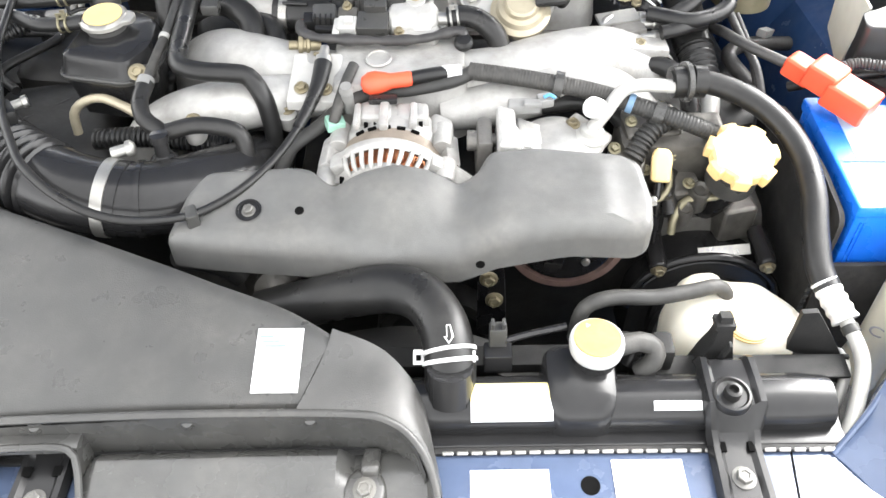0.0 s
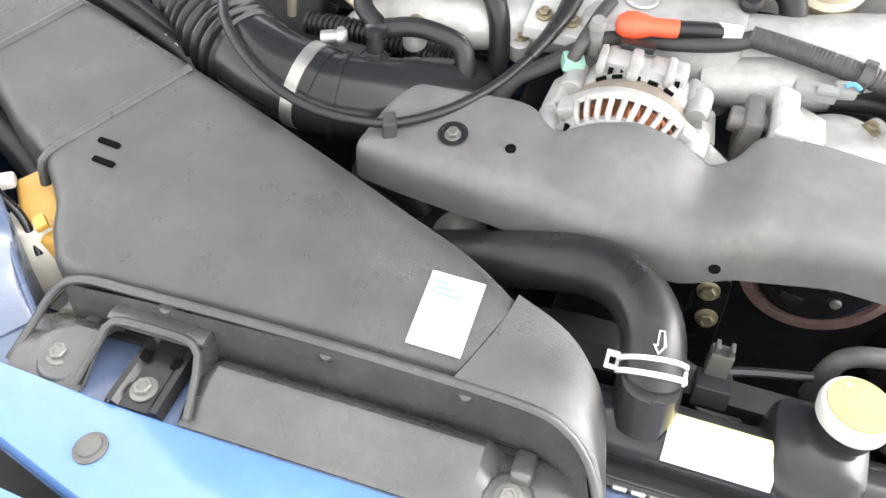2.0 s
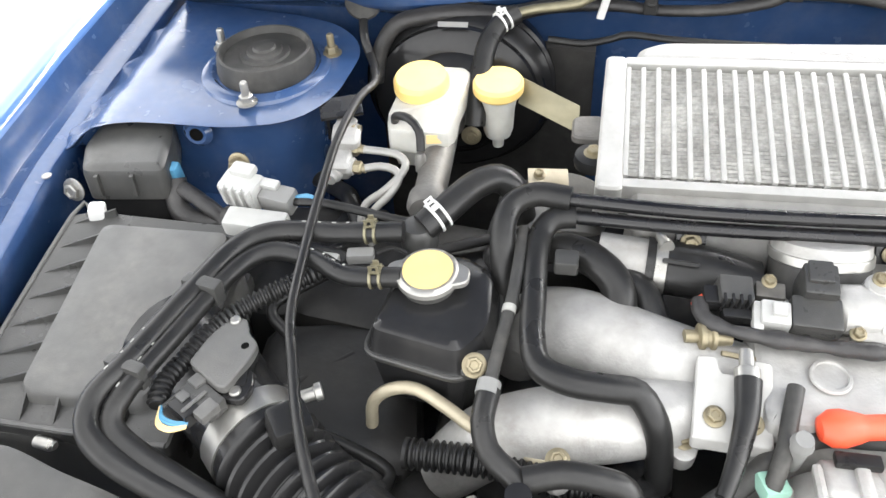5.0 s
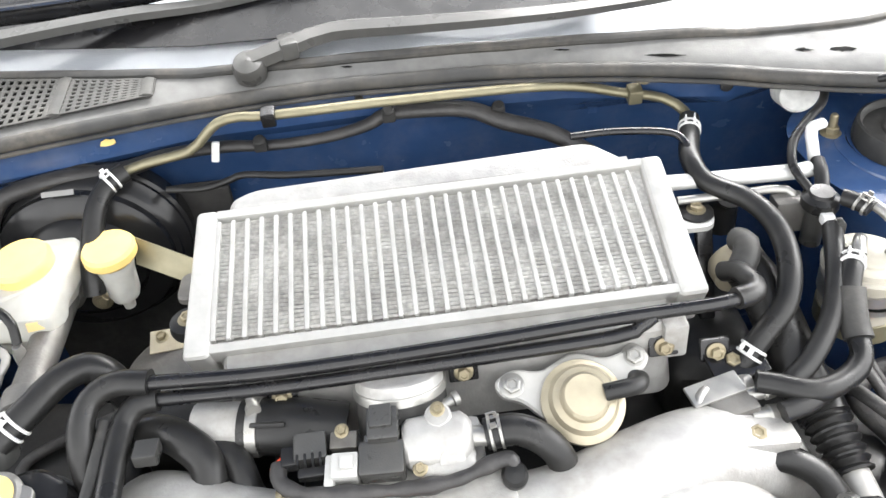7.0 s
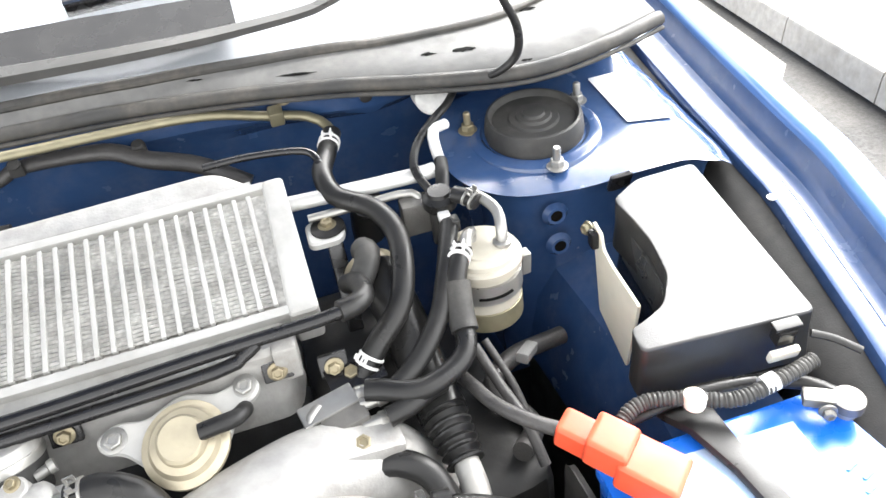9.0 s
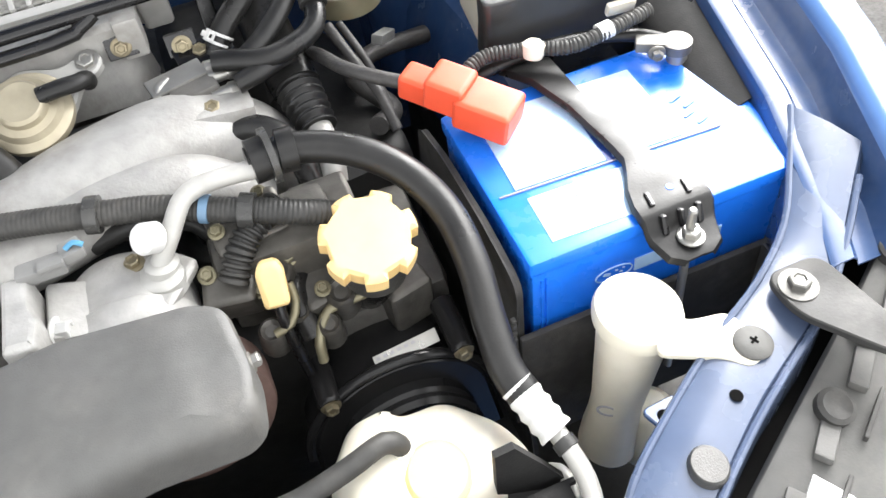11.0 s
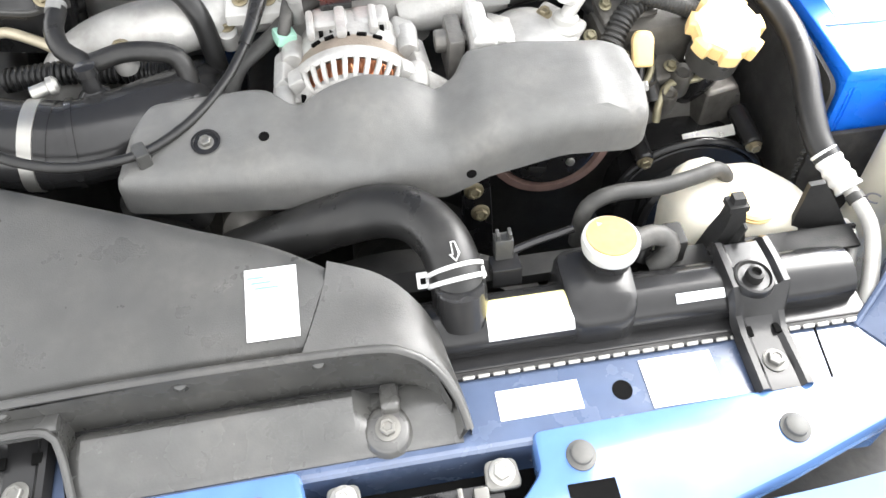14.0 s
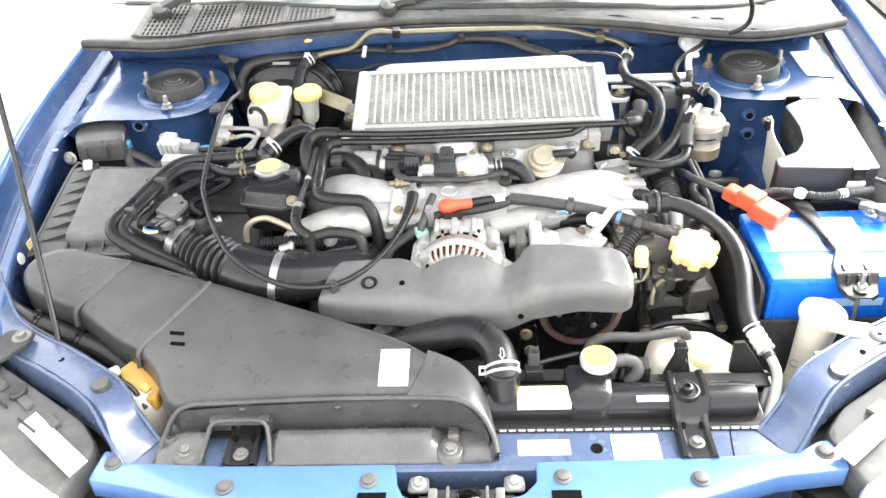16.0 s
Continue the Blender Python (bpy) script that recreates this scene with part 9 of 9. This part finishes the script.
hose("release_cable", [(-0.700, 0.515, 0.790), (-0.64, 0.468, 0.778), (-0.571, 0.426, 0.774), (-0.519, 0.398, 0.768), (-0.474, 0.370, 0.758), (-0.448, 0.362, 0.742), (-0.430, 0.350, 0.715)], 0.0035, BLACK_METAL, "thin black hood release cable along the rail", "cable")
solo("cable_clip", box(B(), (-0.482, 0.386, 0.750), (0.018, 0.012, 0.012), 0.004, (0, 0, 35)), WHITE, "white cable clip on the rail", "clip")
hose("corner_hose", [(-0.715, 0.560, 0.79), (-0.705, 0.528, 0.782), (-0.668, 0.495, 0.772), (-0.610, 0.470, 0.765), (-0.557, 0.450, 0.755), (-0.515, 0.435, 0.742), (-0.48, 0.42, 0.72)], 0.014, RUBBER, "thick black hose beside the air duct", clamps=(0.45, 0.7), clamp_material=BLACK_METAL)

# ---- pipes and hoses over the engine ----
rails = thing("coolant_pipe", (0.05, 0.81, 0.88), "long black coolant pipe in front of the intercooler", "pipe", group="coolant pipes")
part("metal_tube", sweep(B(), [(-0.218, 0.809, 0.901), (-0.099, 0.803, 0.900), (0.050, 0.806, 0.900), (0.192, 0.813, 0.900), (0.275, 0.815, 0.900), (0.305, 0.820, 0.899)], 0.0062, 14, 0.02), BLACK_METAL, rails)
part("right_hose", sweep(B(), [(0.295, 0.818, 0.900), (0.312, 0.824, 0.898), (0.320, 0.840, 0.892), (0.317, 0.862, 0.886), (0.310, 0.878, 0.872)], 0.0098, 16), RUBBER, rails)
part("left_hose", sweep(B(), [(-0.205, 0.809, 0.901), (-0.235, 0.812, 0.901), (-0.254, 0.804, 0.895), (-0.260, 0.787, 0.886), (-0.259, 0.770, 0.872), (-0.256, 0.758, 0.85), (-0.252, 0.752, 0.82)], 0.0108, 18), RUBBER, rails)
rail2 = thing("coolant_pipe", (0.0, 0.80, 0.87), "second black coolant pipe bending down to the engine", "pipe", group="coolant pipes")
part("metal_tube", sweep(B(), [(-0.205, 0.802, 0.887), (-0.102, 0.798, 0.887), (0.048, 0.800, 0.887), (0.185, 0.804, 0.887), (0.208, 0.808, 0.891), (0.222, 0.813, 0.897)], 0.0062, 14, 0.015), BLACK_METAL, rail2)
b_line = [(-0.200, 0.802, 0.887), (-0.216, 0.800, 0.886), (-0.227, 0.790, 0.880), (-0.230, 0.762, 0.873), (-0.228, 0.721, 0.869), (-0.226, 0.686, 0.866), (-0.218, 0.660, 0.866), (-0.195, 0.649, 0.866), (-0.166, 0.650, 0.862), (-0.147, 0.653, 0.855), (-0.134, 0.645, 0.838), (-0.128, 0.640, 0.813), (-0.125, 0.634, 0.775)]
part("rubber_hose", sweep(B(), b_line, 0.0102, 18), RUBBER, rail2)
part("clip", box(B(), (-0.205, 0.762, 0.872), (0.020, 0.018, 0.014), 0.003), PLASTIC, rail2)
hose("vacuum_hose", [(-0.243, 0.790, 0.88), (-0.244, 0.737, 0.873), (-0.246, 0.710, 0.868), (-0.251, 0.670, 0.860), (-0.254, 0.640, 0.853)], 0.0052, RUBBER_GREY, "thin grey vacuum hose with white band", group="vacuum hoses")
hose("vacuum_hose", [(-0.253, 0.645, 0.854), (-0.255, 0.622, 0.848), (-0.248, 0.604, 0.840), (-0.234, 0.595, 0.834), (-0.222, 0.588, 0.828)], 0.0088, RUBBER, "black vacuum hose to the intake elbow", group="vacuum hoses")
solo("hose_joint", sweep(B(), [(-0.2535, 0.650, 0.8555), (-0.2545, 0.640, 0.8533)], 0.0091, 14), GREY_PLASTIC, "grey plastic joint between two hoses", "joint")
solo("hose_joint", sweep(B(), [(-0.246, 0.712, 0.869), (-0.2465, 0.706, 0.868)], 0.0057, 12), HOSE_PRINT, "white band on the vacuum hose", "joint")
hose("breather_pipe", [(-0.222, 0.590, 0.833), (-0.196, 0.596, 0.836), (-0.171, 0.597, 0.833), (-0.152, 0.597, 0.824), (-0.145, 0.590, 0.803), (-0.145, 0.578, 0.77)], 0.0092, RUBBER, "black breather hose beside the manifold")
hose("corrugated_tube", [(-0.315, 0.622, 0.797), (-0.273, 0.621, 0.800), (-0.240, 0.619, 0.800), (-0.194, 0.611, 0.800), (-0.160, 0.612, 0.796)], ribbed(0.0105, 0.0055, 0.0012), RUBBER, "black corrugated tube under the runner", "conduit", step=0.0014)
hose("tan_pipe", [(-0.352, 0.658, 0.775), (-0.349, 0.660, 0.802), (-0.335, 0.663, 0.816), (-0.313, 0.662, 0.821), (-0.285, 0.650, 0.817), (-0.264, 0.640, 0.812), (-0.224, 0.625, 0.810), (-0.187, 0.618, 0.800)], 0.0052, TAN, "tan metal pipe below the header tank", "pipe")
cc = [(-0.344, 0.772, 0.884), (-0.401, 0.769, 0.880), (-0.460, 0.766, 0.878), (-0.489, 0.742, 0.876), (-0.508, 0.681, 0.874), (-0.523, 0.625, 0.872), (-0.534, 0.594, 0.868), (-0.529, 0.573, 0.860), (-0.508, 0.561, 0.848), (-0.481, 0.556, 0.832), (-0.446, 0.551, 0.815), (-0.405, 0.542, 0.796), (-0.37, 0.53, 0.77)]
hose("heater_hose", cc, 0.0092, RUBBER, "black heater hose bending over the air cleaner", clamps=(0.05,), clamp_material=BRASS_PIPE, group="heater hoses")
dd = [(-0.335, 0.723, 0.880), (-0.381, 0.724, 0.876), (-0.418, 0.742, 0.874), (-0.459, 0.748, 0.872), (-0.483, 0.720, 0.870), (-0.504, 0.648, 0.868), (-0.516, 0.600, 0.865), (-0.515, 0.580, 0.857), (-0.494, 0.570, 0.844), (-0.460, 0.563, 0.825), (-0.424, 0.555, 0.806), (-0.391, 0.540, 0.784), (-0.36, 0.525, 0.76)]
hose("heater_hose", dd, 0.0085, RUBBER, "black heater hose beside its twin", clamps=(0.04,), clamp_material=BRASS_PIPE, group="heater hoses")
solo("hose_bracket", box(B(), (-0.497, 0.700, 0.872), (0.034, 0.012, 0.022), 0.003, (0, 0, -12)), PLASTIC, "black bracket joining two hoses", "bracket")
solo("hose_bracket", box(B(), (-0.521, 0.618, 0.868), (0.034, 0.010, 0.022), 0.003, (0, 0, -14)), PLASTIC, "black bracket joining two hoses", "bracket")
hose("bleed_hose", [(-0.330, 0.785, 0.878), (-0.312, 0.803, 0.886), (-0.290, 0.832, 0.891), (-0.272, 0.847, 0.887), (-0.257, 0.848, 0.873), (-0.250, 0.850, 0.84)], 0.0135, RUBBER, "thick black hose arching beside the intercooler", clamps=(0.12,), clamp_material=WHITE)
hose("turbo_hose", [(-0.245, 0.802, 0.838), (-0.222, 0.798, 0.852), (-0.200, 0.790, 0.858), (-0.180, 0.776, 0.860), (-0.162, 0.760, 0.850), (-0.158, 0.735, 0.828), (-0.155, 0.72, 0.80)], 0.0145, RUBBER, "black hose dropping beside the throttle")
hose("turbo_hose", [(-0.158, 0.776, 0.842), (-0.141, 0.767, 0.841), (-0.130, 0.745, 0.830), (-0.124, 0.733, 0.81)], 0.012, RUBBER, "black hose dropping behind the runner")
hose("silver_coupling", [(-0.178, 0.800, 0.845), (-0.150, 0.797, 0.845), (-0.128, 0.795, 0.844)], 0.021, CAST, "bright metal air pipe behind the runners", "pipe")
air = thing("air_pipe", (-0.10, 0.79, 0.84), "black rubber air pipe to the throttle", "pipe")
air_line = [(-0.138, 0.796, 0.8435), (-0.110, 0.793, 0.843), (-0.085, 0.790, 0.842), (-0.05, 0.785, 0.835)]
part("tube", sweep(B(), air_line, 0.0235, 24), RUBBER, air)
part("clamp_band", band(air_line, 0.14, 0.0236, 0.010, 0.0012)[0], STEEL, air, "bright steel clamp band")
part("clamp_screw", lathe(B(), (-0.128, 0.806, 0.868), (0.3, -1, 0.1), [(0.0045, 0), (0.0045, 0.010), (0.0065, 0.011), (0.0065, 0.017)], 14), STEEL, air)
part("clamp_tang", box(B(), (-0.112, 0.779, 0.8645), (0.030, 0.005, 0.004), 0.002, (-35, 0, -6)), RUBBER, air)
solo("pipe_bracket", box(B(), (-0.198, 0.784, 0.858), (0.014, 0.010, 0.020), 0.003), RUBBER, "black steel bracket holding a pipe", "bracket")

# throttle cable loop
tc_line = [(-0.445, 1.050, 0.895), (-0.425, 1.000, 0.903), (-0.417, 0.968, 0.906), (-0.426, 0.939, 0.906), (-0.431, 0.874, 0.901), (-0.428, 0.805, 0.892), (-0.424, 0.751, 0.884), (-0.415, 0.681, 0.875), (-0.400, 0.640, 0.869), (-0.386, 0.606, 0.867), (-0.368, 0.570, 0.865),
           (-0.350, 0.540, 0.862), (-0.334, 0.517, 0.859), (-0.303, 0.491, 0.851), (-0.267, 0.474, 0.840), (-0.233, 0.472, 0.828), (-0.197, 0.481, 0.819), (-0.170, 0.494, 0.815), (-0.137, 0.522, 0.816), (-0.108, 0.561, 0.821), (-0.088, 0.600, 0.830)]
cable = thing("throttle_cable", tc_line[0], "black throttle cable in a long loop", "cable")
part("sheath", sweep(B(), tc_line, 0.0043, 12, 0.008), RUBBER, cable)
part("end_boot", sweep(B(), [(-0.090, 0.597, 0.829), (-0.080, 0.622, 0.837), (-0.072, 0.650, 0.846), (-0.069, 0.676, 0.853)], lambda s, f: 0.0055 + 0.0045 * f, 16), RUBBER, cable)
part("end_collar", lathe(B(), (-0.0695, 0.674, 0.852), (0.02, 0.9, 0.25), [(0.0085, 0), (0.0095, 0.002), (0.0095, 0.010), (0.006, 0.012), (0.005, 0.025)], 16), STEEL, cable)
part("clip", box(B(), (-0.178, 0.490, 0.812), (0.012, 0.018, 0.018), 0.003, (0, 0, 25)), PLASTIC, cable)
hose("valve_lead", [(-0.036, 0.676, 0.850), (-0.042, 0.655, 0.846), (-0.048, 0.632, 0.838), (-0.055, 0.615, 0.82)], 0.0062, RUBBER_GREY, "short grey lead at the plenum", "cable")

# firewall pipes
fp = [(-0.284, 1.088, 0.926), (-0.262, 1.094, 0.930), (-0.211, 1.099, 0.937), (-0.190, 1.100, 0.955), (-0.173, 1.100, 0.970), (-0.150, 1.100, 0.975), (-0.115, 1.100, 0.972), (0.023, 1.100, 0.972), (0.193, 1.100, 0.966), (0.273, 1.098, 0.946), (0.318, 1.094, 0.934), (0.336, 1.080, 0.924), (0.338, 1.060, 0.922)]
pipe_fw = thing("heater_pipe", (0.0, 1.10, 0.95), "olive plated metal pipe along the firewall", "pipe")
part("tube", sweep(B(), fp, 0.0058, 14, 0.01), BRASS_PIPE, pipe_fw)
for x, y, z in ((-0.117, 1.100, 0.972), (0.285, 1.098, 0.944)):
    part("clip", box(B(), (x, y - 0.002, z), (0.016, 0.018, 0.020), 0.003, (10, 0, 0)), BLACK_METAL if x < 0 else BRASS_PIPE, pipe_fw)
part("bolt", hexhead(B(), (0.297, 1.100, 0.962), (0, -1, 0.2), 0.006), GOLD_ZINC, pipe_fw)
hose("heater_feed", [(0.338, 1.066, 0.922), (0.326, 1.030, 0.922), (0.315, 0.995, 0.921), (0.322, 0.965, 0.912), (0.353, 0.938, 0.906), (0.366, 0.902, 0.900), (0.362, 0.862, 0.889), (0.348, 0.832, 0.870), (0.319, 0.812, 0.850), (0.300, 0.800, 0.83)], 0.0107, RUBBER, "black heater hose winding beside the intercooler", clamps=(0.06, 0.95), clamp_material=WHITE)
hose("heater_return", [(-0.280, 1.086, 0.928), (-0.295, 1.074, 0.924), (-0.307, 1.055, 0.912), (-0.312, 1.035, 0.895), (-0.314, 1.010, 0.872), (-0.315, 0.99, 0.84)], 0.0115, RUBBER, "black heater hose dropping beside the booster", clamps=(0.1,), clamp_material=WHITE)
hline = [(-0.444, 1.066, 0.84), (-0.438, 1.078, 0.880), (-0.420, 1.085, 0.908), (-0.395, 1.090, 0.917), (-0.350, 1.102, 0.918), (-0.292, 1.112, 0.913), (-0.246, 1.119, 0.920), (-0.183, 1.119, 0.924), (-0.122, 1.119, 0.918), (-0.061, 1.119, 0.920), (-0.013, 1.119, 0.931), (0.009, 1.119, 0.942), (0.056, 1.119, 0.942), (0.103, 1.119, 0.935), (0.140, 1.102, 0.924), (0.190, 1.092, 0.907), (0.24, 1.07, 0.88)]
fh = thing("firewall_harness", hline[0], "black taped wiring harness along the firewall", "harness")
part("harness_strand", sweep(B(), hline, lambda s, f: 0.0085 + 0.002 * math.sin(f * 9), 14, 0.008), TAPE, fh)
for x, z in ((-0.385, 0.934), (-0.135, 0.926), (0.012, 0.946), (0.135, 0.934)):
    part("clip", box(B(), (x, 1.110, z), (0.015, 0.010, 0.016), 0.003), MATT_BLACK, fh)
    part("clip_button", lathe(B(), (x, 1.108, z + 0.008), (0, -0.5, 1), [(0.0065, 0), (0.007, 0.002), (0.005, 0.004), (0, 0.004)], 16), MATT_BLACK, fh)
part("white_tie", box(B(), (-0.186, 1.110, 0.924), (0.009, 0.005, 0.028), 0.002, (0, 12, 0)), WHITE, fh)
hose("booster_line", [(-0.245, 1.09, 0.893), (-0.205, 1.09, 0.889), (-0.175, 1.088, 0.897), (-0.155, 1.085, 0.905), (-0.10, 1.07, 0.908), (0.0, 1.055, 0.912)], 0.0042, RUBBER, "thin black vacuum line on the firewall", "pipe")
hose("grommet_lead", [(-0.452, 1.066, 0.925), (-0.448, 1.050, 0.915), (-0.442, 1.040, 0.90), (-0.43, 1.035, 0.87)], 0.005, RUBBER, "black lead out of the firewall grommet", "cable")

# right side hoses
hose("purge_hose", [(0.418, 0.898, 0.892), (0.406, 0.866, 0.888), (0.395, 0.840, 0.880), (0.379, 0.812, 0.864), (0.350, 0.783, 0.850), (0.318, 0.764, 0.840)], 0.0092, RUBBER, "black purge hose curving to the solenoid", group="purge hoses")
hose("purge_hose", [(0.420, 0.862, 0.890), (0.412, 0.848, 0.890), (0.402, 0.829, 0.878), (0.398, 0.807, 0.860), (0.394, 0.783, 0.850), (0.379, 0.768, 0.845), (0.345, 0.756, 0.845), (0.314, 0.768, 0.845), (0.300, 0.773, 0.845)], 0.0096, RUBBER, "black purge hose curving to the solenoid", clamps=(0.05,), clamp_material=WHITE, group="purge hoses")
solo("hose_sleeve", sweep(B(), [(0.404, 0.832, 0.880), (0.399, 0.812, 0.864), (0.397, 0.795, 0.855)], 0.0125, 16), RUBBER_GREY, "grey sleeve round the purge hose", "sleeve")
hose("purge_hose", [(0.365, 0.765, 0.835), (0.350, 0.758, 0.838), (0.333, 0.750, 0.838), (0.312, 0.746, 0.836)], 0.0088, RUBBER, "short black hose to the solenoid", group="purge hoses")
hose("vent_line", [(0.480, 1.060, 0.944), (0.462, 1.030, 0.946), (0.440, 1.010, 0.943), (0.416, 0.988, 0.934), (0.404, 0.959, 0.924), (0.412, 0.934, 0.910)], 0.0045, RUBBER, "thin black vent line beside the tower", "pipe")
hose("fuel_rail_pipe", [(0.240, 0.985, 0.905), (0.283, 0.976, 0.908), (0.336, 0.970, 0.910), (0.405, 0.964, 0.912), (0.425, 0.965, 0.912)], 0.0085, ALU, "bright metal fuel pipe behind the intercooler", "pipe")
hose("fuel_rail_pipe", [(0.290, 0.955, 0.900), (0.336, 0.952, 0.902), (0.385, 0.950, 0.904), (0.400, 0.945, 0.900), (0.402, 0.935, 0.885)], 0.0045, STEEL, "thin metal fuel pipe below its twin", "pipe")
hose("vacuum_pipe", [(0.20, 1.035, 0.940), (0.244, 1.033, 0.941), (0.292, 1.024, 0.940), (0.311, 1.016, 0.935), (0.316, 0.996, 0.924), (0.314, 0.978, 0.905)], 0.0042, BLACK_METAL, "thin black pipe round the intercooler corner", "pipe")
big = [(0.340, 0.900, 0.855), (0.346, 0.870, 0.850), (0.352, 0.835, 0.830), (0.356, 0.795, 0.810), (0.360, 0.760, 0.800)]
ct = thing("crossover_tube", big[0], "thick black tube with a ribbed boot", "tube")
part("tube", sweep(B(), big, 0.0225, 24), RUBBER, ct)
part("boot", sweep(B(), [(0.360, 0.762, 0.800), (0.363, 0.735, 0.793), (0.365, 0.715, 0.787)], lambda s, f: 0.0205 + 0.002 * math.cos(s / 0.008 * math.tau) - 0.005 * f, 24, 0.0016), RUBBER, ct)
part("metal_end", sweep(B(), [(0.365, 0.717, 0.788), (0.366, 0.690, 0.780), (0.362, 0.67, 0.765)], 0.0115, 18), ALU_DULL, ct)
part("collar", lathe(B(), (0.336, 0.915, 0.85), (0.1, -1, -0.1), [(0.026, 0), (0.028, 0.004), (0.028, 0.02), (0.024, 0.022)], 28), TAN, ct)
hose("breather_elbow", [(0.318, 0.868, 0.875), (0.330, 0.880, 0.885), (0.335, 0.893, 0.890), (0.332, 0.905, 0.885)], 0.0125, RUBBER_GREY, "grey rubber elbow at the pipe end")
hose("firewall_hose", [(0.352, 0.975, 0.885), (0.350, 0.985, 0.870), (0.349, 0.985, 0.83)], 0.017, RUBBER, "dark hose behind the fuel pipes")
hose("engine_hose", [(0.290, 0.726, 0.805), (0.310, 0.722, 0.808), (0.332, 0.708, 0.800), (0.342, 0.688, 0.785), (0.345, 0.67, 0.76)], 0.0115, RUBBER, "black hose beside the crossover tube")
hose("wiring_strand", [(0.405, 0.800, 0.825), (0.415, 0.765, 0.808), (0.425, 0.730, 0.795), (0.430, 0.70, 0.77)], 0.005, TAPE, "black wiring strand beside the filter", "harness")
hose("wiring_strand", [(0.418, 0.812, 0.815), (0.430, 0.775, 0.79), (0.436, 0.74, 0.76)], 0.0038, TAPE, "thin wiring strand beside the filter", "harness")
sp = thing("spade_connector", (0.452, 0.80, 0.79), "grey inline connector hanging by the filter", "connector")
part("shell", box(B(), (0.455, 0.802, 0.792), (0.012, 0.032, 0.010), 0.002, (-25, 0, -40)), COVER_GREY, sp)
hose("hood_washer_hose", [(0.478, 1.062, 0.950), (0.511, 1.020, 0.975), (0.535, 1.008, 0.998), (0.537, 1.003, 1.03), (0.520, 1.00, 1.07), (0.48, 0.99, 1.16)], 0.0045, RUBBER, "thin black washer hose rising to the hood")

# steel strut stay under the intercooler's corner
stay = thing("intercooler_stay", (0.306, 0.93, 0.78), "black steel stay under the intercooler corner", "bracket")
part("leg", box(B(), (0.309, 0.915, 0.835), (0.016, 0.012, 0.10), 0.003, (-20, 0, 0)), BLACK_METAL, stay)
part("foot", box(B(), (0.295, 0.800, 0.838), (0.050, 0.03, 0.004), 0.001, (15, 0, 10)), BLACK_METAL, stay)

# wipers and labels on the cowl
for nm, pts, pv in (("wiper_arm", [(-0.135, 1.153, 1.012), (-0.091, 1.163, 1.020), (-0.041, 1.178, 1.025), (0.048, 1.160, 1.030), (0.152, 1.145, 1.033), (0.248, 1.150, 1.030), (0.353, 1.152, 1.034), (0.401, 1.160, 1.047)], (-0.135, 1.151, 0.998)),
                    ("wiper_arm", [(-0.60, 1.165, 1.010), (-0.55, 1.175, 1.030), (-0.47, 1.190, 1.042), (-0.399, 1.200, 1.047), (-0.279, 1.220, 1.050), (-0.166, 1.230, 1.050), (-0.02, 1.245, 1.062)], (-0.600, 1.162, 0.996))):
    wa = thing(nm, pv, "grey weathered wiper arm with black blade", "wiper", group="wipers")
    part("pivot", lathe(B(), pv, (0, -0.4, 1), [(0.018, 0), (0.019, 0.014), (0.016, 0.021), (0, 0.024)], 24), PLASTIC, wa)
    part("arm", sweep(B(), pts, lambda s, f: 0.0165 - 0.008 * f, 6, 0.02, 0.7), PLASTIC, wa)
    part("hinge", box(B(), pts[1], (0.020, 0.030, 0.020), 0.004, (0, 0, 15)), PLASTIC, wa)
    bl = [(x + (0.55 if pv[0] > -0.5 else 0.0), 1.245 + (0.004 if pv[0] > -0.5 else 0.0) - 0.02 * (x + 0.2), z) for x, z in ((-0.46, 1.055), (-0.34, 1.060), (-0.20, 1.072), (-0.06, 1.084))]
    part("blade", sweep(B(), bl, 0.010, 8, 0.02, 1.7), BLACK_METAL, wa, "black rubber blade")
    part("blade_frame", sweep(B(), [(p[0], p[1] - 0.010, p[2] + 0.006) for p in bl], 0.004, 8, 0.02), BLACK_METAL, wa)

# faded print on the heater hoses, kept as short bars
for nm, line, r in (("print_dashes", cc, 0.0092), ("print_dashes", dd, 0.0085)):
    pts = curve_points(line, 0.004)
    bm = B()
    for k in range(12, len(pts) - 6, 3):
        if (k // 12) % 4 != 1:
            continue
        t = (pts[k + 1] - pts[k - 1]).normalized()
        side = t.cross(Vector((0, 0, 1))).normalized()
        up = (side.cross(t) + side * 0.35).normalized()
        q = pts[k] + up * (r + 0.0002)
        strip_ = plane_frame(q, t, side)
        dash = box(B(), (0, 0, 0), (0.0022 + 0.0015 * (k % 2), 0.0012, 0.0003))
        dash.transform(strip_)
        me = bpy.data.meshes.new("dash")
        dash.to_mesh(me)
        dash.free()
        bm.from_mesh(me)
        bpy.data.meshes.remove(me)
    holder = "heater_hose" if line is cc else "heater_hose.001"
    part(nm, bm, HOSE_PRINT, bpy.data.objects[holder], "faded white printed dashes")
